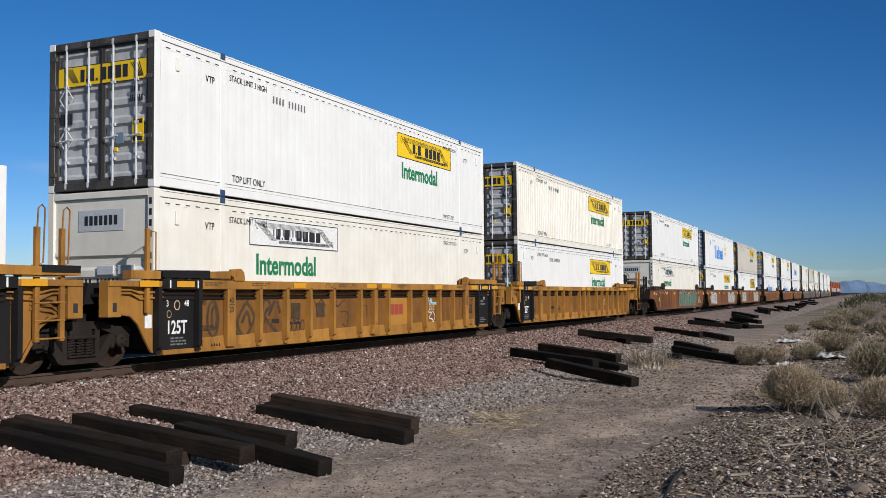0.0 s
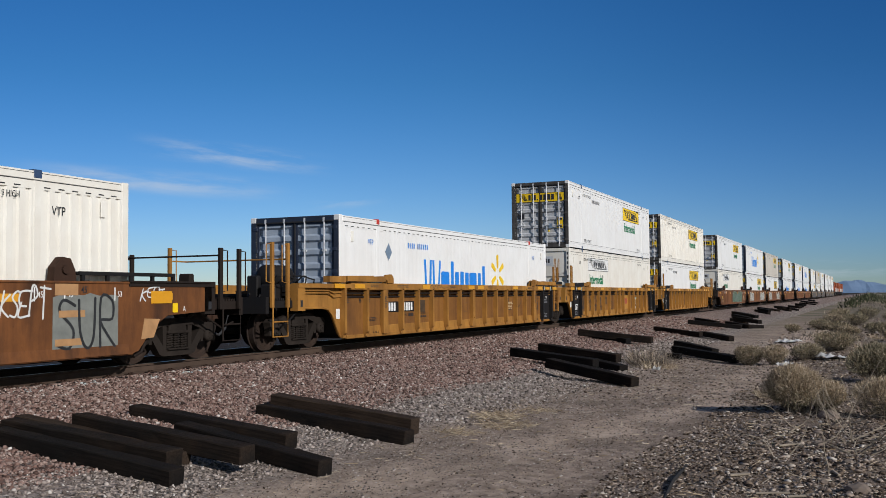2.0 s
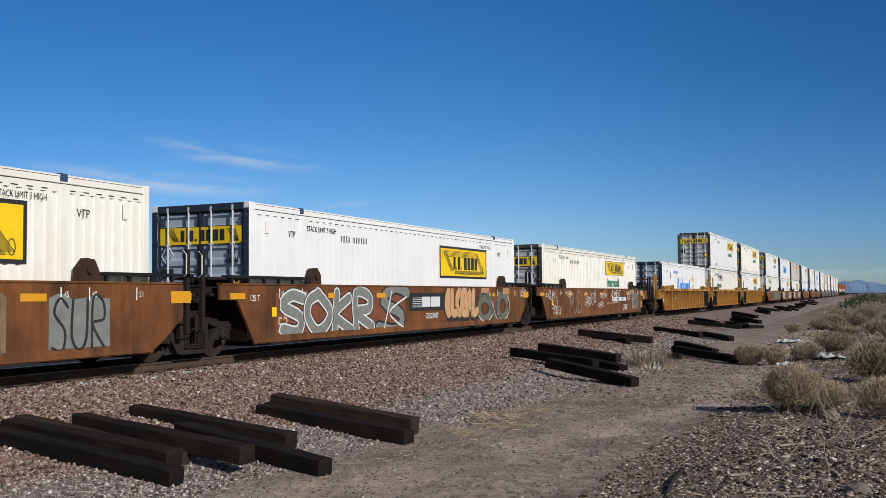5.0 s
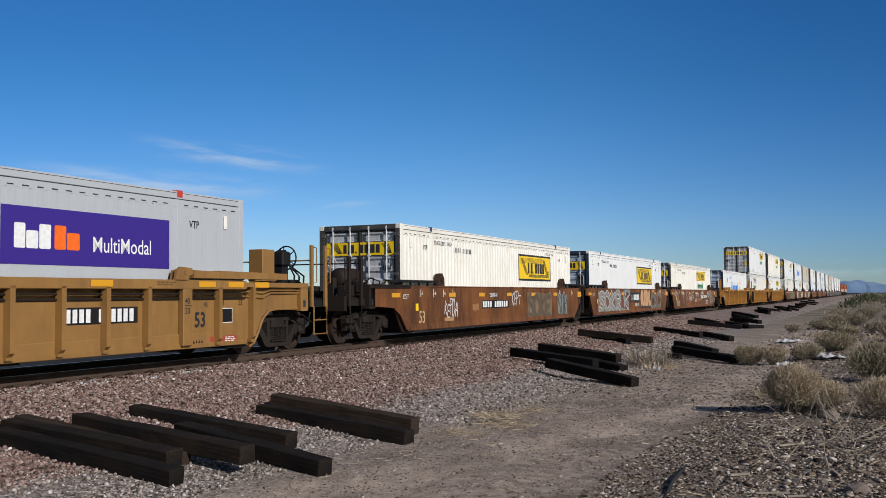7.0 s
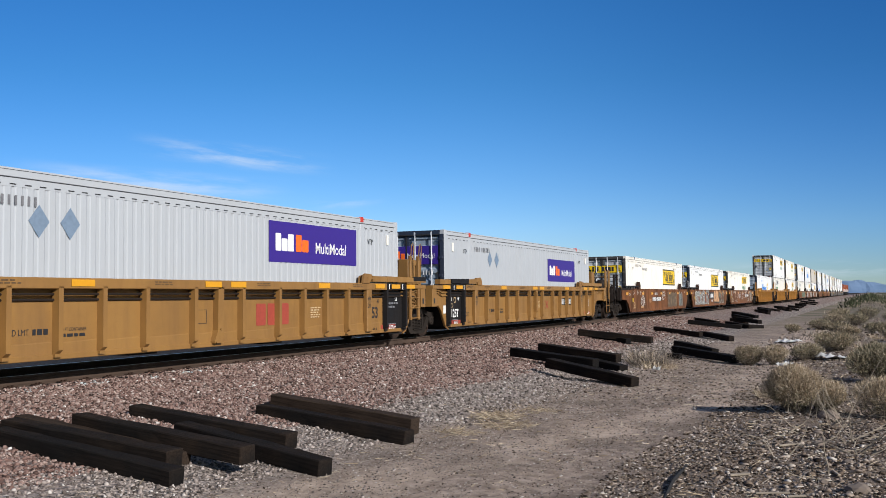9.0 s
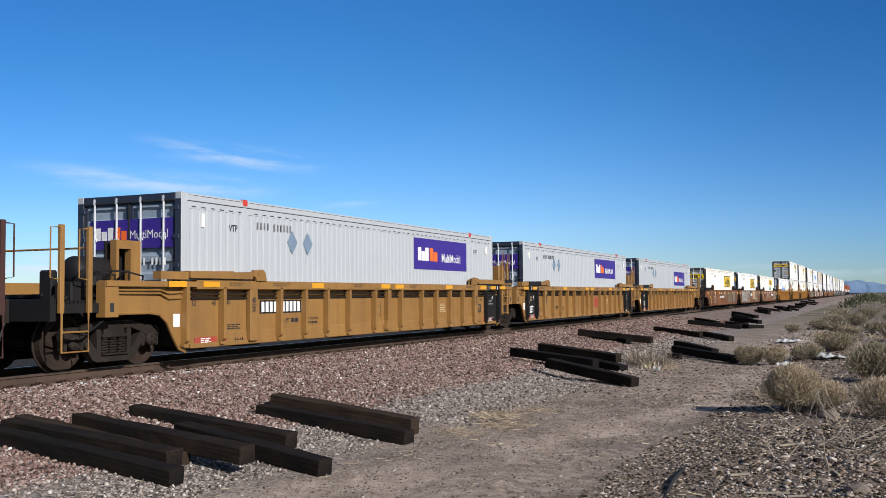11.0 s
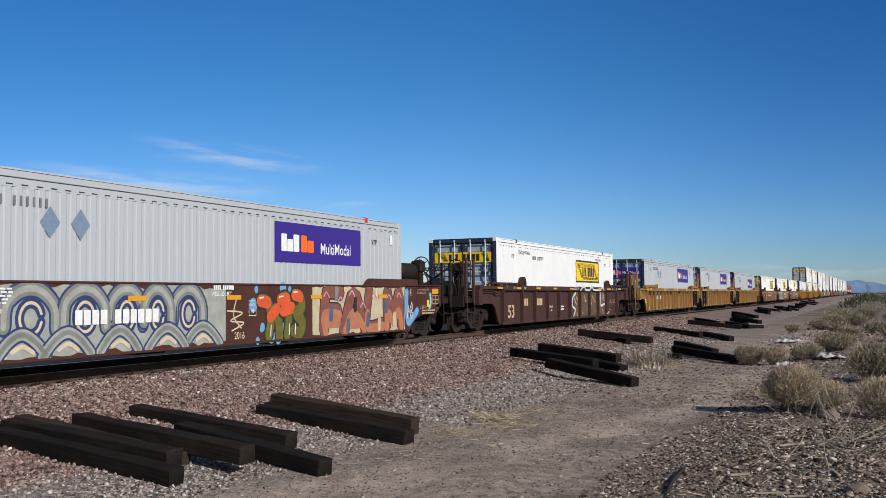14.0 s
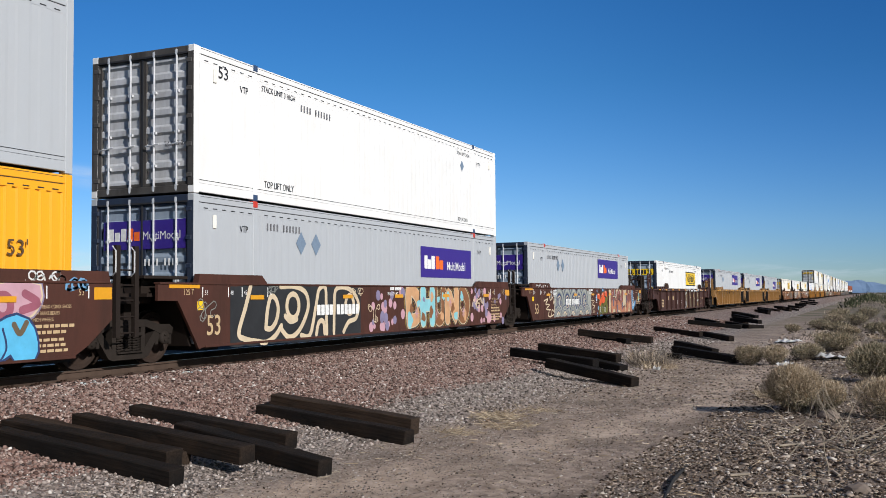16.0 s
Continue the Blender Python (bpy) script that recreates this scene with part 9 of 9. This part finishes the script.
def marks_bnsf2(c):
    inch_marks(c, 111)
    patch(c, -7.2, -1.9, 0.215, 1.462, -1.503, SP_SOOT, 22, 0.03)
    # four big outlined letters on the black ground
    sweep(c, [[(-6.52, 1.44), (-6.70, 1.0), (-6.92, 0.50), (-6.72, 0.37), (-6.30, 0.30), (-5.95, 0.27), (-5.62, 0.40), (-5.40, 0.60)],
              [(-5.98, 0.56), (-5.92, 0.95), (-5.80, 1.22), (-5.62, 1.18), (-5.52, 0.95), (-5.62, 0.68), (-5.80, 0.55), (-5.98, 0.56)],
              [(-5.42, 1.44), (-4.9, 1.45), (-4.45, 1.32), (-4.32, 1.02), (-4.5, 0.68), (-4.78, 0.42), (-5.12, 0.34), (-5.40, 0.52)],
              ring(-4.95, 1.02, 0.24, 0.26), [(-5.25, 0.8), (-5.05, 0.68), (-4.8, 0.72)],
              [(-4.62, 0.36), (-4.25, 0.36), (-4.0, 1.0), (-3.86, 1.38), (-3.58, 1.42), (-3.55, 0.9), (-3.52, 0.36)],
              [(-3.98, 0.36), (-3.88, 0.62), (-3.68, 0.64), (-3.62, 0.37)],
              [(-3.20, 0.36), (-3.18, 0.9), (-3.12, 1.36), (-2.7, 1.44), (-2.25, 1.30), (-2.0, 1.0), (-2.15, 0.68), (-2.5, 0.60), (-2.75, 0.37)],
              ring(-2.45, 1.02, 0.20, 0.22)], -1.5042, ((SP_CREAM, 0.115),))
    scribble(c, -6.0, 1.30, 0.6, 0.14, -1.508, SP_SILVER, 62, 6, 0.02)
    scribble(c, -2.4, 1.22, 0.7, 0.2, -1.509, SP_CREAM, 63, 6, 0.02)
    scribble(c, -1.55, 0.55, 0.8, 0.45, -1.507, SP_CREAM, 64, 8, 0.022)
    scribble(c, -8.2, 0.75, 0.5, 0.5, -1.507, SP_SILVER, 65, 8, 0.02)
    for x0, x1, seed, n in ((-1.4, 0.5, 23, 15), (5.2, 8.5, 25, 20)):
        dots(c, x0, x1, 0.34, 1.40, -1.503, SP_PINK, seed, n, (0.06, 0.14))
        dots(c, x0, x1, 0.34, 1.40, -1.5065, SP_LILAC, seed + 40, n - 4, (0.06, 0.13))
    bars("number_bar", INKWHITE, c, -0.31, -1.512, 1.37, [(0.55, 1)] * 4 + [(0.3, 0)] + [(0.55, 1)] * 6, 0.085, 0.3)
    word("lettering", "WELL LD LMT", 0.085, INKWHITE, c, -0.46, -1.512, 1.24, 0.01, 0.85)
    # five swollen letters in tan, brown and pale blue
    bubble(c, "DHUNO", 0.72, 0.50, 4.35, 0.86, -1.5042, ((SP_GOLD, 0.53), (SP_BLACK, 0.50), (SP_CREAM, 0.40), (SP_TAN, 0.34)), 26, 0.0, (SP_PEACH, SP_CYAN, SP_BROWNTAN, SP_PEACH, SP_BROWNTAN))
    for x, z, q, paint in ((0.86, 0.55, 0.17, SP_CYAN), (0.95, 0.86, 0.10, SP_BROWNTAN), (1.40, 1.0, 0.10, SP_CYAN), (1.72, 0.62, 0.13, SP_BROWNTAN), (1.75, 1.12, 0.07, SP_LILAC), (2.25, 0.75, 0.13, SP_BROWNTAN), (2.30, 1.18, 0.11, SP_PEACH), (2.75, 1.1, 0.10, SP_CYAN),
                           (3.0, 0.62, 0.13, SP_PEACH), (3.10, 1.2, 0.10, SP_CYAN), (3.45, 1.2, 0.11, SP_CYAN), (3.8, 0.85, 0.13, SP_BROWNTAN), (4.05, 0.60, 0.14, SP_CYAN), (4.5, 1.2, 0.12, SP_CYAN), (4.75, 0.6, 0.13, SP_PEACH)):
        blot = Shape()
        blot.v = [(x + q * (1 + 0.25 * math.sin(3 * a + x * 9)) * math.cos(a), -1.5125, z + 1.15 * q * (1 + 0.3 * math.sin(2 * a + x * 5)) * math.sin(a)) for a in (k * math.pi / 8 for k in range(16))]
        blot.f = [tuple(range(16))]
        part("sprayed_blot", blot, paint, c)
    for x, z in ((1.28, 0.72), (2.62, 0.68), (3.62, 1.02), (4.62, 0.72)):
        star = Shape()
        for a in range(4):
            ca, sa = 0.14 * math.cos(a * math.pi / 4), 0.17 * math.sin(a * math.pi / 4)
            outline(star, [(x - ca, z - sa), (x + ca, z + sa)], -1.5150 - 0.0003 * a, 0.016)
        part("sprayed_star", star, SP_PINK, c)
    tag(c, "MEM", 5.37, 0.84, 0.85, 0.30, -1.509, SP_CREAM, 0.04, 27)


def marks_bnsf3(c):
    inch_marks(c, 121)
    sweep(c, [[(4.9, 1.2), (5.6, 1.32), (6.3, 1.25), (7.05, 1.36), (7.0, 1.12), (6.6, 1.05), (6.0, 1.0)]], -1.5042, ((SP_LILAC, 0.46), (SP_CREAM, 0.40), (SP_PINK, 0.33)))
    sweep(c, [ring(6.55, 1.12, 0.14, 0.16), [(6.95, 1.3), (7.2, 1.15), (6.9, 1.05)]], -1.5085, ((SP_ROSE, 0.13),))
    sweep(c, [[(4.6, 0.45), (5.4, 0.72), (6.2, 0.50), (6.8, 0.72), (6.95, 0.48)]], -1.5100, ((SP_NAVY, 0.60), (SP_BRIGHT, 0.52)))
    sweep(c, [[(6.55, 0.78), (6.62, 0.5), (6.50, 0.3)], [(5.8, 0.8), (5.9, 0.5), (5.8, 0.3)]], -1.5135, ((SP_NAVY, 0.035),))
    sweep(c, [[(6.75, 0.84), (6.86, 0.70), (6.98, 0.86)]], -1.5140, ((SP_OLIVE, 0.09),))
    scribble(c, 7.05, 1.40, 0.8, 0.24, -1.492, SP_WHITE, 28, 9, 0.03)
    scribble(c, 7.85, 1.36, 0.35, 0.2, -1.506, SP_BLUE, 29, 7, 0.05)


def marks_green(c):
    brown_marks(c, 131)
    spray(c, -1.0, 5.5, 0.25, 1.4, -1.505, (SP_GREEN,), SP_SILVER, 29, None, 8)


def marks_white(c):
    brown_marks(c, 141)
    spray(c, -7.0, -4.0, 0.3, 1.3, -1.505, (SP_SILVER,), SP_WHITE, 30)
    spray(c, 2.5, 6.5, 0.3, 1.3, -1.505, (SP_SILVER,), SP_WHITE, 31)


def marks_bare(c):
    brown_marks(c, 151)


SP_RED = plain("red_orange_spray", (0.62, 0.085, 0.02), 0.6, 0, 0.25, 4)
SP_MOSS = plain("moss_green_spray", (0.13, 0.12, 0.015), 0.6, 0, 0.35, 5)
SP_SAND = plain("sand_cream_spray", (0.50, 0.41, 0.27), 0.6, 0, 0.25, 4)
SP_BRICK = plain("brick_rose_spray", (0.22, 0.075, 0.052), 0.6, 0, 0.35, 4)
SP_COPPER = plain("copper_spray", (0.42, 0.165, 0.085), 0.6, 0, 0.3, 4)
SP_NAVYGREY = plain("slate_blue_spray", (0.085, 0.10, 0.17), 0.6, 0, 0.3, 4)
SP_PEACH = plain("peach_tan_spray", (0.55, 0.31, 0.155), 0.6, 0, 0.25, 4)
SP_BROWNTAN = plain("chestnut_spray", (0.23, 0.095, 0.035), 0.6, 0, 0.3, 4)
SP_MOSSGREY = plain("grey_green_spray", (0.14, 0.135, 0.105), 0.6, 0, 0.35, 4)
SP_RUSTPALE = plain("pale_rust_spray", (0.33, 0.155, 0.055), 0.6, 0, 0.4, 4)
SP_ICE = plain("pale_ice_spray", (0.52, 0.56, 0.58), 0.6, 0, 0.2, 4)
SP_FADE = plain("faded_black_spray", (0.075, 0.042, 0.018), 0.7, 0, 0.6, 5)
SP_BUFF = plain("buff_spray", (0.20, 0.13, 0.07), 0.6, 0, 0.5, 3)
SP_SOOT = plain("matt_black_spray", (0.022, 0.023, 0.025), 0.6, 0, 0.5, 3)
SP_LILAC = plain("lilac_grey_spray", (0.22, 0.19, 0.30), 0.6, 0, 0.3, 4)
SP_ROSE = plain("deep_pink_spray", (0.30, 0.09, 0.13), 0.6, 0, 0.3, 4)
SP_BRIGHT = plain("bright_sky_blue_spray", (0.09, 0.42, 0.66), 0.6, 0, 0.2, 4)
SP_RUST = plain("rust_red_spray", (0.19, 0.06, 0.025), 0.6, 0, 0.35, 4)
SP_DRAB = plain("drab_brown_spray", (0.10, 0.068, 0.040), 0.6, 0, 0.35, 4)
SP_PALE = plain("pale_grey_spray", (0.34, 0.35, 0.31), 0.6, 0, 0.35, 4)
SP_BLUE = plain("sky_blue_spray", (0.14, 0.32, 0.52), 0.6, 0, 0.25, 4)
SP_NAVY = plain("navy_spray", (0.02, 0.04, 0.12), 0.6, 0, 0.25, 4)
YELLOWFRESH = painted("bright_yellow_railcar_paint", (0.42, 0.19, 0.028), (0.12, 0.07, 0.03), 0.5, 0.5)
Y_L, O_L, B_L = "grimy yellow stake-sided double-stack well car", "rust-orange smooth-sided well car with sprayed tags", "brown well car with colourful spray paint"

# front end of the load at the start, in metres along the line; car; boxes from the bottom up
TRAIN = [
    # ahead, far down the line
    (302.6, (GREYCAR, "smooth", "art", "end", marks_bare, "dark grey smooth-sided well car"), ("pla", "jbw")),
    (283.2, (GREYCAR, "smooth", "art", "art", marks_bare, "dark grey smooth-sided well car"), ("pla", "jbw")),
    (263.8, (GREYCAR, "smooth", "end", "art", marks_bare, "dark grey smooth-sided well car"), ("pla", "jbw")),
    (240.4, (GREYCAR, "smooth", "art", "end", marks_bare, "dark grey smooth-sided well car"), ("jbw", "jbw")),
    (221.0, (GREYCAR, "smooth", "art", "art", marks_bare, "dark grey smooth-sided well car"), ("jbw", "bei")),
    (201.6, (GREYCAR, "smooth", "end", "art", marks_bare, "dark grey smooth-sided well car"), ("jbw", "jbw")),
    (178.2, (ORANGEBROWN, "smooth", "art", "end", marks_bare, "plain rust-orange smooth-sided well car"), ("blu", "blu")),
    (158.7, (ORANGEBROWN, "smooth", "art", "art", marks_bare, "plain rust-orange smooth-sided well car"), ("blu", "jbw")),
    (135.3, (ORANGEBROWN, "smooth", "end", "art", marks_bare, "plain rust-orange smooth-sided well car"), ("blu", "jbw")),
    (111.8, (ORANGEBROWN, "smooth", "art", "end", marks_white, O_L), ("jby", "bei")),
    (92.3, (ORANGEBROWN, "smooth", "art", "art", marks_white, O_L), ("jbw", "blu")),
    (72.8, (ORANGEBROWN, "smooth", "end", "art", marks_green, O_L), ("jbf", "jbw")),
    (49.3, (YELLOWCAR, "yellow", "art", "end", marks_c, Y_L), ("jbw", "jbc")),
    (29.81, (YELLOWCAR, "yellow", "art", "art", marks_a, Y_L), ("jbf", "jbw")),
    (10.42, (DULLYELLOW, "yellow", "end", "art", marks_b, Y_L), ("blu",)),
    (-12.985, (ORANGEBROWN, "smooth", "art", "end", marks_tagged, O_L), ("jbc",)),
    (-32.37, (ORANGEBROWN, "smooth", "art", "art", marks_pieces, O_L), ("jby",)),
    (-51.56, (ORANGEBROWN, "smooth", "end", "art", marks_u4, O_L), ("jbd",)),
    (-74.92, (CLEANYELLOW, "yellow", "art", "end", marks_fx1, Y_L), ("fed",)),
    (-94.2, (CLEANYELLOW, "yellow", "art", "art", marks_fx2, Y_L), ("fe2",)),
    (-113.5, (CLEANYELLOW, "yellow", "end", "art", marks_fx3, Y_L), ("fe2",)),
    (-136.87, (MAROON, "staked", "end", "end", marks_fec, "maroon stake-sided single well car"), ("jbg",)),
    (-160.37, (BROWNCAR, "smooth", "art", "end", marks_bnsf1, B_L), ("fe2",)),
    (-179.84, (BROWNCAR, "smooth", "art", "art", marks_bnsf2, B_L), ("fed", "pla")),
    (-199.05, (BROWNCAR, "smooth", "end", "art", marks_bnsf3, B_L), ("amb", "gry")),
]
MOVING = []
FIRST = {}
FLOOR = 0.332


def build_train():
    for x, (paint, style, rear, front, marks, label), boxes in TRAIN:
        key = (paint.name, style, rear, front, marks)
        xc = x - HALF
        at = pose(xc, TRACK_Y, 0)
        if key in FIRST:
            car = copy_thing(FIRST[key], at)
        else:
            gear = {BROWNCAR.name: ("plain", "wheel tank"), MAROON.name: ("wheel", "plain")}.get(paint.name, ("box", "plain")) if style != "yellow" else ("posts box" + (" guide" if paint is CLEANYELLOW else ""), "posts wheel" + (" guide" if paint is CLEANYELLOW else ""))
            car = well_car(label, paint, style, rear, front, gear, marks, (True, front == "end"))
            car.matrix_basis = at
            FIRST[key] = car
        MOVING.append((car, xc, 0.0))
        for k, b in enumerate(boxes):
            z = FLOOR + k * (CH + 0.012)
            at = pose(xc, TRACK_Y, z)
            if b in FIRST:
                ob = copy_thing(FIRST[b], at)
            else:
                ob = KINDS[b]()
                ob.matrix_basis = at
                FIRST[b] = ob
            MOVING.append((ob, xc, z))


build_train()


# ---------------------------------------------------------------- locomotives at the head
LOCO = painted("orange_locomotive_paint", (0.30, 0.065, 0.014), (0.05, 0.025, 0.02), 0.6, 0.5)
GLASS = plain("dark_cab_glass", (0.02, 0.025, 0.03), 0.08, 0, 0.0)


def locomotive():
    e = holder("locomotive", "orange and black six-axle diesel freight locomotive", "locomotive", "locomotives at the head")
    part("underframe", Shape().box(-10.8, 10.8, -1.5, 1.5, 1.15, 1.45, 0.03), BLACKP, e)
    part("hood", Shape().box(-10.2, 6.3, -0.95, 0.95, 1.45, 4.1, 0.12), LOCO, e)
    part("radiator", Shape().box(-10.0, -6.0, -1.45, 1.45, 3.2, 4.5, 0.08), LOCO, e)
    part("cab", Shape().box(6.3, 8.8, -1.5, 1.5, 1.45, 4.6, 0.10), LOCO, e)
    part("nose", Shape().box(8.8, 10.4, -1.2, 1.2, 1.45, 3.3, 0.15), LOCO, e)
    part("stripe", Shape().box(-10.21, 6.3, -0.97, 0.97, 2.2, 2.55), BLACKP, e)
    for y in (-1.505, 1.505):
        part("cab_window", Shape().box(6.8, 8.3, min(y, y * 0.995), max(y, y * 0.995), 3.4, 4.1), GLASS, e)
    part("windscreen", Shape().box(8.79, 8.83, -1.2, 1.2, 3.45, 4.15), GLASS, e)
    part("fuel_tank", Shape().box(-3.0, 3.0, -1.35, 1.35, 0.35, 1.15, 0.15), BLACKP, e)
    for k in range(3):
        part("exhaust_fan", Shape().box(-9.6 + k * 1.3, -8.6 + k * 1.3, -0.5, 0.5, 4.5, 4.62, 0.05), BLACKP, e)
    for y in (-1.4, 1.4):
        rail = Shape().tube([(-10.6, y, 2.5), (6.2, y, 2.5)], 0.03, 5)
        for k in range(9):
            rail.tube([(-10.6 + k * 2.1, y, 1.45), (-10.6 + k * 2.1, y, 2.5)], 0.025, 5)
        part("hand_rail", rail, INKWHITE, e)
    for x in (-8.0, -5.8, 5.8, 8.0):
        rail_truck(e, x)
    return e


def build_locomotives():
    first = None
    for k in range(4):
        x = 318.5 + k * 22.6
        at = pose(x, TRACK_Y, 0) @ pose(0, 0, 0, 0, 0, 180 if k in (0, 2) else 0)
        ob = locomotive() if first is None else copy_thing(first, at)
        ob.matrix_basis = at
        first = first or ob
        HEAD.append((ob, x, 180 if k in (0, 2) else 0))


HEAD = []
build_locomotives()


# ---------------------------------------------------------------- what moves
def run(t):
    """Metres that the train has rolled after t seconds."""
    return 12.993 * t + 0.001204 * t ** 3 - 0.0000313 * t ** 4


def motions():
    for ob, x, z in MOVING:
        walk(ob, [(float(t), pose(x + run(t), TRACK_Y, z)) for t in range(0, 17)])
    for ob, x, turn in HEAD:
        walk(ob, [(float(t), pose(x + run(t), TRACK_Y, 0, 0, 0, turn)) for t in range(0, 17)])
    # every wheel turns with the way rolled; alike wheels share one set of keys
    first = {}
    for ob in list(bpy.data.objects):
        if ob.name.startswith("wheelset"):
            q = round(ob.matrix_basis.translation.x, 3)
            if q not in first:
                x, z = ob.matrix_basis.translation.x, ob.matrix_basis.translation.z
                walk(ob, [(k / 30, pose(x, 0, z) @ Matrix.Rotation(run(k / 30) / 0.482, 4, "Y")) for k in range(0, 481)])
                first[q] = ob
            else:
                ob.rotation_mode = "QUATERNION"
                src = first[q].animation_data
                ob.animation_data_create()
                ob.animation_data.action = src.action
                ob.animation_data.action_slot = src.action_slot


motions()
